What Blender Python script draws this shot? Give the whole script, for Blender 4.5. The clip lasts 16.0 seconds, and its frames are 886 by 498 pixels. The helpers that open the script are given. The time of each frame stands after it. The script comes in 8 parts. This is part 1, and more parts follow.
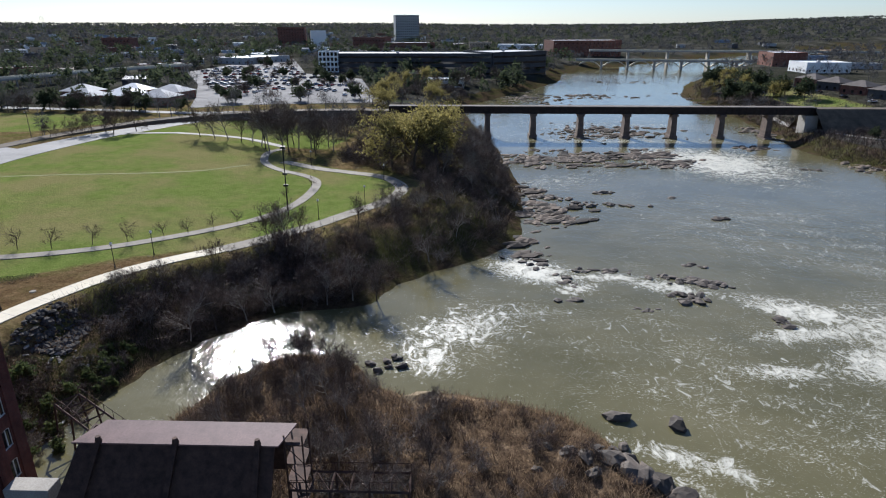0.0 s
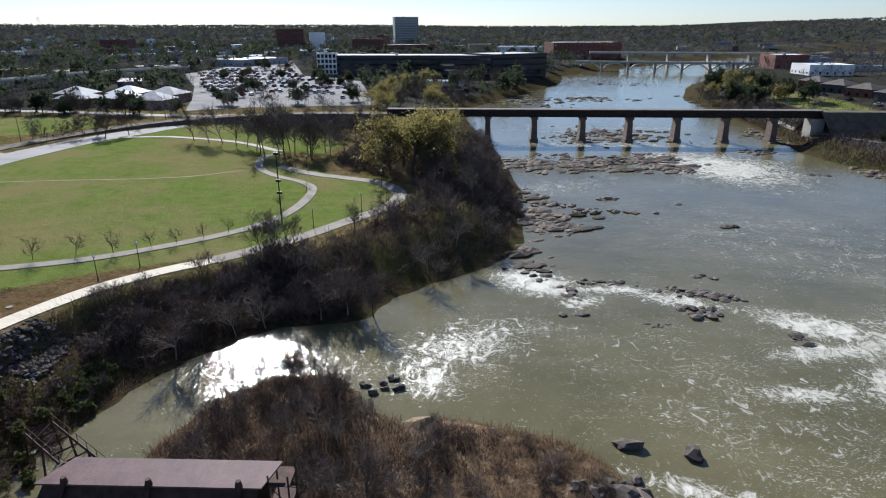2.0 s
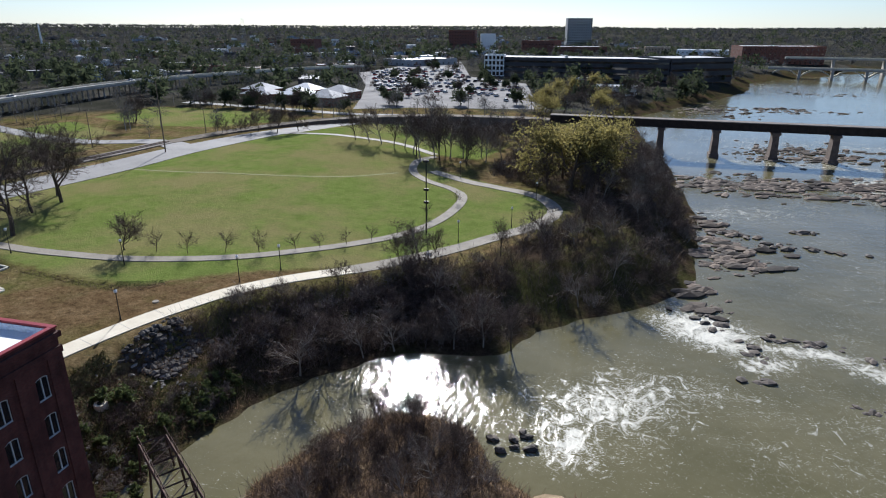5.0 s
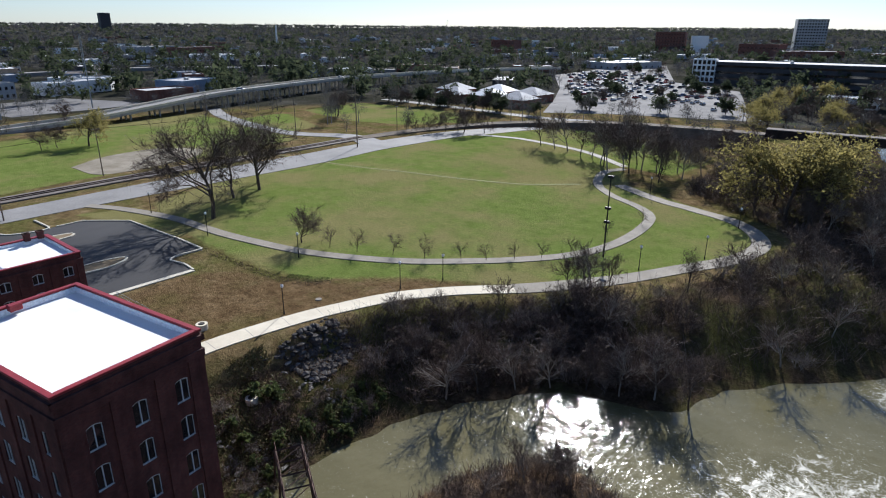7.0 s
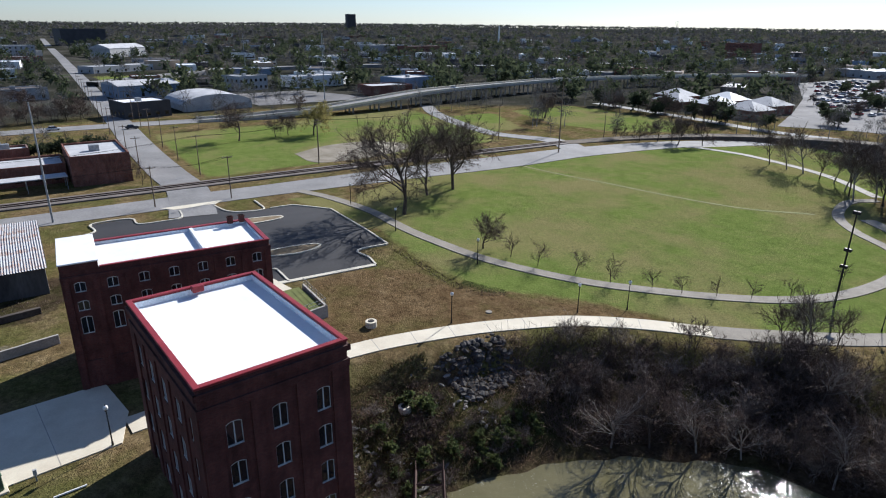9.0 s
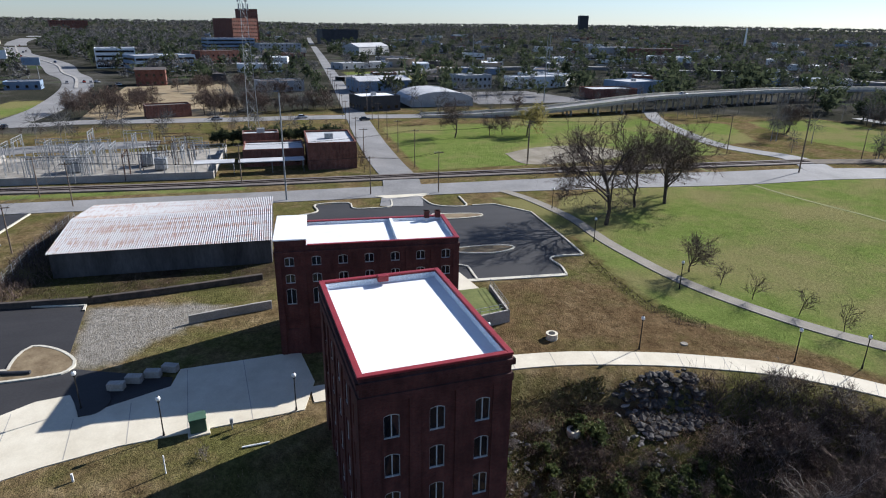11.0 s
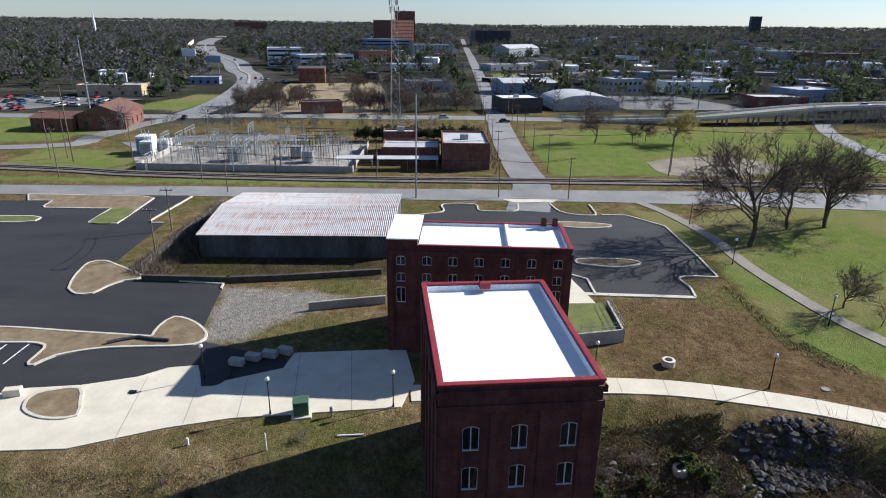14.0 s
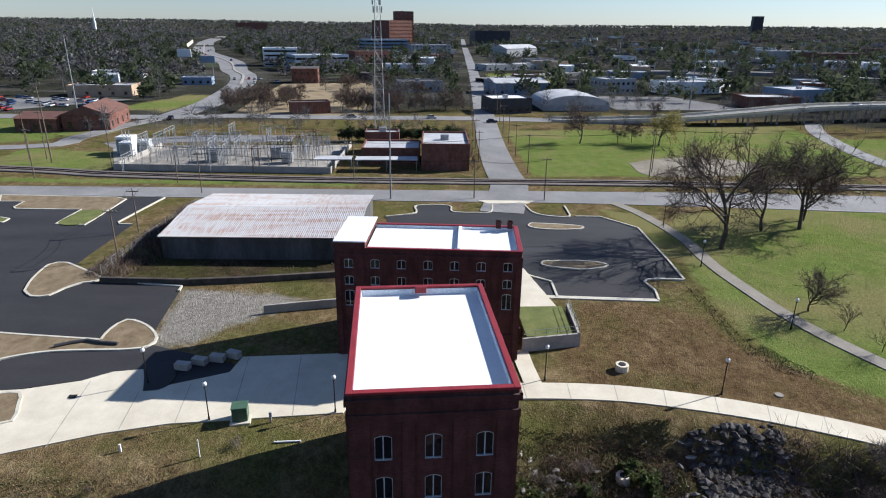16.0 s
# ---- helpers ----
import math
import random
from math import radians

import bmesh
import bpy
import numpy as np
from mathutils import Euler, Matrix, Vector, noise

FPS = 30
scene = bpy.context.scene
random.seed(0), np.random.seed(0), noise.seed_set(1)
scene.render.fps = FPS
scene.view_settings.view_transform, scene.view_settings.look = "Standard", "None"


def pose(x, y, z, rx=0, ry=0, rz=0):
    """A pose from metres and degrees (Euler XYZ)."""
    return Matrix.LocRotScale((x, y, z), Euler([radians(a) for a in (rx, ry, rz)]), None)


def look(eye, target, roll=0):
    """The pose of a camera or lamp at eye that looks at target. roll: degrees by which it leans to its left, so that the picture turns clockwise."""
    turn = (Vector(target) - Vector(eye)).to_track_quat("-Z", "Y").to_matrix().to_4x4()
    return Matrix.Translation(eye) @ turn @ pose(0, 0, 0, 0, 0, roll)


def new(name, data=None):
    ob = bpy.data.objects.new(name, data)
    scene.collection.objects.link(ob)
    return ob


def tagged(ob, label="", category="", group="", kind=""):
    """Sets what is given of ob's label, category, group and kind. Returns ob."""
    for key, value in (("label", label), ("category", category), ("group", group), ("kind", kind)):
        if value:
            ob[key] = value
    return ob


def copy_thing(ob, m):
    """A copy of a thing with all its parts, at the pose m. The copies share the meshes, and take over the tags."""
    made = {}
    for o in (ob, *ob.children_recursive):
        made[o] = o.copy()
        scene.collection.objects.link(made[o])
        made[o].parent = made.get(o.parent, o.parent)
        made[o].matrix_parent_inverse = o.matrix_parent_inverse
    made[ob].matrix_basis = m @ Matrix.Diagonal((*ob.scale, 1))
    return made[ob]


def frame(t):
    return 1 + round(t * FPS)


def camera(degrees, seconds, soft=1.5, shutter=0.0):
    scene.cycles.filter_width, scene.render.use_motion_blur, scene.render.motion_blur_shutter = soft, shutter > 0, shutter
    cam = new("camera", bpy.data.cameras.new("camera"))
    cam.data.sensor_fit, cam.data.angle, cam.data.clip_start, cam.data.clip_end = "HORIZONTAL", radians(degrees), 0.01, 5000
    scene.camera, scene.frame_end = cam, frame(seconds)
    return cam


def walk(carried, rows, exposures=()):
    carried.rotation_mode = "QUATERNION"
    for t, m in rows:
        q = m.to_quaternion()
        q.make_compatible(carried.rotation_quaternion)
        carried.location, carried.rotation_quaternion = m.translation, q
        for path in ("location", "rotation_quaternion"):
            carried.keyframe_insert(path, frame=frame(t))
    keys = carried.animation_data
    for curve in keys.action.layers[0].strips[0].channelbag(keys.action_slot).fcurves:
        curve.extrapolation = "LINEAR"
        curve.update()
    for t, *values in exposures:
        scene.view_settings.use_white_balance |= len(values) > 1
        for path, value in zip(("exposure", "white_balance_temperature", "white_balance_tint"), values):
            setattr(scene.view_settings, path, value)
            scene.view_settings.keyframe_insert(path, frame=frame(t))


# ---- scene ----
cam = camera(71.1, 16.0, soft=1.1)
METRES, EYE, TILT, LEAN, TURN = 44.0, 44.0, 1.1, 3.4, 0.5
ROWS = [
    (0.0, 0.0, 0.0, 0.0, 1.3, -21.11, -3.38),
    (0.5, -0.0005, 0.0216, -0.0003, 1.3, -21.05, -3.4),
    (1.0, -0.001, 0.0483, -0.0011, 1.29, -21.01, -3.41),
    (1.5, -0.0021, 0.0786, -0.002, 1.27, -20.99, -3.42),
    (2.0, -0.0024, 0.1146, -0.0042, 1.25, -20.95, -3.4),
    (2.5, -0.0041, 0.1544, -0.0066, 1.68, -20.96, -3.41),
    (3.0, -0.0063, 0.1969, -0.0085, 3.28, -21.03, -3.4),
    (3.5, -0.0078, 0.2412, -0.0095, 5.95, -21.17, -3.38),
    (6.0, -0.0361, 0.4709, -0.0163, 24.66, -22.08, -2.91),
    (6.5, -0.0471, 0.5174, -0.0173, 29.29, -22.29, -2.77),
    (7.0, -0.0587, 0.5602, -0.0187, 33.7, -22.47, -2.59),
    (7.5, -0.0718, 0.6026, -0.0203, 38.77, -22.67, -2.4),
    (8.0, -0.0852, 0.6399, -0.0216, 44.05, -22.87, -2.17),
    (8.5, -0.0976, 0.672, -0.0231, 48.62, -23.02, -1.98),
    (11.0, -0.1385, 0.7647, -0.03, 72.92, -23.45, -0.7),
    (11.5, -0.1386, 0.7657, -0.0296, 78.76, -23.46, -0.38),
    (12.0, -0.1399, 0.7674, -0.0288, 82.32, -23.45, -0.17),
    (12.5, -0.1418, 0.772, -0.028, 84.05, -23.43, -0.07),
    (13.0, -0.1451, 0.7836, -0.027, 85.03, -23.43, 0.01),
    (13.5, -0.1491, 0.8035, -0.0268, 85.8, -23.41, 0.07),
    (14.0, -0.1537, 0.8359, -0.0274, 86.3, -23.4, 0.12),
    (14.5, -0.1587, 0.8743, -0.0284, 86.54, -23.39, 0.15),
    (15.0, -0.1632, 0.9157, -0.0298, 86.67, -23.4, 0.16),
    (15.5, -0.1668, 0.9543, -0.0309, 86.64, -23.39, 0.17),
    (16.0, -0.1703, 0.9757, -0.0318, 86.55, -23.38, 0.19),
]
walk(cam, [(t, pose(0, 0, EYE, TILT, LEAN, TURN) @ pose(METRES * x, METRES * y, METRES * z, 90 + pitch, roll, yaw)) for t, x, y, z, yaw, pitch, roll in ROWS], [(0.0, 0.74, 5950, 10), (8.0, 0.75, 5950, 10), (12.0, 0.8, 5980, 10), (16.0, 0.8, 5980, 10)])

# ---- world, sun, exposure ----
SUN_YAW, SUN_ELEV = 20.0, 30.5
world = bpy.data.worlds.new("sky")
scene.world = world
world.use_nodes = True
wn = world.node_tree.nodes
sky = wn.new("ShaderNodeTexSky")
sky.sky_type = "NISHITA"
sky.sun_disc = False
sky.sun_elevation, sky.sun_rotation = radians(SUN_ELEV), radians(-SUN_YAW)
sky.air_density, sky.dust_density, sky.ozone_density = 1.0, 0.15, 2.0
tint = wn.new("ShaderNodeMix")
tint.data_type, tint.blend_type = "RGBA", "MULTIPLY"
tint.inputs[0].default_value, tint.inputs[7].default_value = 1.0, (0.86, 0.98, 1.22, 1)
pale = wn.new("ShaderNodeHueSaturation")
pale.inputs["Saturation"].default_value = 0.85
world.node_tree.links.new(sky.outputs[0], pale.inputs["Color"])
world.node_tree.links.new(pale.outputs[0], tint.inputs[6])
world.node_tree.links.new(tint.outputs[2], wn["Background"].inputs[0])
wn["Background"].inputs[1].default_value = 0.053
sun = new("sun", bpy.data.lights.new("sun", "SUN"))
sun.data.energy, sun.data.angle, sun.data.color = 5.0, radians(0.53), (1.0, 0.95, 0.88)
to_sun = Vector((-math.sin(radians(SUN_YAW)) * math.cos(radians(SUN_ELEV)), math.cos(radians(SUN_YAW)) * math.cos(radians(SUN_ELEV)), math.sin(radians(SUN_ELEV))))
sun.matrix_world = look(to_sun * 300, (0, 0, 0))


# ---- materials ----
def shader(name, rough=0.8, metal=0.0, spec=0.3):
    m = bpy.data.materials.new(name)
    m.use_nodes = True
    b = m.node_tree.nodes["Principled BSDF"]
    b.inputs["Roughness"].default_value, b.inputs["Metallic"].default_value = rough, metal
    b.inputs["Specular IOR Level"].default_value = spec
    return m, m.node_tree, b


def node(nt, kind, **inputs):
    n = nt.nodes.new(kind)
    for k, v in inputs.items():
        n.inputs[k.replace("_", " ")].default_value = v
    return n


def noise_tex(nt, scale, detail=4.0, rough=0.6, stretch=None):
    n = node(nt, "ShaderNodeTexNoise", Scale=scale, Detail=detail, Roughness=rough)
    g = nt.nodes.new("ShaderNodeNewGeometry")
    if stretch:
        mp = nt.nodes.new("ShaderNodeMapping")
        mp.inputs["Scale"].default_value = stretch
        nt.links.new(g.outputs["Position"], mp.inputs[0])
        nt.links.new(mp.outputs[0], n.inputs["Vector"])
    else:
        nt.links.new(g.outputs["Position"], n.inputs["Vector"])
    return n


def ramp(nt, src, stops):
    r = nt.nodes.new("ShaderNodeValToRGB")
    e = r.color_ramp.elements
    while len(e) < len(stops):
        e.new(0.5)
    for el, (p, c) in zip(e, stops):
        el.position = p
        el.color = (*c, 1) if len(c) == 3 else c
    nt.links.new(src, r.inputs[0])
    return r


def mix(nt, fac, a, b, blend="MIX"):
    n = nt.nodes.new("ShaderNodeMix")
    n.data_type, n.blend_type = "RGBA", blend
    for sock, v in ((n.inputs[0], fac), (n.inputs[6], a), (n.inputs[7], b)):
        if hasattr(v, "links"):
            nt.links.new(v, sock)
        elif isinstance(v, (int, float)):
            sock.default_value = v
        else:
            sock.default_value = (*v, 1)
    return n.outputs[2]


def bump(nt, b, height, strength=0.4, dist=0.05):
    n = node(nt, "ShaderNodeBump", Strength=strength, Distance=dist)
    nt.links.new(height, n.inputs["Height"])
    nt.links.new(n.outputs[0], b.inputs["Normal"])


def surface(name, dark, light, scale=1.0, fine=12.0, rough=0.8, metal=0.0, relief=0.3, vary=0.0, spec=0.3, stretch=None, grain=0.25):
    """A worn surface: two colours mixed at a large scale, grain at a fine one, and a little difference from piece to piece."""
    m, nt, b = shader(name, rough, metal, spec)
    big, small = noise_tex(nt, scale, 5.0, 0.65, stretch), noise_tex(nt, fine, 3.0, 0.7, stretch)
    c = ramp(nt, big.outputs[0], [(0.3, dark), (0.7, light)]).outputs[0]
    g = ramp(nt, small.outputs[0], [(0.25, (1 - grain,) * 3), (0.75, (1 + grain * 0.8,) * 3)]).outputs[0]
    c = mix(nt, 1.0, c, g, "MULTIPLY")
    if vary:
        o = nt.nodes.new("ShaderNodeObjectInfo")
        v = ramp(nt, o.outputs["Random"], [(0.0, (1 - vary,) * 3), (1.0, (1 + vary,) * 3)]).outputs[0]
        c = mix(nt, 1.0, c, v, "MULTIPLY")
    nt.links.new(c, b.inputs["Base Color"])
    bump(nt, b, small.outputs[0], relief, 0.03)
    return m


def island_surface(name, dark, light, rough=0.8, spec=0.2, fine=3.0):
    """For joined pieces: each loose piece has its own tone."""
    m, nt, b = shader(name, rough, 0.0, spec)
    g = nt.nodes.new("ShaderNodeNewGeometry")
    c = ramp(nt, g.outputs["Random Per Island"], [(0.0, dark), (1.0, light)]).outputs[0]
    s = noise_tex(nt, fine, 3.0, 0.7)
    c = mix(nt, 1.0, c, ramp(nt, s.outputs[0], [(0.25, (0.65, 0.65, 0.65)), (0.75, (1.25, 1.25, 1.25))]).outputs[0], "MULTIPLY")
    nt.links.new(c, b.inputs["Base Color"])
    bump(nt, b, s.outputs[0], 0.3, 0.05)
    return m


def brick_material(name, dark, light, mortar):
    m, nt, b = shader(name, 0.85, 0.0, 0.2)
    g = nt.nodes.new("ShaderNodeTexCoord")
    sep = nt.nodes.new("ShaderNodeSeparateXYZ")
    nt.links.new(g.outputs["Object"], sep.inputs[0])
    add = node(nt, "ShaderNodeMath")
    nt.links.new(sep.outputs[0], add.inputs[0]), nt.links.new(sep.outputs[1], add.inputs[1])
    com = nt.nodes.new("ShaderNodeCombineXYZ")
    nt.links.new(add.outputs[0], com.inputs[0]), nt.links.new(sep.outputs[2], com.inputs[1])
    t = node(nt, "ShaderNodeTexBrick", Scale=1.0, Mortar_Size=0.008, Brick_Width=0.21, Row_Height=0.075, Bias=-0.1)
    t.inputs["Color1"].default_value, t.inputs["Color2"].default_value, t.inputs["Mortar"].default_value = (*dark, 1), (*light, 1), (*mortar, 1)
    nt.links.new(com.outputs[0], t.inputs["Vector"])
    n = noise_tex(nt, 0.5, 5.0, 0.65)
    n2 = noise_tex(nt, 1.6, 4.0, 0.6, (1, 1, 0.25))
    c = mix(nt, 1.0, t.outputs[0], ramp(nt, n.outputs[0], [(0.3, (0.6, 0.58, 0.58)), (0.7, (1.25, 1.2, 1.15))]).outputs[0], "MULTIPLY")
    c = mix(nt, 1.0, c, ramp(nt, n2.outputs[0], [(0.3, (0.75, 0.72, 0.72)), (0.6, (1.1, 1.1, 1.1))]).outputs[0], "MULTIPLY")
    nt.links.new(c, b.inputs["Base Color"])
    bump(nt, b, t.outputs["Fac"], -0.4, 0.01)
    return m


M_BRICK = brick_material("brick_red", (0.08, 0.026, 0.022), (0.125, 0.04, 0.033), (0.095, 0.056, 0.052))
M_BRICK2 = brick_material("brick_brown", (0.14, 0.055, 0.04), (0.21, 0.085, 0.058), (0.2, 0.14, 0.12))
M_COPING = surface("coping_red_paint", (0.2, 0.02, 0.026), (0.29, 0.035, 0.04), 0.6, 8, 0.45, 0, 0.1)
M_MEMBRANE = surface("roof_membrane_white", (0.7, 0.7, 0.71), (0.8, 0.8, 0.79), 0.12, 0.6, 0.65, 0, 0.02, grain=0.06)
M_MEMBRANE_SIDE = surface("roof_membrane_upstand", (0.6, 0.66, 0.72), (0.72, 0.76, 0.8), 0.8, 5, 0.5, 0, 0.1)
M_CONCRETE = surface("concrete_pale", (0.53, 0.47, 0.36), (0.66, 0.6, 0.475), 0.3, 6, 0.85, 0, 0.1, grain=0.08)
M_CONCRETE_OLD = surface("concrete_old", (0.28, 0.26, 0.23), (0.42, 0.39, 0.35), 0.3, 5, 0.9, 0, 0.25)
M_KERB = surface("kerb_concrete", (0.46, 0.42, 0.34), (0.6, 0.56, 0.46), 0.6, 6, 0.85, 0, 0.1)
M_ASPHALT = surface("asphalt_new", (0.024, 0.023, 0.024), (0.043, 0.041, 0.042), 0.12, 9, 0.75, 0, 0.3, stretch=(1, 0.35, 1))
M_ASPHALT_OLD = surface("asphalt_old", (0.16, 0.155, 0.15), (0.27, 0.26, 0.25), 0.07, 3, 0.85, 0, 0.2)
M_LOT = surface("pale_car_park", (0.13, 0.127, 0.125), (0.25, 0.24, 0.235), 0.05, 2, 0.9, 0, 0.1, spec=0.08)
M_GRAVEL = surface("gravel_grey", (0.17, 0.15, 0.125), (0.4, 0.37, 0.32), 0.35, 9, 0.95, 0, 0.6)
M_BALLAST = surface("rail_ballast", (0.1, 0.085, 0.075), (0.2, 0.17, 0.15), 0.3, 10, 0.95, 0, 0.7)
M_PATH = surface("path_grey", (0.19, 0.168, 0.135), (0.28, 0.252, 0.21), 0.3, 6, 0.9, 0, 0.2)
M_RUST = surface("rusty_steel", (0.035, 0.022, 0.018), (0.1, 0.058, 0.045), 1.2, 12, 0.8, 0.3, 0.3)
M_DARKSTEEL = surface("dark_steel", (0.02, 0.02, 0.02), (0.05, 0.045, 0.04), 1.0, 10, 0.6, 0.5, 0.2)
M_GALV = surface("galvanised_steel", (0.2, 0.21, 0.215), (0.36, 0.37, 0.38), 1.5, 12, 0.5, 0.3, 0.1)
M_WOODPOLE = surface("pole_timber", (0.1, 0.07, 0.05), (0.22, 0.17, 0.13), 2.0, 20, 0.9, 0, 0.3, stretch=(3, 3, 0.3))
M_WHITE = surface("white_paint", (0.7, 0.7, 0.68), (0.82, 0.82, 0.8), 0.8, 9, 0.5, 0, 0.05)
M_GREY = surface("grey_render", (0.3, 0.3, 0.3), (0.42, 0.42, 0.41), 0.3, 6, 0.8, 0, 0.1)
M_TAN = surface("tan_render", (0.36, 0.26, 0.17), (0.48, 0.36, 0.25), 0.3, 6, 0.8, 0, 0.1)
M_BLUE = surface("blue_grey_cladding", (0.16, 0.22, 0.3), (0.24, 0.3, 0.38), 0.3, 6, 0.6, 0, 0.1)
M_DARKBLD = surface("dark_cladding", (0.035, 0.035, 0.04), (0.06, 0.06, 0.065), 0.2, 6, 0.6, 0, 0.1)
M_ROOFGREY = surface("roof_grey", (0.35, 0.35, 0.36), (0.52, 0.52, 0.52), 0.2, 4, 0.8, 0, 0.1)
M_ROOFDARK = surface("roof_dark_shingle", (0.07, 0.06, 0.055), (0.13, 0.11, 0.1), 0.4, 8, 0.85, 0, 0.3)
M_ROOFRED = surface("roof_red_brown", (0.12, 0.06, 0.046), (0.18, 0.09, 0.066), 0.4, 8, 0.8, 0, 0.3)
M_MAROON = surface("maroon_metal_roof", (0.1, 0.055, 0.055), (0.18, 0.105, 0.1), 0.5, 6, 0.6, 0.0, 0.15)
M_GREEN_BOX = surface("green_enamel", (0.05, 0.1, 0.06), (0.08, 0.14, 0.09), 1, 9, 0.4, 0, 0.05)
M_BARK = surface("bark_grey_brown", (0.045, 0.034, 0.027), (0.11, 0.085, 0.068), 2, 14, 0.95, 0, 0.4, stretch=(3, 3, 0.6))
M_ROCK = surface("river_rock", (0.03, 0.027, 0.025), (0.14, 0.112, 0.09), 0.5, 5, 0.8, 0, 0.7, vary=0.4)
M_RIPRAP = surface("riprap_stone", (0.025, 0.023, 0.021), (0.125, 0.115, 0.105), 0.8, 6, 0.9, 0, 0.5, vary=0.4, spec=0.1)
M_TWIG = island_surface("bare_twigs", (0.03, 0.02, 0.016), (0.2, 0.142, 0.112))
M_TWIG_GREY = island_surface("grey_twigs", (0.06, 0.047, 0.04), (0.27, 0.22, 0.19))
M_BARK_PALE = surface("bark_pale_grey", (0.14, 0.12, 0.1), (0.36, 0.32, 0.27), 2, 14, 0.95, 0, 0.4, stretch=(3, 3, 0.6))
M_BRUSH = island_surface("dry_brush", (0.075, 0.05, 0.035), (0.32, 0.225, 0.145), 0.9, 0.05)
M_LEAF_OLIVE = island_surface("olive_leaves", (0.15, 0.132, 0.045), (0.37, 0.315, 0.115))
M_LEAF_GREEN = island_surface("green_leaves", (0.04, 0.058, 0.02), (0.14, 0.165, 0.06))
M_LEAF_PINE = island_surface("evergreen_leaves", (0.03, 0.041, 0.024), (0.085, 0.1, 0.055), 0.95, 0.03)
M_WEED = island_surface("green_brown_weeds", (0.045, 0.042, 0.016), (0.17, 0.165, 0.06))
M_WOODS = island_surface("winter_woods", (0.06, 0.06, 0.06), (0.155, 0.151, 0.146), 0.95, 0.0)

for m in (M_LEAF_OLIVE, M_LEAF_GREEN, M_LEAF_PINE, M_BRUSH, M_WOODS):
    # Thin leaves and loose twigs let some light through.
    nt = m.node_tree
    b = nt.nodes["Principled BSDF"]
    tr = nt.nodes.new("ShaderNodeBsdfTranslucent")
    nt.links.new(b.inputs["Base Color"].links[0].from_socket, tr.inputs[0])
    ms = nt.nodes.new("ShaderNodeMixShader")
    ms.inputs[0].default_value = 0.55 if m is M_LEAF_OLIVE else 0.2 if m is M_WOODS else 0.4
    nt.links.new(b.outputs[0], ms.inputs[1]), nt.links.new(tr.outputs[0], ms.inputs[2])
    nt.links.new(ms.outputs[0], nt.nodes["Material Output"].inputs[0])

m, nt, b = shader("window_glass", 0.04, 0.0, 0.6)
b.inputs["Base Color"].default_value = (0.012, 0.013, 0.016, 1)
M_GLASS = m


# ---- ground shape ----
LEFT_BANK = [(-42, -400), (-41, -60), (-42, 15), (-44.5, 38), (-46, 57), (-44, 66), (-41, 74), (-36, 83), (-28, 90.5), (-15, 93), (-11.5, 102), (-3, 110), (5, 117), (12.5, 126), (15.5, 152), (17, 175), (12, 248), (4, 300), (0, 356), (38, 430), (80, 523), (95, 616), (150, 700), (230, 800), (420, 1000), (800, 1300), (1600, 1800)]
RIGHT_BANK = [(170, -400), (160, 0), (140, 195), (128, 214), (125, 237), (134, 289), (138, 360), (142, 419), (172, 500), (254, 620), (340, 740), (560, 950), (980, 1230), (1700, 1700)]
ISLAND = [(-34, 60), (-30, 70), (-25, 76.5), (-20, 77), (-15, 75), (-11, 69), (-5.5, 66), (-2, 68), (6, 66), (12.5, 62.8), (16, 59.5), (18, 55), (20.5, 50), (16, 38), (0, 33), (-22, 35), (-33, 45)]
RIVER = LEFT_BANK + RIGHT_BANK[::-1]


def resample(pts, step, closed=False):
    pts = [np.array(p, float) for p in pts]
    if closed:
        pts = pts + [pts[0]]
    out = []
    for a, b2 in zip(pts, pts[1:]):
        n = max(1, int(np.linalg.norm(b2 - a) / step))
        out += [a + (b2 - a) * i / n for i in range(n)]
    return np.array(out + [pts[-1]])


def signed(xs, ys, poly, limit=1e9):
    """Distance to a closed outline, positive inside."""
    p = np.array(poly, float)
    q = np.roll(p, -1, 0)
    d2 = np.full(xs.shape, 1e18)
    inside = np.zeros(xs.shape, bool)
    for (ax, ay), (bx, by) in zip(p, q):
        ex, ey = bx - ax, by - ay
        t = np.clip(((xs - ax) * ex + (ys - ay) * ey) / (ex * ex + ey * ey + 1e-9), 0, 1)
        d2 = np.minimum(d2, (xs - ax - t * ex) ** 2 + (ys - ay - t * ey) ** 2)
        cross = ((ay > ys) != (by > ys)) & (xs < ex * (ys - ay) / (ey if abs(ey) > 1e-9 else 1e-9) + ax)
        inside ^= cross
    return np.where(inside, 1, -1) * np.sqrt(d2)


def smooth(t):
    t = np.clip(t, 0, 1)
    return t * t * (3 - 2 * t)


def wave(xs, ys, seed, size):
    """A soft, never repeating swell between -1 and 1."""
    r = np.random.RandomState(seed)
    out = 0
    for k in range(5):
        a, ph, f = r.uniform(0, 6.28), r.uniform(0, 6.28), (0.6 + 0.5 * k) * 6.28 / size
        out = out + np.sin((xs * np.cos(a) + ys * np.sin(a)) * f + ph) / (1 + 0.6 * k)
    return out / 2.6


def plateau(xs, ys):
    left = 5.2 + 2.8 * np.clip((-xs - 30) / 70, 0, 1)
    right = 4.0 + 7.0 * smooth((xs - 150 + 0.1 * (ys - 250)) / 70)
    side = smooth((xs - 60 - np.maximum(0, ys - 450) * 0.8) / 40)
    return left * (1 - side) + right * side


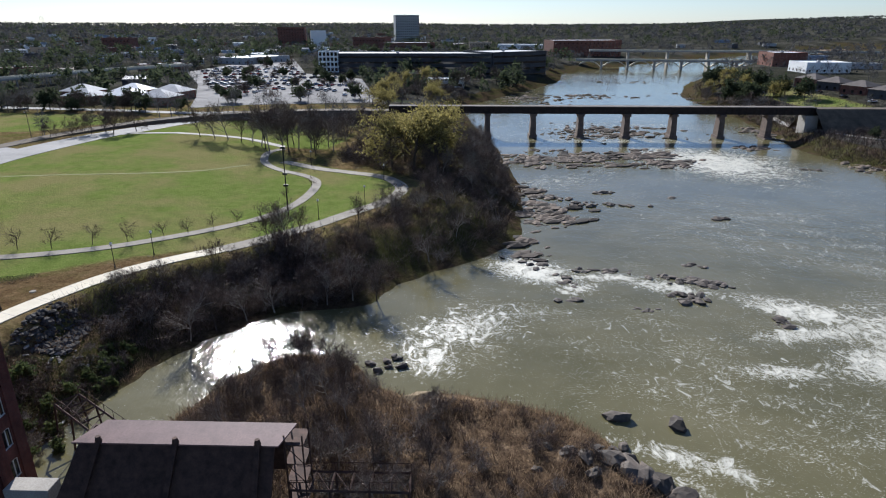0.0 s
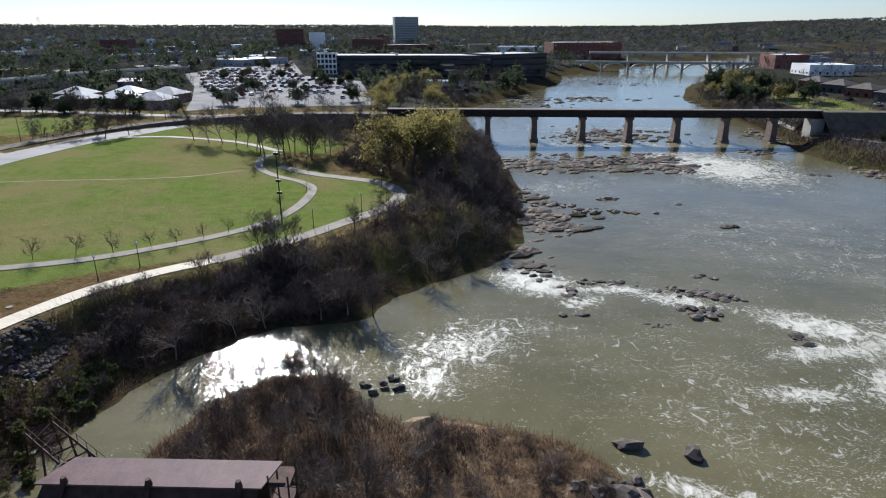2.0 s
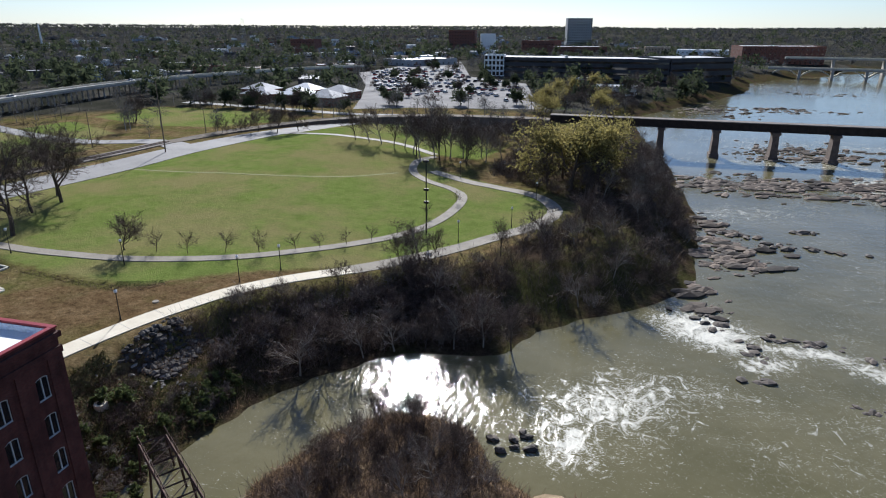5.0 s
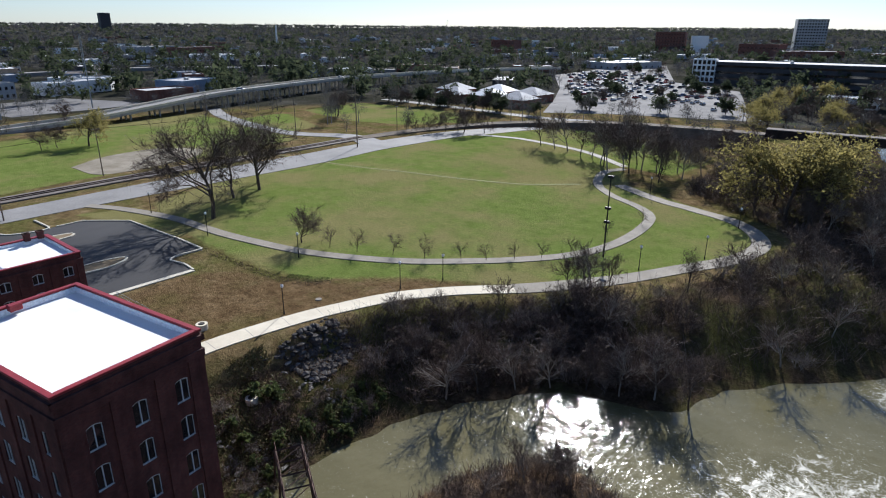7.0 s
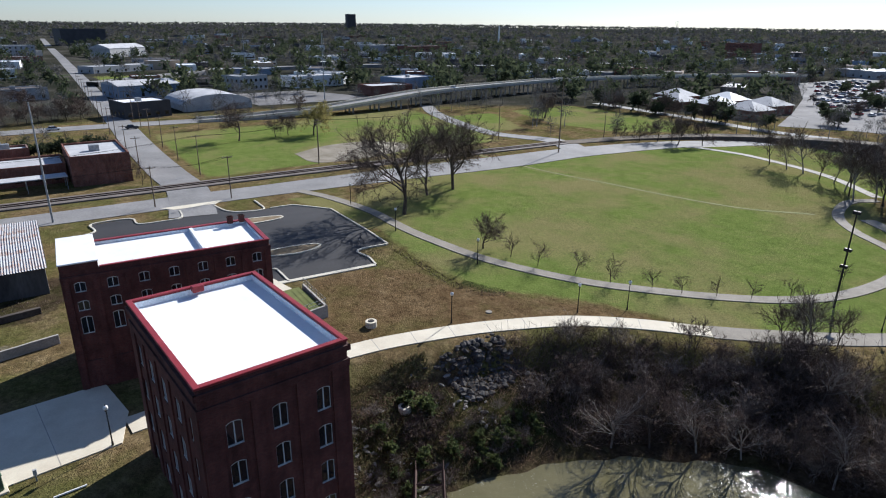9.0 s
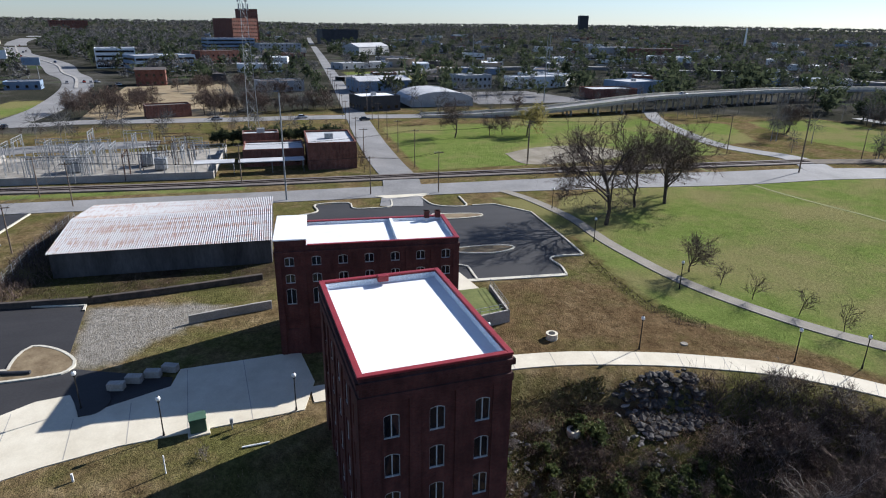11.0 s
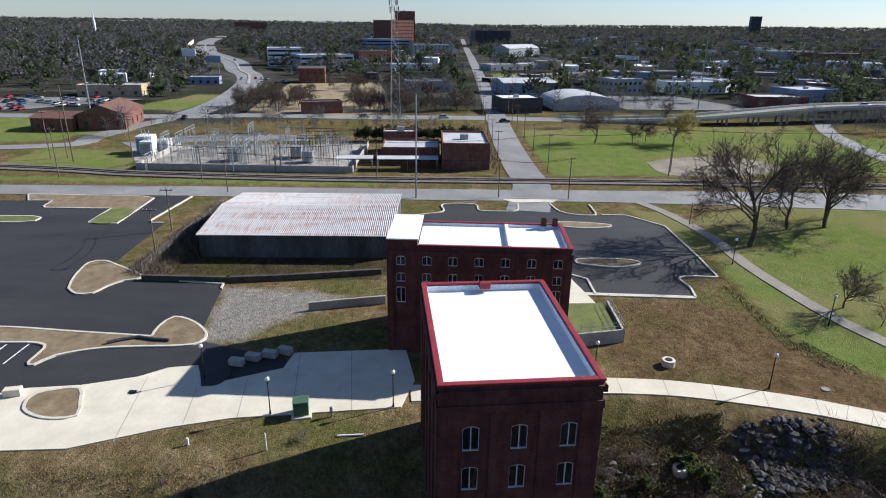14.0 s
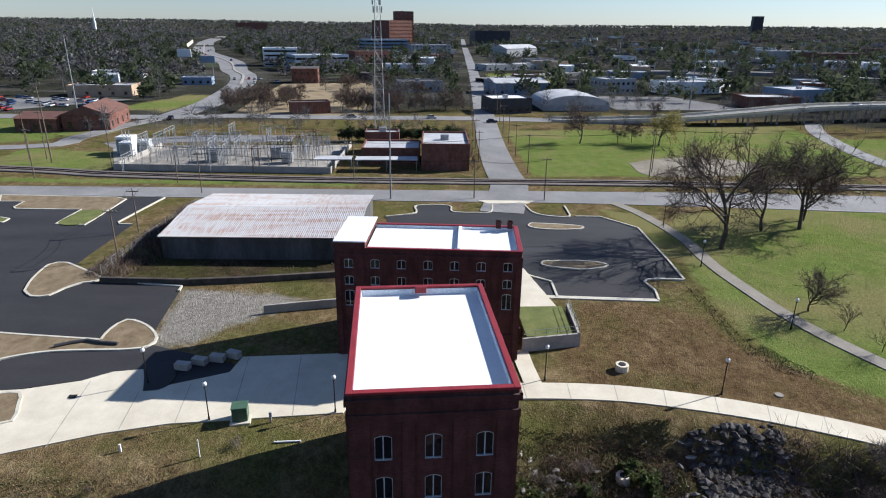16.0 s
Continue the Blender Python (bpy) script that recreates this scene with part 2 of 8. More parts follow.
def height(xs, ys):
    xs, ys = np.asarray(xs, float), np.asarray(ys, float)
    d = -signed(xs, ys, RIVER)
    base = plateau(xs, ys)
    r = np.hypot(xs + 20, ys - 40)
    east = smooth((xs - 0.15 * ys - 300) / 1500)
    far = smooth((r - 700) / 3400) * (28 + 45 * east + 9 * wave(xs, ys, 5, 2600)) + smooth((r - 300) / 600) * (1.5 + 1.5 * wave(xs, ys, 8, 500))
    base = base + far
    width = 13 + 12 * smooth((ys - 230) / 60) * 1.0
    # An eroded scarp below the riverside walk: the slope stops short of the top and the last step is steep.
    scarp = 0.42 * smooth((ys - 50) / 6) * smooth((125 - ys) / 25) * (xs < 40)
    edge = 12.6 + 0.8 * wave(xs, ys, 33, 19)
    rise_up = (1 - scarp) * smooth(d / width) ** 0.85 + scarp * smooth((d - edge) / 4.0)
    z = np.where(d > 0, base * rise_up, -1.3 * smooth(-d / 6))
    i = signed(xs, ys, ISLAND)
    return np.maximum(z, np.where(i > -3, -1.0 + (1.0 + 1.5 + 0.5 * wave(xs, ys, 3, 14)) * smooth((i + 3) / 7), -5))


def at(x, y):
    return float(height(np.array([x]), np.array([y]))[0])


# ---- mesh helpers ----
def mesh_object(name, verts, faces, material, parent=None, label="", smooth_faces=False):
    me = bpy.data.meshes.new(name)
    me.from_pydata([tuple(map(float, v)) for v in verts], [], faces)
    me.materials.append(material)
    if smooth_faces:
        me.shade_smooth()
    ob = new(name, me)
    if parent is not None:
        ob.parent = parent
    if label:
        tagged(ob, label)
    return ob


def part(name, bm, material, parent=None, label=""):
    me = bpy.data.meshes.new(name)
    bm.to_mesh(me)
    bm.free()
    me.materials.append(material)
    ob = new(name, me)
    if parent is not None:
        ob.parent = parent
    if label:
        tagged(ob, label)
    return ob


def empty(name, m, label, category, group="", kind=""):
    ob = new(name)
    ob.matrix_world = m
    return tagged(ob, label, category, group, kind)


def box(bm, x0, y0, z0, x1, y1, z1, bevel=0.0):
    r = bmesh.ops.create_cube(bm, size=1, matrix=Matrix.Translation(((x0 + x1) / 2, (y0 + y1) / 2, (z0 + z1) / 2)) @ Matrix.Diagonal((abs(x1 - x0), abs(y1 - y0), abs(z1 - z0), 1)))
    if bevel:
        es = list({e for v in r["verts"] for e in v.link_edges})
        bmesh.ops.bevel(bm, geom=es, offset=bevel, segments=1, affect="EDGES")
    return bm


def boxes(*specs, bevel=0.0):
    bm = bmesh.new()
    for s in specs:
        box(bm, *s, bevel=bevel)
    return bm


def rod(bm, a, b2, r0, r1=None, n=6):
    a, b2 = Vector(a), Vector(b2)
    m = Matrix.Translation((a + b2) / 2) @ (b2 - a).to_track_quat("Z", "Y").to_matrix().to_4x4()
    bmesh.ops.create_cone(bm, cap_ends=True, segments=n, radius1=r0, radius2=r0 if r1 is None else r1, depth=(b2 - a).length, matrix=m)
    return bm


def spline(pts, step=1.0):
    """Points at even steps on a smooth line through pts."""
    p = [np.array(q, float) for q in pts]
    p = [2 * p[0] - p[1]] + p + [2 * p[-1] - p[-2]]
    out = []
    for a, b2, c, d in zip(p, p[1:], p[2:], p[3:]):
        n = max(2, int(np.linalg.norm(c - b2) / step))
        for i in range(n):
            t = i / n
            out.append(0.5 * (2 * b2 + (c - a) * t + (2 * a - 5 * b2 + 4 * c - d) * t * t + (3 * b2 - a - 3 * c + d) * t ** 3))
    return np.array(out + [p[-2]])


def strip(name, pts, width, material, lift=0.1, step=1.5, label="", category="", kind="structure", curved=True, level=None, depth=0.25, across=4):
    """A band of paving along a line, laid over the ground, with real sides. width: one number or one for each point."""
    c = spline(pts, step) if curved else resample(pts, step)
    t = np.gradient(c, axis=0)
    t /= np.linalg.norm(t, axis=1)[:, None] + 1e-9
    nrm = np.stack([-t[:, 1], t[:, 0]], 1)
    w = np.interp(np.linspace(0, 1, len(c)), np.linspace(0, 1, len(np.atleast_1d(width))), np.atleast_1d(width))
    us = np.linspace(-0.5, 0.5, across + 1)
    grid = c[:, None, :] + nrm[:, None, :] * (us[None, :, None] * w[:, None, None])
    z = height(grid[..., 0], grid[..., 1]) + lift if level is None else np.full(grid.shape[:2], level)
    k = across + 3
    top = np.concatenate([grid[:, :1], grid, grid[:, -1:]], 1)
    zz = np.concatenate([z[:, :1] - depth, z, z[:, -1:] - depth], 1)
    verts = np.concatenate([top, zz[..., None]], 2).reshape(-1, 3)
    faces = [(i * k + j, i * k + j + 1, (i + 1) * k + j + 1, (i + 1) * k + j) for i in range(len(c) - 1) for j in range(k - 1)]
    faces = [f[::-1] for f in faces]
    return tagged(mesh_object(name, verts, faces, material), label, category, kind=kind)


def area(name, outline, material, lift=0.08, label="", category="", kind="structure", cell=4.0, depth=0.25, curved=0):
    """A paved or planted patch with a free outline, laid over the ground."""
    if curved:
        outline = spline(list(outline) + [outline[0]], curved)[:-1]
    bm = bmesh.new()
    f = bm.faces.new([bm.verts.new((x, y, 0)) for x, y in outline])
    xs, ys = [p[0] for p in outline], [p[1] for p in outline]
    for lo, hi, nv in ((min(xs), max(xs), (1, 0, 0)), (min(ys), max(ys), (0, 1, 0))):
        k = math.floor(lo / cell) + 1
        while k * cell < hi:
            bmesh.ops.bisect_plane(bm, geom=bm.verts[:] + bm.edges[:] + bm.faces[:], plane_co=(nv[0] * k * cell, nv[1] * k * cell, 0), plane_no=nv)
            k += 1
    bmesh.ops.triangulate(bm, faces=bm.faces[:])
    if sum(fc.normal.z for fc in bm.faces) < 0:
        bmesh.ops.reverse_faces(bm, faces=bm.faces[:])
    bm.verts.ensure_lookup_table()
    z = height(np.array([v.co.x for v in bm.verts]), np.array([v.co.y for v in bm.verts])) + lift
    for v, h in zip(bm.verts, z):
        v.co.z = h
    rim = [e for e in bm.edges if e.is_boundary]
    r = bmesh.ops.extrude_edge_only(bm, edges=rim)
    for v in r["geom"]:
        if isinstance(v, bmesh.types.BMVert):
            v.co.z -= depth
    ob = part(name, bm, material)
    return tagged(ob, label, category, kind=kind)


def kerb(pts, closed=False, curved=1.0, label="pale concrete kerb edging the asphalt", parent=None):
    pts = list(pts) + ([pts[0]] if closed else [])
    return strip("kerb", pts, 0.32, M_KERB, 0.24, curved if curved else 2.0, label, "kerb", curved=bool(curved), across=1, depth=0.4)


# ---- ground sheet ----
def stretch_axis(lo, hi, step, reach, growth=1.13):
    mid = list(np.arange(lo, hi + 0.1, step))
    for sign, out in ((-1, []), (1, [])):
        p, s = (lo, step) if sign < 0 else (hi, step)
        while abs(p) < reach:
            s *= growth
            p += sign * s
            out.append(p)
        mid = out[::-1] + mid if sign < 0 else mid + out
    return np.array(mid)


gx, gy = stretch_axis(-170, 150, 2.0, 4800), stretch_axis(-60, 300, 2.0, 4800)
GX, GY = np.meshgrid(gx, gy)
GZ = height(GX, GY)
nx = len(gx)
gfaces = [(j * nx + i, j * nx + i + 1, (j + 1) * nx + i + 1, (j + 1) * nx + i) for j in range(len(gy) - 1) for i in range(nx - 1)]
M_GROUND, nt, b = shader("ground_cover", 1.0, 0.0, 0.0)
ground = mesh_object("ground", np.stack([GX, GY, GZ], -1).reshape(-1, 3), gfaces, M_GROUND, smooth_faces=True)
tagged(ground, "ground of grass, dry turf, earth and river bed", "ground", kind="structure")


def zone(name, values):
    a = ground.data.attributes.new(name, "FLOAT", "POINT")
    a.data.foreach_set("value", np.asarray(values, np.float32).ravel())


PARK = [(-104, 88), (-92, 86), (-80, 85.8), (-71, 86.5), (-65.5, 91), (-58, 97.5), (-47, 103), (-38, 108), (-28, 121), (-17, 138), (-13, 150), (-17, 160), (-30, 170), (-50, 180), (-62, 205), (-85, 222), (-118, 222), (-132, 180), (-131, 120), (-126, 96)]
GREENS = [PARK, [(-152, 218), (-137, 236), (-148, 262), (-215, 264), (-215, 226), (-176, 214)], [(-124, 212), (-85, 216), (-60, 200), (-44, 198), (-40, 222), (-60, 244), (-90, 250), (-112, 242)], [(-160, 74), (-160, 170), (-240, 190), (-235, 78)], [(-175, 120), (-175, 195), (-215, 215), (-215, 130)], [(-130, 82), (-126, 92), (-104, 90), (-98, 78), (-114, 86)], [(-160, -70), (-153, 30), (-150, 30), (-156, -70)], [(-172, -70), (-166, -35), (-190, -30), (-195, -70)], [(-430, 98), (-432, 150), (-520, 170), (-520, 104)], [(-270, -160), (-262, -75), (-225, -55), (-205, -80), (-205, -160)], [(-285, -85), (-275, -60), (-340, -52), (-345, -70)], [(165, 285), (185, 285), (190, 400), (170, 420)]]
green = np.max([smooth((signed(GX, GY, g) + 2.5) / 5) for g in GREENS], 0)
rd = -signed(GX, GY, RIVER)
isl = smooth((signed(GX, GY, ISLAND) + 1) / 2)
bank = np.where(rd > 0, 1 - smooth((rd - 2 - 9 * smooth((GY - 38) / 12)) / 5), 1.0) * (1 - isl)
woodbank = smooth((signed(GX, GY, [(-34, 95), (-24, 118), (-12, 140), (-9, 158), (-24, 172), (-36, 186), (-38, 212), (-30, 240), (-22, 258), (40, 300), (30, 100), (0, 90)]) + 3) / 6)
bank = np.maximum(bank, woodbank * (rd > 0))
town = smooth((np.hypot(GX + 60, GY - 90) - 180) / 90) * (1 - green)
soil = smooth((signed(GX, GY, [(-86, 66), (-86, 77), (-80, 83), (-72, 84.5), (-66, 89), (-56, 98), (-47, 103), (-48, 100), (-54, 93), (-60, 84), (-63, 75), (-65, 62), (-72, 60)]) + 1.5) / 4)
grit = smooth((signed(GX, GY, [(-74.5, 11), (-92.4, 9.5), (-91.2, 16), (-90, 24), (-88, 29.5), (-86, 28.5), (-82.5, 24), (-79.5, 20), (-75.5, 16.5)]) + 1.0) / 3.5)
# Litter colour in the warehouse yard; its darkness partly paints the shade there.
yard = smooth((signed(GX, GY, [(-94, 1), (-93.5, 32), (-99, 38), (-108, 36), (-107, 0)]) + 1.5) / 3)
bank = np.maximum(bank, yard)
zone("grit", grit), zone("soil", soil), zone("green", green * (1 - soil) * (1 - bank)), zone("bank", bank), zone("town", town), zone("isl", isl)


def attribute(nt, name):
    a = nt.nodes.new("ShaderNodeAttribute")
    a.attribute_name = name
    return a.outputs["Fac"]


def edged(nt, fac, noise_out, width=0.18):
    """A zone's soft weight, broken up by noise into a ragged border."""
    s = node(nt, "ShaderNodeMath")
    s.operation = "ADD"
    n2 = node(nt, "ShaderNodeMath")
    n2.operation = "MULTIPLY_ADD"
    nt.links.new(noise_out, n2.inputs[0])
    n2.inputs[1].default_value, n2.inputs[2].default_value = 0.9, -0.45
    nt.links.new(fac, s.inputs[0]), nt.links.new(n2.outputs[0], s.inputs[1])
    return ramp(nt, s.outputs[0], [(0.5 - width, (0, 0, 0)), (0.5 + width, (1, 1, 1))]).outputs[0]


nt, b = M_GROUND.node_tree, M_GROUND.node_tree.nodes["Principled BSDF"]
n_big, n_mid, n_fine = noise_tex(nt, 0.035, 5), noise_tex(nt, 0.35, 5, 0.7), noise_tex(nt, 3.5, 4, 0.75)
dry = ramp(nt, n_mid.outputs[0], [(0.25, (0.09, 0.062, 0.03)), (0.5, (0.16, 0.115, 0.058)), (0.75, (0.26, 0.195, 0.11))]).outputs[0]
n_patch = noise_tex(nt, 0.11, 6, 0.68, (1, 0.8, 1))
lush = ramp(nt, n_mid.outputs[0], [(0.25, (0.1, 0.135, 0.034)), (0.52, (0.14, 0.178, 0.046)), (0.8, (0.19, 0.21, 0.068))]).outputs[0]
lush = mix(nt, ramp(nt, n_patch.outputs[0], [(0.5, (0, 0, 0)), (0.72, (0.55, 0.55, 0.55))]).outputs[0], lush, (0.215, 0.178, 0.085))
lush = mix(nt, ramp(nt, n_big.outputs[0], [(0.46, (0, 0, 0)), (0.6, (0.85, 0.85, 0.85))]).outputs[0], lush, (0.205, 0.18, 0.08))
litter = ramp(nt, n_mid.outputs[0], [(0.3, (0.03, 0.022, 0.015)), (0.7, (0.1, 0.07, 0.045))]).outputs[0]
brush = ramp(nt, n_mid.outputs[0], [(0.35, (0.045, 0.032, 0.023)), (0.5, (0.12, 0.082, 0.052)), (0.68, (0.3, 0.215, 0.135))]).outputs[0]
urban = ramp(nt, noise_tex(nt, 0.02, 4).outputs[0], [(0.35, (0.03, 0.032, 0.024)), (0.5, (0.045, 0.044, 0.034)), (0.62, (0.085, 0.08, 0.07)), (0.7, (0.05, 0.07, 0.028))]).outputs[0]
dry = mix(nt, ramp(nt, n_patch.outputs[0], [(0.42, (0, 0, 0)), (0.6, (0.8, 0.8, 0.8))]).outputs[0], dry, (0.095, 0.098, 0.03))
c = mix(nt, edged(nt, attribute(nt, "town"), n_big.outputs[0]), dry, urban)
earth = ramp(nt, n_mid.outputs[0], [(0.25, (0.088, 0.056, 0.028)), (0.55, (0.145, 0.098, 0.051)), (0.8, (0.205, 0.15, 0.085))]).outputs[0]
earth = mix(nt, ramp(nt, n_patch.outputs[0], [(0.5, (0, 0, 0)), (0.68, (0.5, 0.5, 0.5))]).outputs[0], earth, (0.085, 0.088, 0.026))
c = mix(nt, edged(nt, attribute(nt, "soil"), n_mid.outputs[0]), c, earth)
litter = mix(nt, ramp(nt, n_patch.outputs[0], [(0.42, (0, 0, 0)), (0.6, (0.8, 0.8, 0.8))]).outputs[0], litter, (0.058, 0.06, 0.02))
c = mix(nt, edged(nt, attribute(nt, "bank"), n_mid.outputs[0], 0.1), c, litter)
n_dirt = noise_tex(nt, 1.1, 5, 0.7)
c = mix(nt, 1.0, c, ramp(nt, n_dirt.outputs[0], [(0.32, (0.62, 0.62, 0.62)), (0.62, (1.2, 1.2, 1.2))]).outputs[0], "MULTIPLY")
c = mix(nt, edged(nt, attribute(nt, "green"), n_mid.outputs[0]), c, lush)
c = mix(nt, attribute(nt, "isl"), c, brush)
gravel = ramp(nt, n_dirt.outputs[0], [(0.3, (0.17, 0.15, 0.122)), (0.7, (0.31, 0.285, 0.245))]).outputs[0]
c = mix(nt, edged(nt, attribute(nt, "grit"), n_mid.outputs[0], 0.25), c, gravel)
c = mix(nt, 1.0, c, ramp(nt, n_fine.outputs[0], [(0.3, (0.62, 0.62, 0.62)), (0.7, (1.32, 1.32, 1.32))]).outputs[0], "MULTIPLY")
nt.links.new(c, b.inputs["Base Color"])
bump(nt, b, n_fine.outputs[0], 0.75, 0.3)

# ---- river ----
# Rapids: x, y, half length, half width, heading of the flow, strength of the white water.
# The patch at (1, 86) paints sun glitter on riffles as white froth.
RAPIDS = [(14, 110, 11, 7, -35, 1.1), (20, 101, 6, 3, 20, 0.9), (27, 107, 10, 2.5, -5, 0.9), (36, 103, 10, 4, -20, 0.9), (56, 93, 13, 5, -25, 1.1), (52, 85, 12, 3, 10, 0.9), (59, 77, 12, 6, 20, 1.0), (44, 74, 8, 3, 0, 0.8), (66, 88, 14, 10, 30, 0.8), (86, 210, 34, 26, -70, 1.0), (70, 225, 12, 10, 0, 0.8), (24, 56, 9, 2.5, -25, 0.9), (29, 54, 4, 2, -60, 0.9), (24, 51, 6, 2, -60, 0.7), (-5, 78, 5, 9, 20, 0.8), (1, 86, 16, 9, 30, 0.72), (74, 72, 14, 22, 60, 0.8), (28, 180, 30, 10, 30, 0.45), (60, 250, 50, 14, 0, 0.5), (70, 290, 60, 20, 0, 0.4), (110, 560, 60, 40, 0, 0.35), (75, 130, 40, 30, -30, 0.3), (40, 70, 40, 22, -35, 0.32)]
wx, wy = stretch_axis(-50, 110, 1.4, 1700, 1.15), stretch_axis(30, 150, 1.4, 1800, 1.12)
wx, wy = wx[(wx > -70) & (wx < 1750)], wy[wy > -450]
WX, WY = np.meshgrid(wx, wy)
foam = np.zeros(WX.shape)
for rx, ry, ra, rb, rot, s in RAPIDS:
    ca, sa = math.cos(radians(rot)), math.sin(radians(rot))
    u, v = ((WX - rx) * ca + (WY - ry) * sa) / ra, (-(WX - rx) * sa + (WY - ry) * ca) / rb
    foam = np.maximum(foam, s * np.clip(1.25 - np.hypot(u, v), 0, 1))
WZ = 0.05 * wave(WX, WY, 21, 9) + np.clip(foam, 0, 1) * 0.16 * wave(WX, WY, 22, 4.5)
nw = len(wx)
wfaces = [(j * nw + i, j * nw + i + 1, (j + 1) * nw + i + 1, (j + 1) * nw + i) for j in range(len(wy) - 1) for i in range(nw - 1)]
M_WATER, nt, b = shader("river_water", 0.1, 0.0, 0.5)
b.inputs["IOR"].default_value = 1.36
water = mesh_object("water", np.stack([WX, WY, WZ], -1).reshape(-1, 3), wfaces, M_WATER, smooth_faces=True)
tagged(water, "silty green-brown river with white rapids", "river", kind="structure")
fa = water.data.attributes.new("foam", "FLOAT", "POINT")
fa.data.foreach_set("value", foam.astype(np.float32).ravel())
n1, n2 = noise_tex(nt, 0.9, 3, 0.5, (1, 0.6, 1)), noise_tex(nt, 0.05, 3)
n3 = noise_tex(nt, 0.36, 10, 0.74, (1.25, 0.95, 1))
n3.inputs["Distortion"].default_value = 1.6
deep = ramp(nt, n2.outputs[0], [(0.35, (0.1, 0.09, 0.042)), (0.65, (0.14, 0.124, 0.064))]).outputs[0]
fm = node(nt, "ShaderNodeMath")
fm.operation = "MULTIPLY_ADD"
nt.links.new(attribute(nt, "foam"), fm.inputs[0])
fm.inputs[1].default_value = 0.25
nt.links.new(n3.outputs[0], fm.inputs[2])
white = ramp(nt, fm.outputs[0], [(0.64, (0, 0, 0)), (0.7, (0.45, 0.45, 0.45)), (0.78, (0.9, 0.9, 0.9))]).outputs[0]
n4 = noise_tex(nt, 0.2, 7, 0.62, (1.3, 0.9, 1))
n4.noise_type = "RIDGED_MULTIFRACTAL"
n4.inputs["Distortion"].default_value = 1.2
fl = node(nt, "ShaderNodeMath")
fl.operation = "MULTIPLY_ADD"
nt.links.new(attribute(nt, "foam"), fl.inputs[0])
fl.inputs[1].default_value = 0.5
fk = node(nt, "ShaderNodeMath")
fk.operation = "MULTIPLY"
nt.links.new(n4.outputs[0], fk.inputs[0])
fk.inputs[1].default_value = 0.5
nt.links.new(fk.outputs[0], fl.inputs[2])
streak = ramp(nt, fl.outputs[0], [(0.78, (0, 0, 0)), (0.9, (0.7, 0.7, 0.7))]).outputs[0]
white = mix(nt, 1.0, white, streak, "LIGHTEN")
# Loose flecks of froth drifting in the quick water, partly painted sun glitter.
n6 = noise_tex(nt, 2.4, 6, 0.72, (0.7, 1.5, 1))
n6.inputs["Distortion"].default_value = 1.6
n7 = noise_tex(nt, 0.09, 4, 0.6, (0.8, 1.4, 1))
fd = node(nt, "ShaderNodeMath")
fd.operation = "MULTIPLY_ADD"
nt.links.new(attribute(nt, "foam"), fd.inputs[0])
fd.inputs[1].default_value = 0.16
nt.links.new(n6.outputs[0], fd.inputs[2])
fe = node(nt, "ShaderNodeMath")
fe.operation = "MULTIPLY_ADD"
nt.links.new(n7.outputs[0], fe.inputs[0])
fe.inputs[1].default_value = 0.3
nt.links.new(fd.outputs[0], fe.inputs[2])
fleck = ramp(nt, fe.outputs[0], [(0.775, (0, 0, 0)), (0.85, (0.75, 0.75, 0.75))]).outputs[0]
white = mix(nt, 1.0, white, fleck, "LIGHTEN")
nt.links.new(mix(nt, white, deep, (0.62, 0.6, 0.52)), b.inputs["Base Color"])
rr = ramp(nt, white, [(0.0, (0.075, 0.075, 0.075)), (1.0, (0.7, 0.7, 0.7))]).outputs[0]
nt.links.new(rr, b.inputs["Roughness"])
n5 = noise_tex(nt, 5.5, 3, 0.7, (1, 0.7, 1))
na = node(nt, "ShaderNodeMath")
na.operation = "MULTIPLY_ADD"
nt.links.new(n5.outputs[0], na.inputs[0])
na.inputs[1].default_value = 0.12
nt.links.new(n1.outputs[0], na.inputs[2])
bump(nt, b, na.outputs[0], 0.3, 0.16)
fs = node(nt, "ShaderNodeMath")
fs.operation = "MULTIPLY_ADD"
nt.links.new(attribute(nt, "foam"), fs.inputs[0])
fs.inputs[1].default_value, fs.inputs[2].default_value = 1.1, 0.44
nt.links.new(fs.outputs[0], nt.nodes["Bump"].inputs["Strength"])


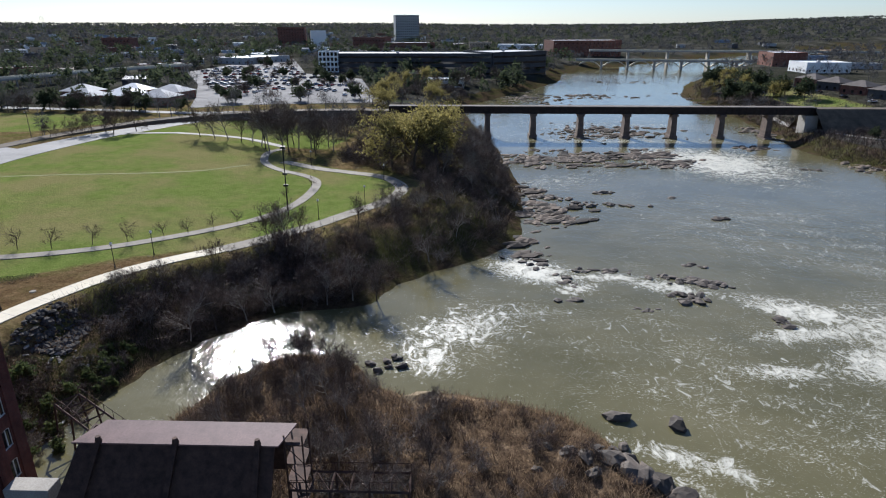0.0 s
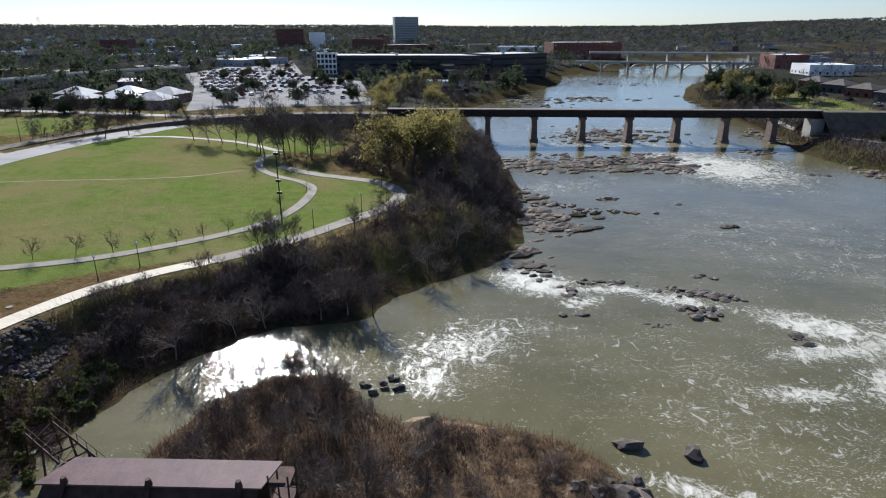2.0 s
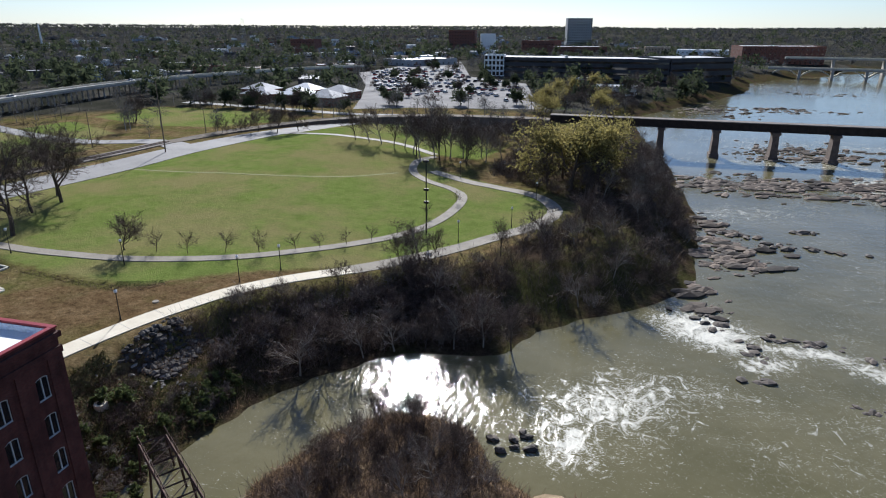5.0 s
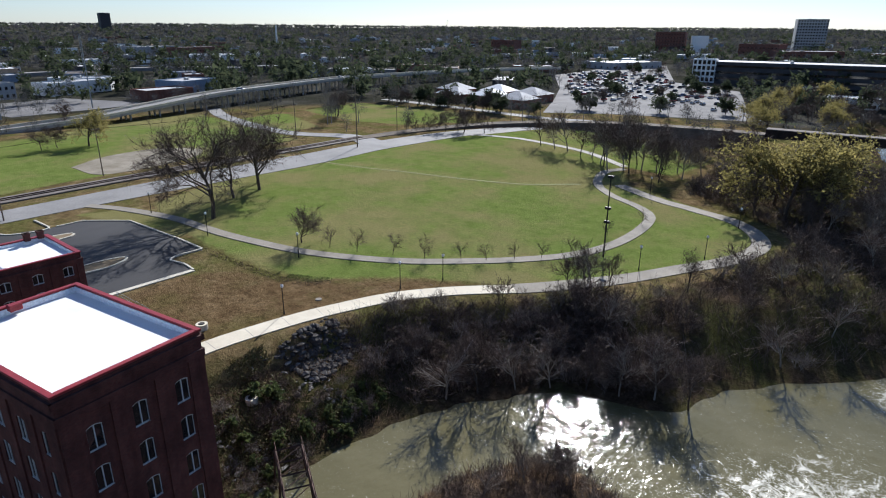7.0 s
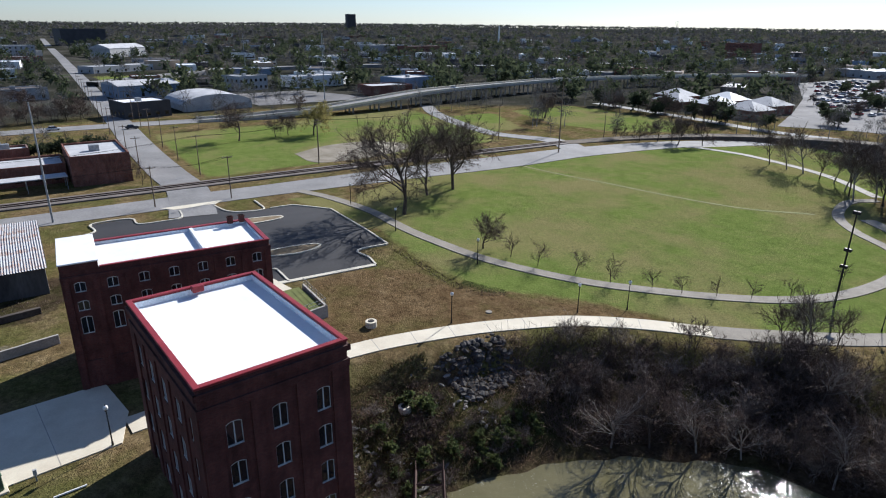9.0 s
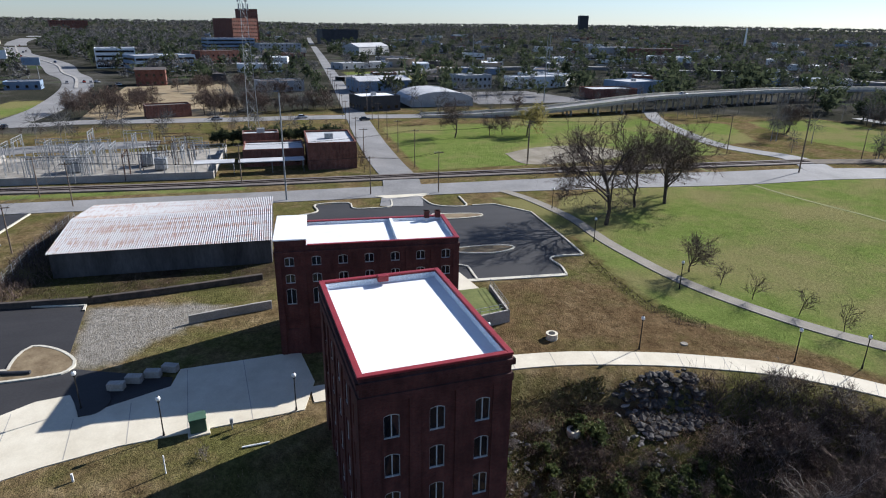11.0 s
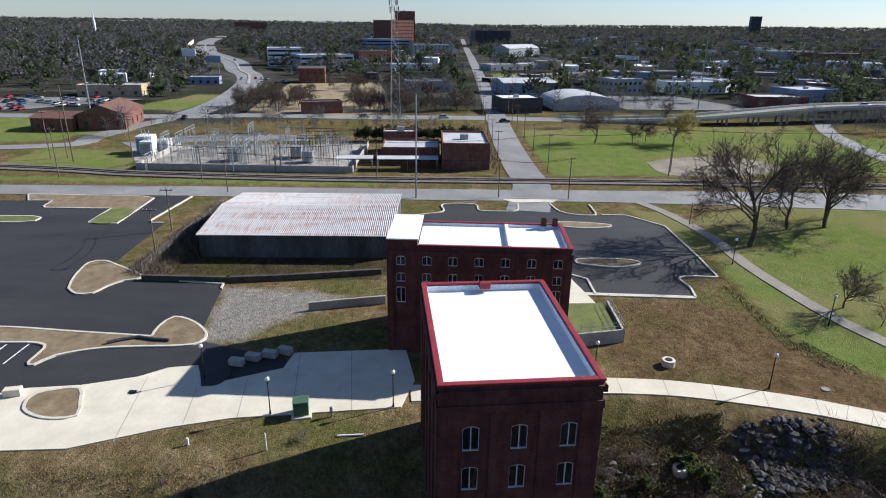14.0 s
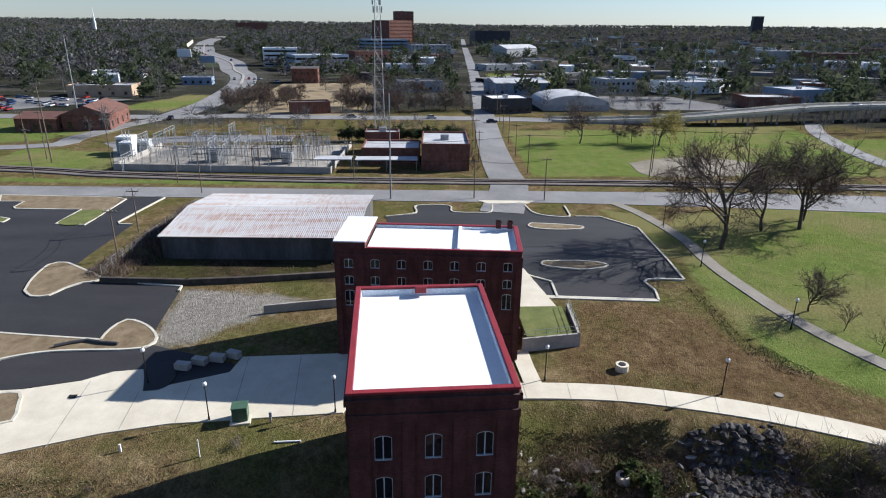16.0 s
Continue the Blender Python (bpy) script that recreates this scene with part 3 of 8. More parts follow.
# ---- buildings ----
def wall_mesh(width, top, openings, thick=0.4, arch=0.0):
    """A wall in the plane y=0, facing -y, with its openings (x0, x1, z0, z1) cut through and lined; arch: rise of their heads."""
    xs = sorted({0.0, width, *(round(v, 3) for o in openings for v in o[:2])})
    zs = sorted({0.0, top, *(round(v, 3) for o in openings for v in o[2:])})
    verts, faces = [], []

    def quad(*p):
        i = len(verts)
        verts.extend(p)
        faces.append(tuple(range(i, i + len(p))))

    for x0, x1 in zip(xs, xs[1:]):
        for z0, z1 in zip(zs, zs[1:]):
            mx, mz = (x0 + x1) / 2, (z0 + z1) / 2
            if any(o[0] < mx < o[1] and o[2] < mz < o[3] for o in openings):
                continue
            quad((x0, 0, z0), (x1, 0, z0), (x1, 0, z1), (x0, 0, z1))
            quad((x0, thick, z1), (x1, thick, z1), (x1, thick, z0), (x0, thick, z0))
    for x0, x1, z0, z1 in openings:
        n = 6 if arch else 1
        curve = [(x0 + (x1 - x0) * i / n, z1 - arch * (2 * i / n - 1) ** 2) for i in range(n + 1)]
        for (ax, az), (bx, bz) in zip(curve, curve[1:]):
            if arch:
                quad((ax, 0, az), (bx, 0, bz), (bx, 0, z1), (ax, 0, z1))
            quad((ax, 0, az), (ax, thick, az), (bx, thick, bz), (bx, 0, bz))
        quad((x0, 0, z0), (x0, thick, z0), (x0, thick, curve[0][1]), (x0, 0, curve[0][1]))
        quad((x1, 0, curve[-1][1]), (x1, thick, curve[-1][1]), (x1, thick, z0), (x1, 0, z0))
        quad((x0, 0, z0), (x1, 0, z0), (x1, thick, z0), (x0, thick, z0))
    return verts, faces


WINDOW_CACHE = {}
M_SASH = surface("sash_paint", (0.42, 0.42, 0.42), (0.55, 0.55, 0.54), 0.8, 9, 0.6, 0, 0.05)


def window(parent, m, w, h, arch=0.0, bars=1, rail=True):
    """A sash window in its opening: white arched casing with mullions, and dark glass."""
    key = (round(w, 2), round(h, 2), arch, bars, rail)
    if key not in WINDOW_CACHE:
        bm = bmesh.new()
        t = 0.05
        box(bm, 0, 0.1, 0, t, 0.2, h - arch), box(bm, w - t, 0.1, 0, w, 0.2, h - arch)
        box(bm, 0, 0.05, -0.06, w, 0.22, 0.08)
        for k in range(bars):
            c = w * (k + 1) / (bars + 1)
            box(bm, c - 0.04, 0.09, 0.08, c + 0.04, 0.2, h - 0.08)
        if rail:
            box(bm, t, 0.15, h * 0.48, w - t, 0.19, h * 0.48 + 0.03)
        n = 6
        for i in range(n):
            p = [w * (i + k) / n for k in (0, 1)]
            z = [h - arch * (2 * q / w - 1) ** 2 for q in p]
            vs = [bm.verts.new(q) for q in ((p[0], 0.08, z[0] - 0.12), (p[1], 0.08, z[1] - 0.12), (p[1], 0.08, z[1]), (p[0], 0.08, z[0]), (p[0], 0.2, z[0] - 0.12), (p[1], 0.2, z[1] - 0.12))]
            bm.faces.new(vs[:4])
            bm.faces.new((vs[0], vs[4], vs[5], vs[1]))
        fr = bpy.data.meshes.new("window_frame")
        bm.to_mesh(fr), bm.free()
        fr.materials.append(M_SASH)
        gl = bpy.data.meshes.new("pane")
        gl.from_pydata([(0.03, 0.17, 0), (w - 0.03, 0.17, 0), (w - 0.03, 0.17, h - arch), (w * 0.75, 0.17, h - arch * 0.3), (w / 2, 0.17, h - 0.03), (w * 0.25, 0.17, h - arch * 0.3), (0.03, 0.17, h - arch), (0.03, 0.19, 0), (w - 0.03, 0.19, 0), (w - 0.03, 0.19, h - arch), (0.03, 0.19, h - arch)], [], [(0, 1, 2, 3, 4, 5, 6), (7, 10, 9, 8)])
        gl.materials.append(M_GLASS)
        WINDOW_CACHE[key] = (fr, gl)
    fr, gl = WINDOW_CACHE[key]
    wob = new("window", fr)
    wob.parent, wob.matrix_local = parent, m
    p = new("pane", gl)
    p.parent = wob
    return wob


def facade(parent, m, width, top, openings, material, arch=0.0, bars=1, rail=True, bricked=(), thick=0.4):
    v, f = wall_mesh(width, top, openings, thick, arch)
    w = mesh_object("wall", v, f, material, parent)
    w.matrix_local = m
    for o in openings:
        if o in bricked:
            continue
        window(parent, m @ Matrix.Translation((o[0], 0, o[2])), o[1] - o[0], o[3] - o[2], arch, bars, rail)
    return w


def sided(lx, ly):
    """The four walls' poses round a block of lx by ly metres that starts at the origin: south, east, north, west."""
    return [(pose(0, 0, 0), lx), (pose(lx, 0, 0, 0, 0, 90), ly), (pose(lx, ly, 0, 0, 0, 180), lx), (pose(0, ly, 0, 0, 0, -90), ly)]


def coping_ring(lx, ly, z, w=0.46, h=0.2, over=0.1):
    bm = bmesh.new()
    box(bm, -over, -over, z, lx + over, w - over, z + h, 0.03), box(bm, -over, ly - w + over, z, lx + over, ly + over, z + h, 0.03)
    box(bm, -over, w - over, z, w - over, ly - w + over, z + h, 0.03), box(bm, lx - w + over, w - over, z, lx + over, ly - w + over, z + h, 0.03)
    return bm


def mill(lx=17.2, ly=11.3, base=-1.0, top=21.35):
    """The riverside mill: pilastered brick walls, rows of arched sashes, white roof behind a red parapet."""
    ob = empty("brick_mill", pose(-59.6, 38.1, base, 0, 0, 2.2), "tall dark red brick mill with arched windows, white flat roof", "mill building")
    H = top - base
    rows = [16.1, 12.75, 9.4, 6.0, 2.6]
    for k, (m, width) in enumerate(sided(lx, ly)):
        cols = [0.2, 0.5, 0.81] if k in (1, 3) else [0.11, 0.3, 0.5, 0.7, 0.89]
        ops = [(round(c * width - 0.59, 3), round(c * width + 0.59, 3), z - base, z - base + 2.05) for z in rows for c in cols]
        facade(ob, m, width, H, ops, M_BRICK, 0.18, rail=False)
        edges = [0, *[(a + b2) / 2 * width for a, b2 in zip(cols, cols[1:])], width]
        for i, x in enumerate(edges):
            w = 0.7 if i in (0, len(edges) - 1) else 0.42
            a = min(max(x - w, 0), width - 2 * w) if i in (0, len(edges) - 1) else x - w
            p = part("pilaster", boxes((a, -0.13, 0, a + 2 * w, 0.0, H - 2.1)), M_BRICK, ob)
            p.matrix_local = m
        bm = bmesh.new()
        box(bm, -0.14, -0.15, H - 2.1, width + 0.14, 0.0, H - 1.5), box(bm, -0.22, -0.22, H - 0.75, width + 0.22, 0.0, H - 0.3)
        p = part("cornice", bm, M_BRICK, ob)
        p.matrix_local = m
    part("floor_slab", boxes((0.4, 0.4, H - 3.6, lx - 0.4, ly - 0.4, H - 3.4)), M_CONCRETE_OLD, ob)
    part("coping", coping_ring(lx, ly, H), M_COPING, ob, "red painted metal coping")
    t = 0.37
    bm = bmesh.new()
    box(bm, t, t, H - 0.7, lx - t, ly - t, H - 0.55)
    part("roof", bm, M_MEMBRANE, ob, "white roof membrane")
    bm = bmesh.new()
    for s in ((t, t, H - 0.55, lx - t, t + 0.06, H), (t, ly - t - 0.06, H - 0.55, lx - t, ly - t, H), (t, t + 0.06, H - 0.55, t + 0.06, ly - t - 0.06, H), (lx - t - 0.06, t + 0.06, H - 0.55, lx - t, ly - t - 0.06, H)):
        box(bm, *s)
    part("parapet_lining", bm, M_MEMBRANE_SIDE, ob, "pale bluish parapet lining")
    part("roof_outlet", boxes((0.3, 5.2, H - 0.2, 1.0, 6.2, H + 0.38), bevel=0.05), M_COPING, ob, "red painted roof outlet box")
    return ob


mill()


def second_mill(lx=9.2, ly=20.8, base=6.0, top=20.4):
    """The rear mill: seven bays, a raised corner bay, small upper windows, white roof in two levels."""
    ob = empty("rear_brick_mill", pose(-82.4, 35.4, base, 0, 0, -5.5), "four-storey dark red brick mill with white flat roof", "mill building")
    H = top - base
    for k, (m, width) in enumerate(sided(lx, ly)):
        n = 7 if k in (1, 3) else 3
        cols = [(i + 0.5) / n for i in range(n)]
        ops, closed = [], []
        for i, c in enumerate(cols):
            x = c * width
            ops.append((round(x - 0.52, 3), round(x + 0.52, 3), 18.0 - base, 19.15 - base))
            ops.append((round(x - 0.52, 3), round(x + 0.52, 3), 15.95 - base, 17.1 - base))
            ops.append((round(x - 0.54, 3), round(x + 0.54, 3), 13.35 - base, 15.35 - base))
            closed.append((round(x - 0.68, 3), round(x + 0.68, 3), 10.2 - base, 12.1 - base))
            ops.append(closed[-1])
        facade(ob, m, width, H, ops, M_BRICK, 0.14, rail=False, bricked=closed)
        for x0, x1, z0, z1 in closed:
            p = part("brick_infill", boxes((x0, 0.16, z0, x1, 0.3, z1)), M_BRICK, ob)
            p.matrix_local = m
        for i in range(n + 1):
            x = min(max(i * width / n, 0.3), width - 0.3)
            p = part("pilaster", boxes((x - 0.3, -0.12, 0, x + 0.3, 0.0, H - 1.0)), M_BRICK, ob)
            p.matrix_local = m
        bm = bmesh.new()
        box(bm, -0.13, -0.14, H - 1.0, width + 0.13, 0.0, H - 0.6)
        p = part("cornice", bm, M_BRICK, ob)
        p.matrix_local = m
    part("floor_slab", boxes((0.4, 0.4, H - 3.0, lx - 0.4, ly - 0.4, H - 2.85)), M_CONCRETE_OLD, ob)
    part("roof", boxes((0.4, 3.4, H - 0.5, lx - 0.4, ly - 0.4, H - 0.35)), M_MEMBRANE, ob, "white roof membrane")
    part("coping", boxes((-0.1, 3.5, H, 0.4, ly - 0.45, H + 0.14), (lx - 0.3, 3.5, H, lx + 0.06, ly - 0.45, H + 0.12), (-0.1, ly - 0.45, H, lx + 0.1, ly + 0.1, H + 0.14), bevel=0.03), M_COPING, ob, "red painted metal coping")
    part("parapet_lining", boxes((0.4, ly - 0.5, H - 0.35, lx - 0.4, ly - 0.4, H), (0.4, 3.4, H - 0.35, 0.48, ly - 0.5, H), (lx - 0.48, 3.4, H - 0.35, lx - 0.3, ly - 0.5, H)), M_MEMBRANE_SIDE, ob)
    part("roof_divider", boxes((0.5, 13.6, H - 0.7, lx - 0.5, 14.0, H + 0.1), bevel=0.05), M_MEMBRANE, ob, "white membrane-covered fire wall across the roof")
    part("raised_bay", boxes((-0.05, -0.05, H, lx + 0.05, 3.4, H + 0.7)), M_BRICK, ob, "raised corner bay of the parapet")
    part("raised_bay_roof", boxes((-0.15, -0.15, H + 0.7, lx + 0.15, 3.5, H + 0.85), bevel=0.03), M_MEMBRANE, ob, "white membrane on the raised bay")
    for y in (ly - 2.3, ly - 0.9):
        c = part("chimney", boxes((0.3, y - 0.3, H, 0.9, y + 0.3, H + 0.9), (0.24, y - 0.36, H + 0.75, 0.96, y + 0.36, H + 0.9)), M_BRICK, ob, "short brick chimney")
    return ob


second_mill()


def warehouse():
    """Long low shed with a corrugated, rust-streaked roof and stained block walls."""
    lx, ly, base, eave, ridge = 25.5, 31.0, 7.0, 11.9, 13.2
    ob = empty("warehouse", pose(-128.4, 4.6, base, 0, 0, -2.5), "long low warehouse with corrugated rust-streaked pale roof", "warehouse")
    for m, width in sided(lx, ly):
        v, f = wall_mesh(width, eave - base, [], 0.3)
        w = mesh_object("wall", v, f, M_WAREHOUSE_WALL, ob)
        w.matrix_local = m
    verts, faces = [], []
    n = int(ly / 0.32)
    for side in (0, 1):
        for i in range(n * 4 + 1):
            y = -0.3 + (ly + 0.6) * i / (n * 4)
            dz = 0.06 * math.sin(i * math.pi / 2)
            for j in range(9):
                u = j / 8
                x = (-0.5 + (lx / 2 + 0.5) * u) if side == 0 else (lx + 0.5 - (lx / 2 + 0.5) * u)
                verts.append((x, y, eave - base + 0.05 + (ridge - eave) * u + dz))
        o = side * (n * 4 + 1) * 9
        for i in range(n * 4):
            for j in range(8):
                q = (o + i * 9 + j, o + i * 9 + j + 1, o + (i + 1) * 9 + j + 1, o + (i + 1) * 9 + j)
                faces.append(q if side == 0 else q[::-1])
    mesh_object("roof", verts, faces, M_CORRUGATED, ob, "corrugated metal roof streaked with rust")
    for y in (-0.02, ly - 0.28):
        bm = bmesh.new()
        vs = [bm.verts.new(p) for p in ((0, y, eave - base), (lx, y, eave - base), (lx / 2, y, ridge - base), (0, y + 0.3, eave - base), (lx, y + 0.3, eave - base), (lx / 2, y + 0.3, ridge - base))]
        for q in ((0, 1, 2), (5, 4, 3), (0, 3, 4, 1), (1, 4, 5, 2), (2, 5, 3, 0)):
            bm.faces.new([vs[i] for i in q])
        part("gable", bm, M_WAREHOUSE_WALL, ob)
    return ob


M_WAREHOUSE_WALL = surface("stained_block_wall", (0.035, 0.033, 0.032), (0.13, 0.125, 0.12), 0.25, 3, 0.9, 0, 0.3, stretch=(1, 1, 0.3))
m, nt, b = shader("corrugated_rusty", 0.55, 0.35, 0.3)
r1, r2 = noise_tex(nt, 0.5, 6, 0.7, (1.6, 0.12, 1)), noise_tex(nt, 2.0, 4, 0.7, (0.12, 2.0, 1))
rf = node(nt, "ShaderNodeMath")
rf.operation = "MULTIPLY"
nt.links.new(r1.outputs[0], rf.inputs[0]), nt.links.new(r2.outputs[0], rf.inputs[1])
c = mix(nt, ramp(nt, rf.outputs[0], [(0.23, (0, 0, 0)), (0.34, (0.8, 0.8, 0.8))]).outputs[0], (0.4, 0.4, 0.4), (0.27, 0.14, 0.08))
nt.links.new(c, b.inputs["Base Color"])
M_CORRUGATED = m
warehouse()

# ---- paths, roads, car parks ----
strip("river_walk", [(-64.4, 37), (-64.8, 45), (-65.2, 54), (-65.0, 60), (-64.3, 66), (-63.0, 71.5), (-61.4, 77), (-59.5, 82), (-55.7, 90), (-50, 97.3), (-43, 104)], 2.9, M_CONCRETE, 0.12, label="pale new concrete riverside walk", category="path")
strip("river_path", [(-43, 104), (-38.5, 109), (-31, 118.6), (-24.5, 128.5), (-17.5, 139.4), (-14.8, 150), (-17.8, 159), (-23.2, 164.8), (-32.4, 168.7), (-40, 171), (-52, 178)], 3.4, M_PATH, 0.1, label="grey-brown gravel path round the green", category="path")
strip("park_path", [(-135, 87), (-126, 90), (-112, 92), (-99, 91.5), (-89, 92.6), (-79.7, 94.4), (-71, 97.8), (-62.6, 102.5), (-55.2, 108.6), (-48, 115.6), (-41.9, 123.5), (-38, 133), (-36.5, 145), (-37.5, 156), (-42, 162), (-50.6, 167.7), (-57, 176), (-60, 189), (-57, 197)], 2.3, M_PATH, 0.11, label="grey asphalt path curving through the park", category="path")
APRON = [(-56.6, -14), (-56.8, 5), (-59.5, 13), (-60.8, 19), (-62.0, 36), (-66.8, 37.5), (-73.4, 36.5), (-72.9, 23.3), (-69.7, 22.6), (-66.6, 14.6), (-70.6, 12.8), (-70.2, 9.7), (-68.5, 7), (-67.1, 1.6), (-66.7, -4), (-65.6, -6.9), (-63, -14)]
area("apron", APRON, M_CONCRETE, 0.12, "wide pale concrete apron beside the mills", "paving")
LOT_WEST = [(-58, -60), (-63.1, -14), (-65.7, -6.9), (-66.8, -4), (-67.2, 1.6), (-70, 2.6), (-75.1, 3), (-76.3, 11), (-92.2, 10), (-94.8, -7.3), (-92, -9), (-104, -9), (-121, -8.7), (-121.3, -11.3), (-122.6, -12), (-140.4, -9.8), (-140.4, -17), (-137.2, -37), (-137.6, -60)]
area("west_car_park", LOT_WEST, M_ASPHALT, 0.07, "empty car park of new black asphalt with pale kerbs", "car park")
area("west_drive", [(-70, 2.2), (-67.3, 1.6), (-68.6, 7), (-70.1, 9.7), (-70.6, 12.8), (-66.8, 14.6), (-69.7, 22.6), (-71.5, 22.6), (-76.3, 11), (-75.1, 3)], M_ASPHALT, 0.075, "black asphalt drive joining the apron", "paving")
LOT_EAST = [(-88.4, 58), (-87.4, 64), (-86.1, 78), (-92.3, 78.3), (-93.2, 80), (-92.7, 84.4), (-96.3, 84.6), (-117.3, 86), (-124.7, 80.8), (-125.2, 75), (-127.6, 68), (-134, 67.2), (-135, 60.4), (-128.1, 59.3), (-129, 51.5), (-133, 51), (-133, 44.4), (-127.8, 44), (-125.2, 38.2), (-98, 42)]
area("east_car_park", LOT_EAST, M_ASPHALT, 0.07, "empty car park of new black asphalt with pale kerbs", "car park")
ROAD = [(-152, -200), (-146.5, -48), (-145, -13), (-141.8, 37), (-140, 75), (-136.8, 116), (-133, 150), (-131, 178), (-122, 215), (-105, 245)]
strip("road", ROAD, [8, 8, 8, 8, 9, 10, 14, 12, 8], M_ASPHALT_OLD, 0.1, 3, "sun-bleached two-lane asphalt road", "road")
RAIL = [(-186, -180), (-168.5, -61), (-162, -31), (-157, 10), (-154.5, 51), (-152.8, 86), (-150.5, 122), (-147, 159), (-145, 185)]
strip("rail_bed", RAIL, 5.5, M_BALLAST, 0.3, 3, "ballast bed of the railway", "rail bed", depth=0.5)
for off in (-0.75, 0.75):
    strip("rail", [(x + off, y) for x, y in RAIL], 0.12, M_RUST, 0.5, 3, "rusty steel rail on ballast", "rail", across=1, depth=0.2)
CROSS = [(-128, 61.5), (-150, 66.5), (-172, 67.2), (-218, 70), (-317, 78.3), (-504, 93), (-936, 124), (-1500, 166)]
strip("cross_street", CROSS, [9, 7.8, 8, 8.5, 8], M_ASPHALT_OLD, 0.13, 6, "straight grey street running into town", "road")


# ---- rail bridge ----
def rail_bridge():
    y0, z_low, z_top = 259, 9.6, 12.6
    ob = empty("rail_bridge", pose(0, 0, 0), "long dark steel girder railway bridge on stone piers", "bridge")
    a, b3 = z_low + 0.1, z_top - 0.2
    section = [(-0.45, a), (0.45, a), (0.45, a + 0.2), (0.2, a + 0.2), (0.2, b3 - 0.2), (0.45, b3 - 0.2), (0.45, b3), (-0.45, b3), (-0.45, b3 - 0.2), (-0.2, b3 - 0.2), (-0.2, a + 0.2), (-0.45, a + 0.2)]
    for dy in (-1.6, 1.6):
        v = [(x, y0 + dy + o, z) for x in (-30, 142) for o, z in section]
        f = [(i, (i + 1) % 12, 12 + (i + 1) % 12, 12 + i) for i in range(12)] + [tuple(range(12))[::-1], tuple(range(12, 24))]
        mesh_object("girder", v, f, M_GIRDER, ob, "dark rusty plate girder")
    rib = bpy.data.meshes.new("stiffener")
    bm = boxes((-0.07, y0 - 2.0, z_low + 0.3, 0.07, y0 - 1.8, z_top - 0.4))
    bm.to_mesh(rib), bm.free()
    rib.materials.append(M_GIRDER)
    for i in range(57):
        s = new("stiffener", rib)
        s.parent, s.matrix_local = ob, pose(-29 + 3.0 * i, 0, 0)
    part("deck", boxes((-30, y0 - 2.2, z_top - 0.2, 142, y0 + 2.2, z_top + 0.1)), M_BALLAST, ob)
    for i, x in enumerate((10.5, 29.2, 48.5, 67.2, 86.2, 105.3, 124.2)):
        bm = bmesh.new()
        for z0, z1, w0, w1, l0, l1 in ((-1.5, 1.2, 1.7, 1.6, 3.2, 3.0), (1.2, 8.8, 1.25, 0.95, 2.6, 2.3), (8.8, 9.6, 1.35, 1.35, 2.8, 2.8)):
            vs = [bm.verts.new((x + sx * w, y0 + sy * l, z)) for z, w, l in ((z0, w0, l0), (z1, w1, l1)) for sx, sy in ((-1, -1), (1, -1), (1, 1), (-1, 1))]
            for q in ((3, 2, 1, 0), (4, 5, 6, 7), (0, 1, 5, 4), (1, 2, 6, 5), (2, 3, 7, 6), (3, 0, 4, 7)):
                bm.faces.new([vs[k] for k in q])
        part("pier", bm, M_PIER, ob, "weathered brown masonry pier")
    return ob


M_GIRDER = surface("girder_steel", (0.018, 0.014, 0.012), (0.05, 0.034, 0.028), 0.8, 8, 0.8, 0.2, 0.2)
M_PIER = surface("pier_stone", (0.075, 0.056, 0.046), (0.17, 0.125, 0.1), 0.6, 4, 0.9, 0, 0.4)
rail_bridge()
tagged(part("bridge_abutment", boxes((138, 256, -1, 143, 262, 9.4)), M_CONCRETE_OLD), "weathered grey concrete abutment at the end of the railway bridge", "abutment", kind="structure")


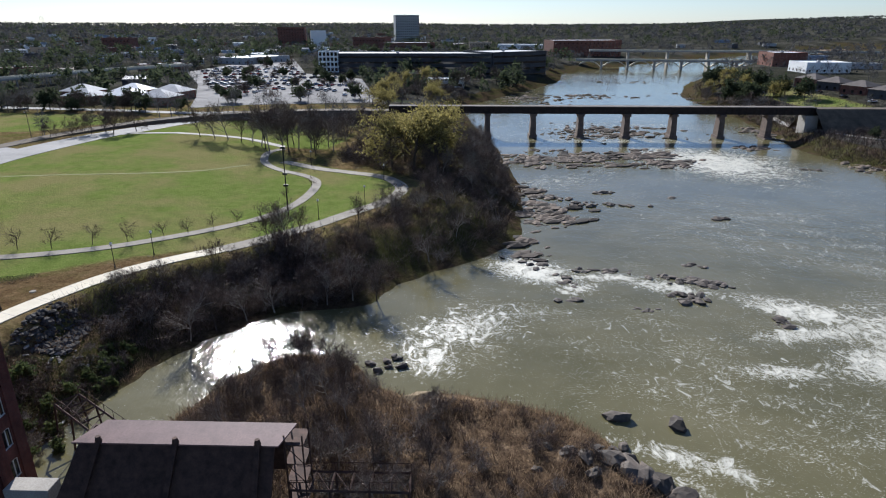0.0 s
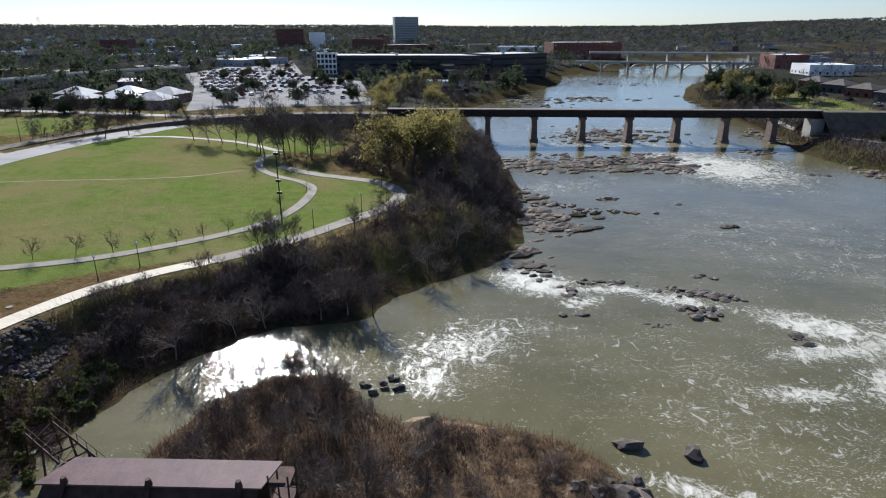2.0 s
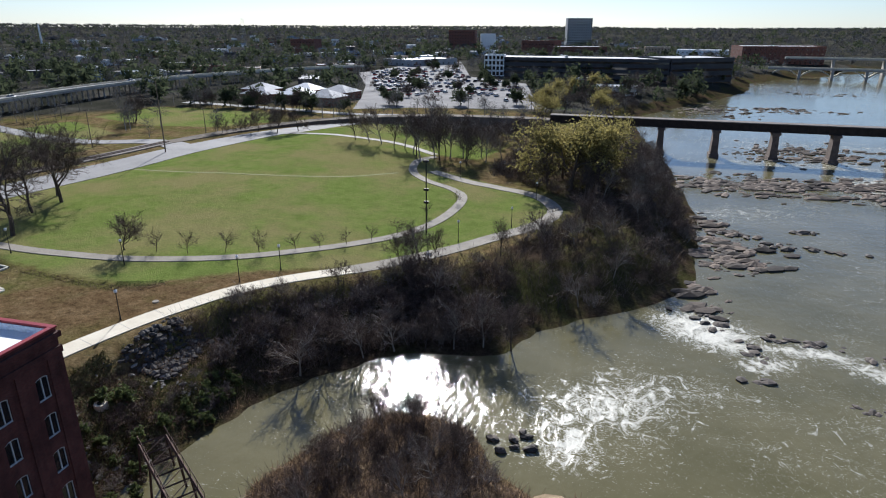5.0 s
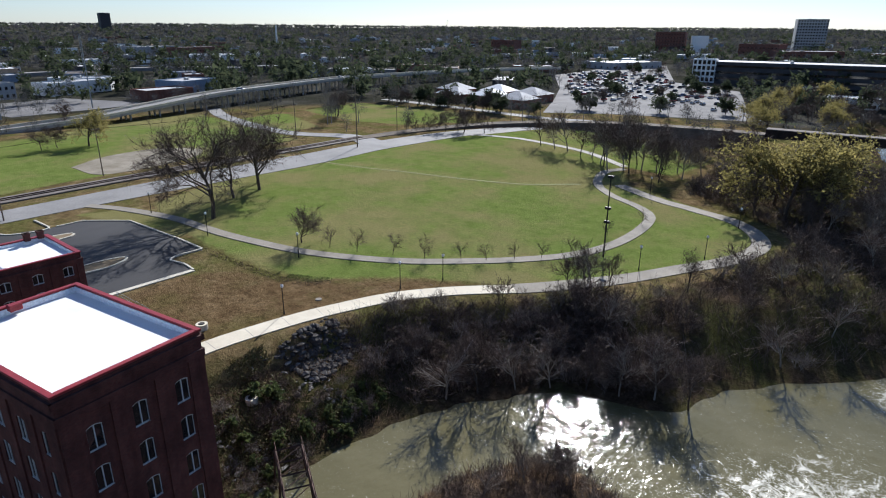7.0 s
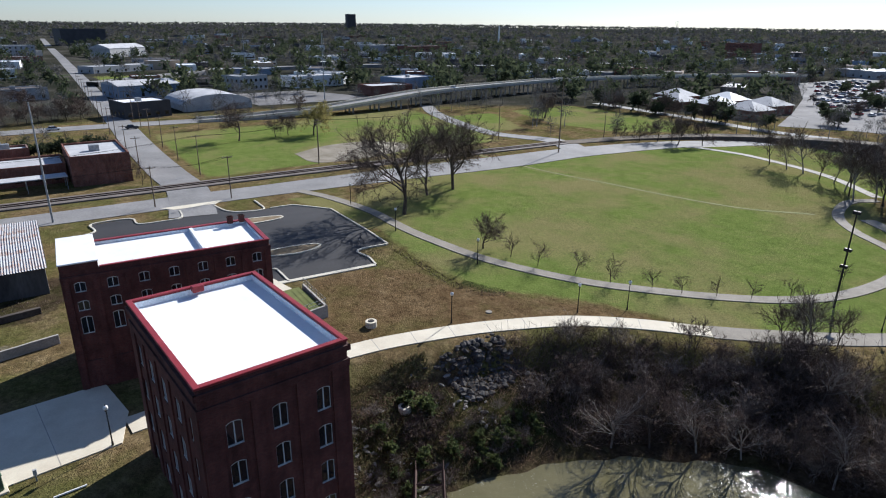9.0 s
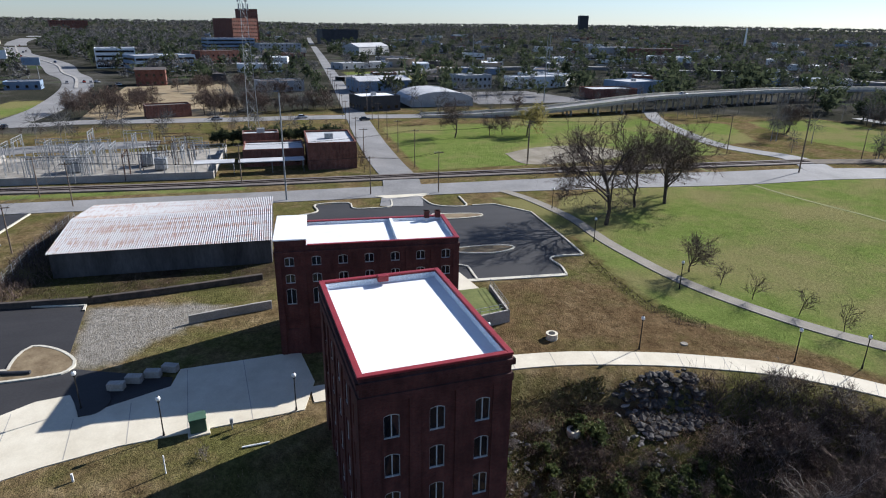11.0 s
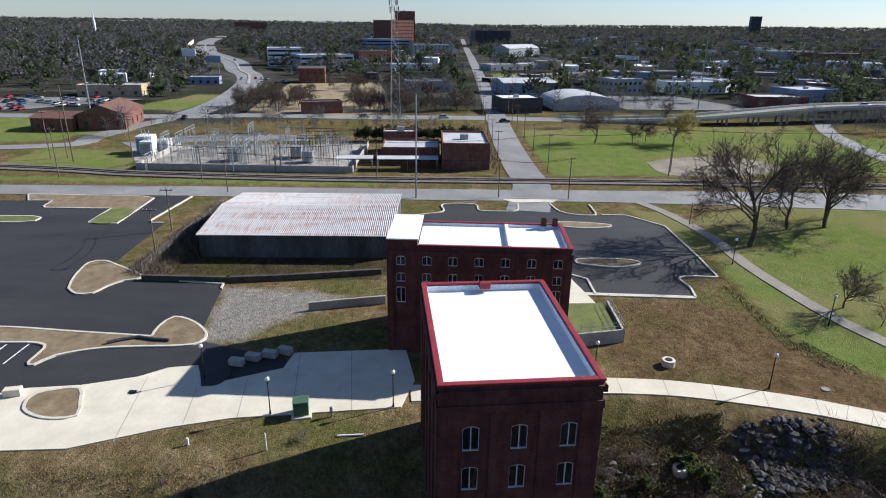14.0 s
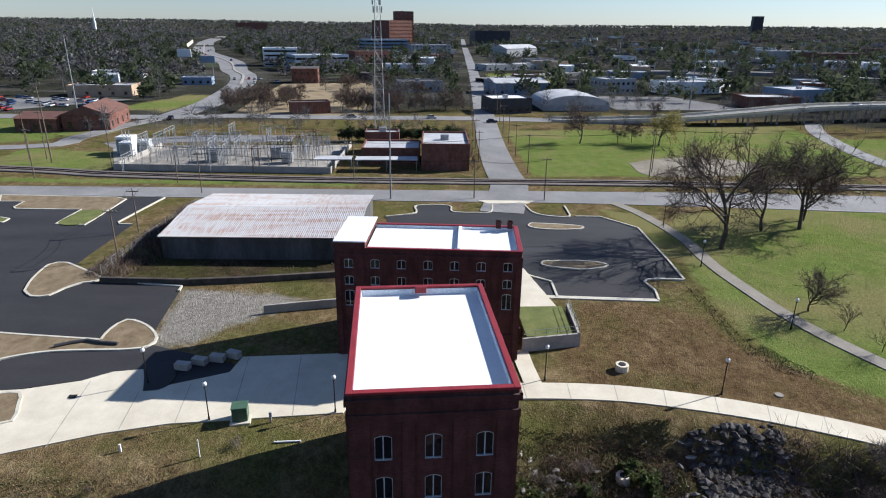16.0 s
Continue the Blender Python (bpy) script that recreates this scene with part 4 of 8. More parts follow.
# ---- headgate shed in the water ----
def shed():
    ob = empty("headgate_shed", pose(-33.6, 44.2, -1.0), "old dark shed with a faded maroon roof on a rusty frame", "shed")
    # The plated front rakes out towards the water and spreads on its upstream side.
    bm = bmesh.new()
    vs = [bm.verts.new(p) for p in ((0.4, 0.1, 10.6), (17.6, 0.1, 10.6), (17.3, -4.4, 1.0), (-3.4, -4.4, 1.0), (0.4, 0.4, 10.6), (17.6, 0.4, 10.6), (17.3, -4.1, 1.0), (-3.4, -4.1, 1.0))]
    for q in ((0, 3, 2, 1), (4, 5, 6, 7), (0, 1, 5, 4), (3, 7, 6, 2), (0, 4, 7, 3), (1, 2, 6, 5)):
        bm.faces.new([vs[i] for i in q])
    part("front_plating", bm, M_RUST, ob, "dark rusty plate front")
    part("wall", boxes((0.4, 2.4, 6.2, 17.6, 2.6, 10.7), (0.4, 0.5, 6.2, 0.6, 2.4, 10.7)), M_RUST, ob, "dark rusty plate wall")
    part("sill", boxes((-3.6, -4.6, -1.0, 17.5, -4.0, 1.0)), M_PIER, ob)
    bm = bmesh.new()
    vs = [bm.verts.new(p) for p in ((-0.2, -0.1, 10.7), (18.0, -0.1, 10.7), (19.0, 2.7, 11.1), (1.6, 2.7, 11.1), (-0.2, -0.1, 10.55), (18.0, -0.1, 10.55), (19.0, 2.7, 10.95), (1.6, 2.7, 10.95))]
    for q in ((0, 1, 2, 3), (7, 6, 5, 4), (0, 4, 5, 1), (1, 5, 6, 2), (2, 6, 7, 3), (3, 7, 4, 0)):
        bm.faces.new([vs[i] for i in q])
    part("roof", bm, M_MAROON, ob, "faded maroon sheet roof")
    for x in (2.2, 9.0, 16.2):
        bm = bmesh.new()
        foot = x - 0.25 * (1 - x / 17.6) * 12
        vs = [bm.verts.new(p) for p in ((x - 0.25, -0.25, 10.8), (x + 0.25, -0.25, 10.8), (x + 0.25, 0.15, 10.8), (x - 0.25, 0.15, 10.8), (foot - 0.25, -4.75, 1.0), (foot + 0.25, -4.75, 1.0), (foot + 0.25, -4.35, 1.0), (foot - 0.25, -4.35, 1.0))]
        for q in ((0, 1, 2, 3), (7, 6, 5, 4), (0, 4, 5, 1), (1, 5, 6, 2), (2, 6, 7, 3), (3, 7, 4, 0)):
            bm.faces.new([vs[i] for i in q])
        rod(bm, (x, 0.0, 10.8), (x, 0.0, 11.3), 0.32, 0.2, 8)
        part("post", bm, M_RUST, ob)
    return ob


shed()

# ---- car park kerbs and islands ----
kerb([(-98, 57), (-92.6, 64), (-87.6, 63.8)], curved=0)
strip("kerb", [(-88.2, 57.5), (-87.5, 63.7), (-86.1, 78)], 0.8, M_KERB, 0.16, 2, "wide pale concrete edge of the car park", "kerb", curved=False, across=1)
kerb([(-86.1, 78), (-89.5, 78.6), (-92.3, 78.1), (-93.2, 79.8), (-92.8, 84.4)])
kerb([(-92.8, 84.5), (-96.3, 84.7), (-117.3, 86), (-121, 83.5), (-124.7, 80.8), (-125, 76)], curved=0)
kerb([(-132.5, 75.5), (-129, 75.3), (-124.9, 74.6), (-125.2, 71), (-127.6, 68.1), (-133.4, 67.2)])
kerb([(-133.5, 60.4), (-128.3, 59.3), (-127.8, 56), (-128.6, 51.6), (-133, 51.1), (-133.2, 44.4), (-127.8, 44), (-125.4, 38.2)])
M_DRYTURF = surface("dry_turf", (0.13, 0.09, 0.05), (0.26, 0.2, 0.12), 0.5, 5, 0.95, 0, 0.6)
M_TURF = surface("short_turf", (0.08, 0.1, 0.025), (0.16, 0.17, 0.05), 0.4, 5, 0.95, 0, 0.6)
M_BARE = surface("bare_gravel_earth", (0.15, 0.125, 0.085), (0.27, 0.235, 0.18), 0.2, 4, 0.95, 0, 0.5)
M_WORN = surface("trodden_grass", (0.13, 0.15, 0.035), (0.2, 0.19, 0.07), 0.4, 4, 0.95, 0, 0.4)
M_SOIL = surface("red_soil", (0.14, 0.07, 0.035), (0.26, 0.15, 0.085), 0.3, 5, 0.95, 0, 0.5)


def planted_island(outline, material, label="kerbed island of dry turf in the car park"):
    area("parking_island", outline, material, 0.2, label, "traffic island", curved=1.0)
    kerb(outline, closed=True)


planted_island([(-100.4, 64.6), (-100.3, 70), (-99.2, 74), (-97.9, 73.8), (-96.9, 70), (-98.2, 64.8), (-99.3, 63.9)], M_DRYTURF)
planted_island([(-120.6, 66.2), (-119.6, 72), (-118.4, 75.6), (-116.9, 74.6), (-116.6, 70), (-117.6, 66.3), (-119.2, 65.4)], M_DRYTURF)
planted_island([(-91.2, -11.5), (-95.2, -12.6), (-100.4, -12.9), (-101.2, -11), (-100, -9), (-95, -2.6), (-93.6, -4.8), (-91.8, -6.4), (-89.6, -7.4), (-89.4, -9.6)], M_DRYTURF)
planted_island([(-77.2, 5.2), (-79.7, 5.2), (-82.2, 6.3), (-80.7, 9.3), (-77.7, 11.7), (-75.6, 11.5), (-74.9, 9.3), (-74.7, 0.8), (-73.1, -4.2), (-71.2, -5.6), (-71.8, -6.5), (-74.7, -6.3), (-76.0, -7.6), (-76.3, -12.9), (-76.4, -30), (-80.4, -30), (-80.2, -15.2), (-78.6, -4.2)], M_DRYTURF)
planted_island([(-64.4, -2.7), (-65.6, -2.3), (-66.3, -0.5), (-66.4, 1.7), (-64.2, 2.8), (-61.7, 3.6), (-61.3, 1.4), (-61.9, -0.7), (-63.0, -2.2)], M_DRYTURF)
VERGE = [(-142.2, -45), (-137.1, -42.2), (-136.9, -37.2), (-132.7, -36.8), (-131.6, -35.9), (-130.8, -22.7), (-121.4, -22.8), (-120.7, -17.3), (-138.6, -17.2), (-140.2, -20), (-141.2, -32.9)]
area("parking_island", VERGE, M_DRYTURF, 0.2, "kerbed dry verge between car park and road", "traffic island")
area("turf_corner", [(-130.2, -22.3), (-121.7, -22.5), (-121.2, -17.8), (-129.6, -17.6)], M_TURF, 0.25, "green corner of the kerbed verge", "turf", curved=1.0)
kerb(VERGE, closed=True, curved=0)
planted_island([(-126, -48), (-125.6, -35), (-123.6, -33), (-122, -35), (-122.4, -48)], M_TURF, "kerbed grass island in the car park")
kerb([(-90.6, 10.0), (-92.2, 9.9), (-93, 5), (-94.8, -2.2)], curved=0)
kerb([(-140, -9.7), (-122.5, -11.9), (-121.2, -11.2), (-121.0, -8.8)], curved=0)
area("bare_patch", [(-176, 104), (-183, 118), (-182, 134), (-170, 140), (-161, 128), (-160.5, 105)], M_BARE, 0.06, "bare gravelly patch in the grass", "gravel", curved=1.5)
area("entry_pad", [(-97.4, 57.3), (-97.2, 60.6), (-83.9, 63), (-83.2, 57.2)], M_CONCRETE, 0.3, "pale concrete entry slab beside the mill", "paving")
strip("side_walk", [(-73.2, 56), (-70, 56.1), (-66, 56.4)], 2.0, M_CONCRETE, 0.13, 1.5, "pale concrete side walk between the mills", "path")
strip("side_street", [(-132, 178), (-150, 185), (-175, 178), (-222, 190), (-252, 205)], [9, 6, 6, 6], M_ASPHALT_OLD, 0.12, 3, "grey side street under the viaduct", "road")
strip("dirt_track", [(-120, 214), (-100, 216), (-76, 212), (-58, 200)], 2.6, M_CONCRETE_OLD, 0.08, 2, "worn pale track across the green", "path")
strip("dirt_track", [(-118, 212), (-108, 235), (-104, 258)], 2.6, M_CONCRETE_OLD, 0.08, 2, "worn pale track towards the car park", "path")
strip("worn_line", [(-150, 148), (-110, 150), (-75, 160), (-60, 172)], 0.9, M_WORN, 0.03, 2, "faint trodden line across the grass", "path")


def wall_run(name, pts, h, t, material, label, lift=0.0):
    bm = bmesh.new()
    for (x0, y0), (x1, y1) in zip(pts, pts[1:]):
        L = math.hypot(x1 - x0, y1 - y0)
        z = min(at(x0, y0), at(x1, y1)) - 0.4
        r = bmesh.ops.create_cube(bm, size=1, matrix=Matrix.Translation(((x0 + x1) / 2, (y0 + y1) / 2, z + (h + 0.4) / 2 + lift)) @ Matrix.Rotation(math.atan2(y1 - y0, x1 - x0), 4, "Z") @ Matrix.Diagonal((L + t, t, h + 0.4, 1)))
        bmesh.ops.bevel(bm, geom=list({e for v in r["verts"] for e in v.link_edges}), offset=0.03, segments=1, affect="EDGES")
    return tagged(part(name, bm, material), label, "wall", kind="structure")


wall_run("retaining_wall", [(-83.8, 23.6), (-84.5, 26.8), (-85.2, 30.9), (-85.6, 33.6)], 1.2, 0.3, M_CONCRETE_OLD, "low stepped concrete retaining wall beside the mill")
wall_run("stone_wall", [(-94, -2), (-93, 10.4), (-93.8, 20), (-95.5, 32.5)], 0.9, 0.6, M_ROCK, "old low fieldstone wall below the warehouse")
planter = empty("planter_bed", pose(0, 0, 0), "raised grassy bed held by a grey concrete wall", "planter")
for (x0, y0), (x1, y1) in (((-73.3, 56.4), (-74.4, 63.4)), ((-74.4, 63.4), (-82.8, 64.0))):
    bm = bmesh.new()
    bmesh.ops.create_cube(bm, size=1, matrix=Matrix.Translation(((x0 + x1) / 2, (y0 + y1) / 2, 7.5)) @ Matrix.Rotation(math.atan2(y1 - y0, x1 - x0), 4, "Z") @ Matrix.Diagonal((math.hypot(x1 - x0, y1 - y0) + 0.3, 0.3, 2.4, 1)))
    part("wall", bm, M_CONCRETE_OLD, planter)
    bm = bmesh.new()
    n = 5
    for i in range(n + 1):
        x, y = x0 + (x1 - x0) * i / n, y0 + (y1 - y0) * i / n
        rod(bm, (x, y, 8.6), (x, y, 9.7), 0.03)
    for z in (9.2, 9.68):
        rod(bm, (x0, y0, z), (x1, y1, z), 0.03)
    part("railing", bm, M_GALV, planter)
part("soil", boxes((-83.0, 56.9, 7.0, -74.4, 63.4, 8.35), bevel=0.1), M_TURF, planter, "rough grass and red soil")
for i in range(5):
    part("step", boxes((-78.6 + 0.3 * i, 55.6, 6.8, -78.3 + 0.3 * i, 56.8, 7.1 + 0.25 * i)), M_WOODPOLE, planter, "timber step")


# ---- rocks ----
def lump(seed, sub=2, flat=0.6, rough=0.35):
    bm = bmesh.new()
    bmesh.ops.create_icosphere(bm, subdivisions=sub, radius=1)
    r = random.Random(seed)
    off = Vector((r.uniform(0, 90), r.uniform(0, 90), r.uniform(0, 90)))
    for v in bm.verts:
        d = 1 + rough * noise.noise(v.co * 1.3 + off) * 1.5 + 0.12 * noise.noise(v.co * 4 + off)
        v.co = Vector((v.co.x * d * 1.25, v.co.y * d * 0.9, max(-0.5, v.co.z * d * flat)))
        v.co = Vector((round(v.co.x * 5) / 5 * 0.35 + v.co.x * 0.65, v.co.y, round(v.co.z * 4) / 4 * 0.5 + v.co.z * 0.5))
    me = bpy.data.meshes.new("boulder")
    bm.to_mesh(me), bm.free()
    return me


def rock_set(material, sub, flat):
    out = []
    for s in range(6):
        me = lump(s + 10 * sub, sub, flat)
        me.materials.append(material)
        out.append(me)
    return out


BOULDERS, LEDGES, RIPRAP = rock_set(M_ROCK, 2, 0.65), rock_set(M_ROCK, 1, 0.4), rock_set(M_RIPRAP, 1, 0.7)


def boulder(x, y, size, rng, meshes=BOULDERS, z=None, label="brown weathered boulder in the shallow river", group="river boulders", name="boulder"):
    ob = new(name, meshes[rng.randrange(6)])
    ob.matrix_world = pose(x, y, (at(x, y) if z is None else z) + size * 0.1, rng.uniform(-8, 8), rng.uniform(-8, 8), rng.uniform(0, 360)) @ Matrix.Diagonal((size, size * rng.uniform(0.7, 1.1), size * rng.uniform(0.7, 1.1), 1))
    return tagged(ob, label, "rock", group)


rng = random.Random(4)
for x, y, s in ((18.7, 63, 1.3), (25.4, 61.6, 1.2), (17.4, 52.6, 1.9), (19.2, 52.2, 1.7), (15.6, 53.6, 1.3), (17.8, 54.6, 1.2), (20.6, 51.4, 1.3), (13.2, 53.4, 0.9), (11.5, 54.6, 0.8), (16.6, 56.2, 0.7), (18.2, 57.4, 0.7), (13.6, 51.2, 0.9), (9.6, 55.6, 0.6), (22.2, 49.8, 1.2), (8, 52, 0.5), (14.8, 55.2, 0.7), (-10, 75, 0.8), (-12.2, 74.4, 0.6), (-8.6, 75.8, 0.6), (-7.8, 73.8, 0.7), (-9.2, 76.6, 0.5), (-11, 72.6, 0.6), (-9.6, 73.6, 0.5)):
    boulder(x, y, s, rng, z=max(0.1, at(x, y)), label="large grey-brown boulder at the islet's shore")
mound = tagged(new("mound", BOULDERS[2]), "pale tan earth mound on the brushy islet", "mound")
mound.matrix_world = pose(-5.2, 64.2, at(-5.2, 64.2) - 0.2, 0, 0, 30) @ Matrix.Diagonal((2.4, 2.0, 1.6, 1))
mound.data = mound.data.copy()
mound.data.materials[0] = M_DRYTURF
# Clusters: x, y, half length, half width, heading, count, size.
ROCKBARS = [(27, 110, 5, 1.2, -4, 20, 0.6), (37, 107, 4, 1.2, -12, 16, 0.6), (44, 104.6, 5, 1.6, -8, 26, 0.75), (45, 113, 3, 1.2, -15, 9, 0.6), (39, 98, 3, 3, -30, 20, 0.75), (18.8, 104, 1.6, 3, 0, 10, 0.6), (20, 96.5, 3, 1, 10, 9, 0.6), (31, 93, 2.5, 0.8, -10, 6, 0.5), (51, 89, 4, 2, -40, 7, 0.7), (62, 144, 2, 1, 0, 4, 0.8), (32, 156, 4, 2, 10, 15, 0.8), (42, 156, 6, 1.2, -3, 15, 0.6), (40.5, 168, 3, 1, 0, 6, 1.0), (57, 163, 3, 1, 0, 4, 0.6), (112, 200, 4, 2, 0, 8, 0.8), (13, 113, 3, 5, 30, 14, 0.7), (24, 162, 5, 3, 10, 16, 0.8)]
for cx, cy, a, b2, rot, n, s in ROCKBARS:
    ca, sa = math.cos(radians(rot)), math.sin(radians(rot))
    for i in range(n):
        u, v = rng.gauss(0, 0.5) * a, rng.gauss(0, 0.5) * b2
        boulder(cx + u * ca - v * sa, cy + u * sa + v * ca, s * rng.uniform(0.5, 1.7), rng, LEDGES, z=-0.08)


def joined(name, meshes, places, material, label, category):
    """Many alike pieces in one mesh: places are (x, y, z, size, turn)."""
    V, F, off = [], [], 0
    data = []
    for me in meshes:
        data.append((np.array([v.co for v in me.vertices]), [tuple(p.vertices) for p in me.polygons]))
    for k, (x, y, z, s, turn) in enumerate(places):
        v, f = data[k % len(data)]
        c, sn = math.cos(turn), math.sin(turn)
        e = 0.75 + 0.9 * ((k * 37) % 11) / 11
        v = v * (e, 0.8, 0.55 + 0.5 * ((k * 53) % 13) / 13)
        w = np.stack([v[:, 0] * c - v[:, 1] * sn, v[:, 0] * sn + v[:, 1] * c, v[:, 2]], 1) * s + (x, y, z)
        V.append(w)
        F += [tuple(i + off for i in q) for q in f]
        off += len(w)
    return tagged(mesh_object(name, np.concatenate(V), F, material), label, category, kind="stuff")


M_ROCKFIELD = island_surface("rock_shelf", (0.035, 0.03, 0.026), (0.21, 0.162, 0.125), 0.85, 0.2, 2.0)
# Far rock shelves round the railway bridge.
SHELVES = [(36, 213, 24, 13, 5, 900), (66, 215, 12, 15, 10, 420), (62, 272, 28, 20, 15, 700), (20, 160, 6, 14, 5, 220), (19, 144, 8, 6, 10, 330), (14, 122, 3, 7, 20, 80), (85, 415, 30, 14, 0, 160), (40, 400, 26, 30, 50, 300), (110, 236, 7, 5, 0, 60), (128, 268, 7, 20, 0, 140), (134, 212, 6, 22, -10, 170), (145, 395, 8, 40, 0, 160), (130, 520, 30, 14, 0, 80)]
places = []
for cx, cy, a, b2, rot, n in SHELVES:
    ca, sa = math.cos(radians(rot)), math.sin(radians(rot))
    for i in range(n):
        u, v = rng.gauss(0, 0.5) * a, rng.gauss(0, 0.5) * b2
        x, y = cx + u * ca - v * sa, cy + u * sa + v * ca
        if wave(x, y, 17, 11) > -0.35:
            places.append((x, y, -0.02, 0.25 + 1.7 * rng.random() ** 3.2, rng.gauss(0.4, 0.45)))
joined("rock_shelf", LEDGES, places, M_ROCKFIELD, "brown broken rock shelves standing out of the river", "rocks")
for i in range(260):
    u, v = rng.uniform(0, 1), rng.uniform(0, 1)
    x, y = -58.6 + 6.5 * u, 69.5 + 9.5 * v + 1.0 * u
    boulder(x, y, rng.uniform(0.25, 0.6), rng, RIPRAP, None, "angular grey riprap stone on the bank", "riprap on the bank", "riprap_stone")
for x, y in ((-52.6, 72.4), (-52.0, 73.3)):
    boulder(x, y, 0.55, rng, RIPRAP, None, "pale broken slab on the bank", "", "slab")


places = []
for i in range(420):
    x, y = rng.uniform(-59, -45.5), rng.uniform(51, 72)
    if wave(x, y, 61, 9) > -0.1:
        places.append((x, y, at(x, y) + 0.03, 0.1 + 0.32 * rng.random() ** 2, rng.uniform(0, 6.28)))
M_RUBBLE = island_surface("bank_rubble", (0.06, 0.055, 0.05), (0.38, 0.35, 0.31))
joined("bank_rubble", RIPRAP, places, M_RUBBLE, "grey and pale rubble strewn over the bank", "rubble")


# ---- trees and brush ----
class Wood:
    """Collects tubes for trunk and limbs, and slivers or leaves for the crown."""

    def __init__(self, seed):
        self.r = random.Random(seed)
        self.v, self.f, self.tv, self.tf = [], [], [], []

    def tube(self, pts, radii, n):
        base = len(self.v)
        for i, (p, rad) in enumerate(zip(pts, radii)):
            d = (pts[min(i + 1, len(pts) - 1)] - pts[max(i - 1, 0)]).normalized()
            s = d.orthogonal().normalized()
            t = d.cross(s)
            for k in range(n):
                a = 6.2832 * k / n
                self.v.append(p + (s * math.cos(a) + t * math.sin(a)) * rad)
        for i in range(len(pts) - 1):
            for k in range(n):
                a, b2 = base + i * n + k, base + i * n + (k + 1) % n
                self.f.append((a, b2, b2 + n, a + n))

    def sliver(self, p, d, length, w):
        s = d.cross(Vector((self.r.gauss(0, 1), self.r.gauss(0, 1), self.r.gauss(0, 1)))).normalized() * w
        i = len(self.tv)
        self.tv += [p - s, p + s, p + d * length]
        self.tf.append((i, i + 1, i + 2))

    def leaf(self, p, size):
        r = self.r
        a = Vector((r.gauss(0, 1), r.gauss(0, 1), r.gauss(0, 1))).normalized() * size
        b2 = a.cross(Vector((r.gauss(0, 1), r.gauss(0, 1), r.gauss(0, 1)))).normalized() * size * 0.8
        i = len(self.tv)
        self.tv += [p - a, p + b2 * 0.6, p + a, p - b2 * 0.6]
        self.tf.append((i, i + 1, i + 2, i + 3))

    def bend(self, p, d, length, wander, lift, steps=3):
        pts = [p]
        for i in range(steps):
            d = (d + Vector((self.r.gauss(0, wander), self.r.gauss(0, wander), self.r.gauss(0, wander) + lift))).normalized()
            pts.append(pts[-1] + d * length / steps)
        return pts, d

    def grow(self, p, d, length, rad, level, last, kids, spread, twigs, tw, leafy=0.0):
        pts, end = self.bend(p, d, length, 0.12 if level == 0 else 0.2, 0.05 if level else 0.0)
        if level == last and level > 1:
            self.tube([pts[0], pts[2]], [rad, rad * 0.6], 3)
        else:
            self.tube(pts, [rad * (1 - 0.5 * i / 3) for i in range(4)], 6 if level == 0 else 4 if level == 1 else 3)
        if level == last:
            for i in range(twigs):
                k = self.r.random()
                seg = min(2, int(k * 3))
                q = pts[seg].lerp(pts[seg + 1], k * 3 - seg)
                dd = (end + Vector((self.r.gauss(0, 0.6), self.r.gauss(0, 0.6), self.r.gauss(0.1, 0.5)))).normalized()
                if leafy:
                    for m2 in range(2):
                        self.leaf(q + dd * self.r.uniform(0.1, 0.9) * length * 0.6, leafy * self.r.uniform(0.6, 1.3))
                else:
                    self.sliver(q, dd, length * self.r.uniform(0.4, 0.9), tw)
            return
        for i in range(kids[level]):
            k = 0.35 + 0.65 * (i + self.r.random()) / kids[level] if level else 0.34 + 0.66 * (i + self.r.random()) / kids[level]
            seg = min(2, int(k * 3))
            q = pts[seg].lerp(pts[seg + 1], min(1, k * 3 - seg))
            a = self.r.uniform(0, 6.2832)
            s = end.orthogonal().normalized()
            side = s * math.cos(a) + end.cross(s) * math.sin(a)
            dd = (end * (1 - spread) + side * spread * self.r.uniform(0.8, 1.3)).normalized()
            self.grow(q, dd, length * self.r.uniform(0.55, 0.8), rad * 0.5, level + 1, last, kids, spread, twigs, tw, leafy)

    def data(self, name, wood, crown):
        out = []
        for nm, v, f, m in (("trunk", self.v, self.f, wood), ("crown", self.tv, self.tf, crown)):
            me = bpy.data.meshes.new(nm)
            me.from_pydata([tuple(q) for q in v], [], f)
            me.materials.append(m)
            out.append(me)
        return out


def tree_kind(seed, height_m, trunk, rad, last, kids, spread, twigs, tw, crown, leafy=0.0, bark=None):
    w = Wood(seed)
    w.grow(Vector((0, 0, -0.2)), Vector((0, 0, 1)), trunk, rad, 0, last, kids, spread, twigs, tw, leafy)
    top = max(v.z for v in w.tv)
    w.v = [v * (height_m / top) for v in w.v]
    w.tv = [v * (height_m / top) for v in w.tv]
    return w.data("tree", bark or M_BARK, crown)


def plant(kind_meshes, x, y, scale, turn, label, category="tree", group="", name="tree", z=None):
    ob = new(name)
    ob.matrix_world = pose(x, y, at(x, y) if z is None else z, 0, 0, turn) @ Matrix.Diagonal((scale, scale, scale, 1))
    tagged(ob, label, category, group)
    for nm, me in zip(("trunk", "crown"), kind_meshes):
        p = new(nm, me)
        p.parent = ob
    return ob


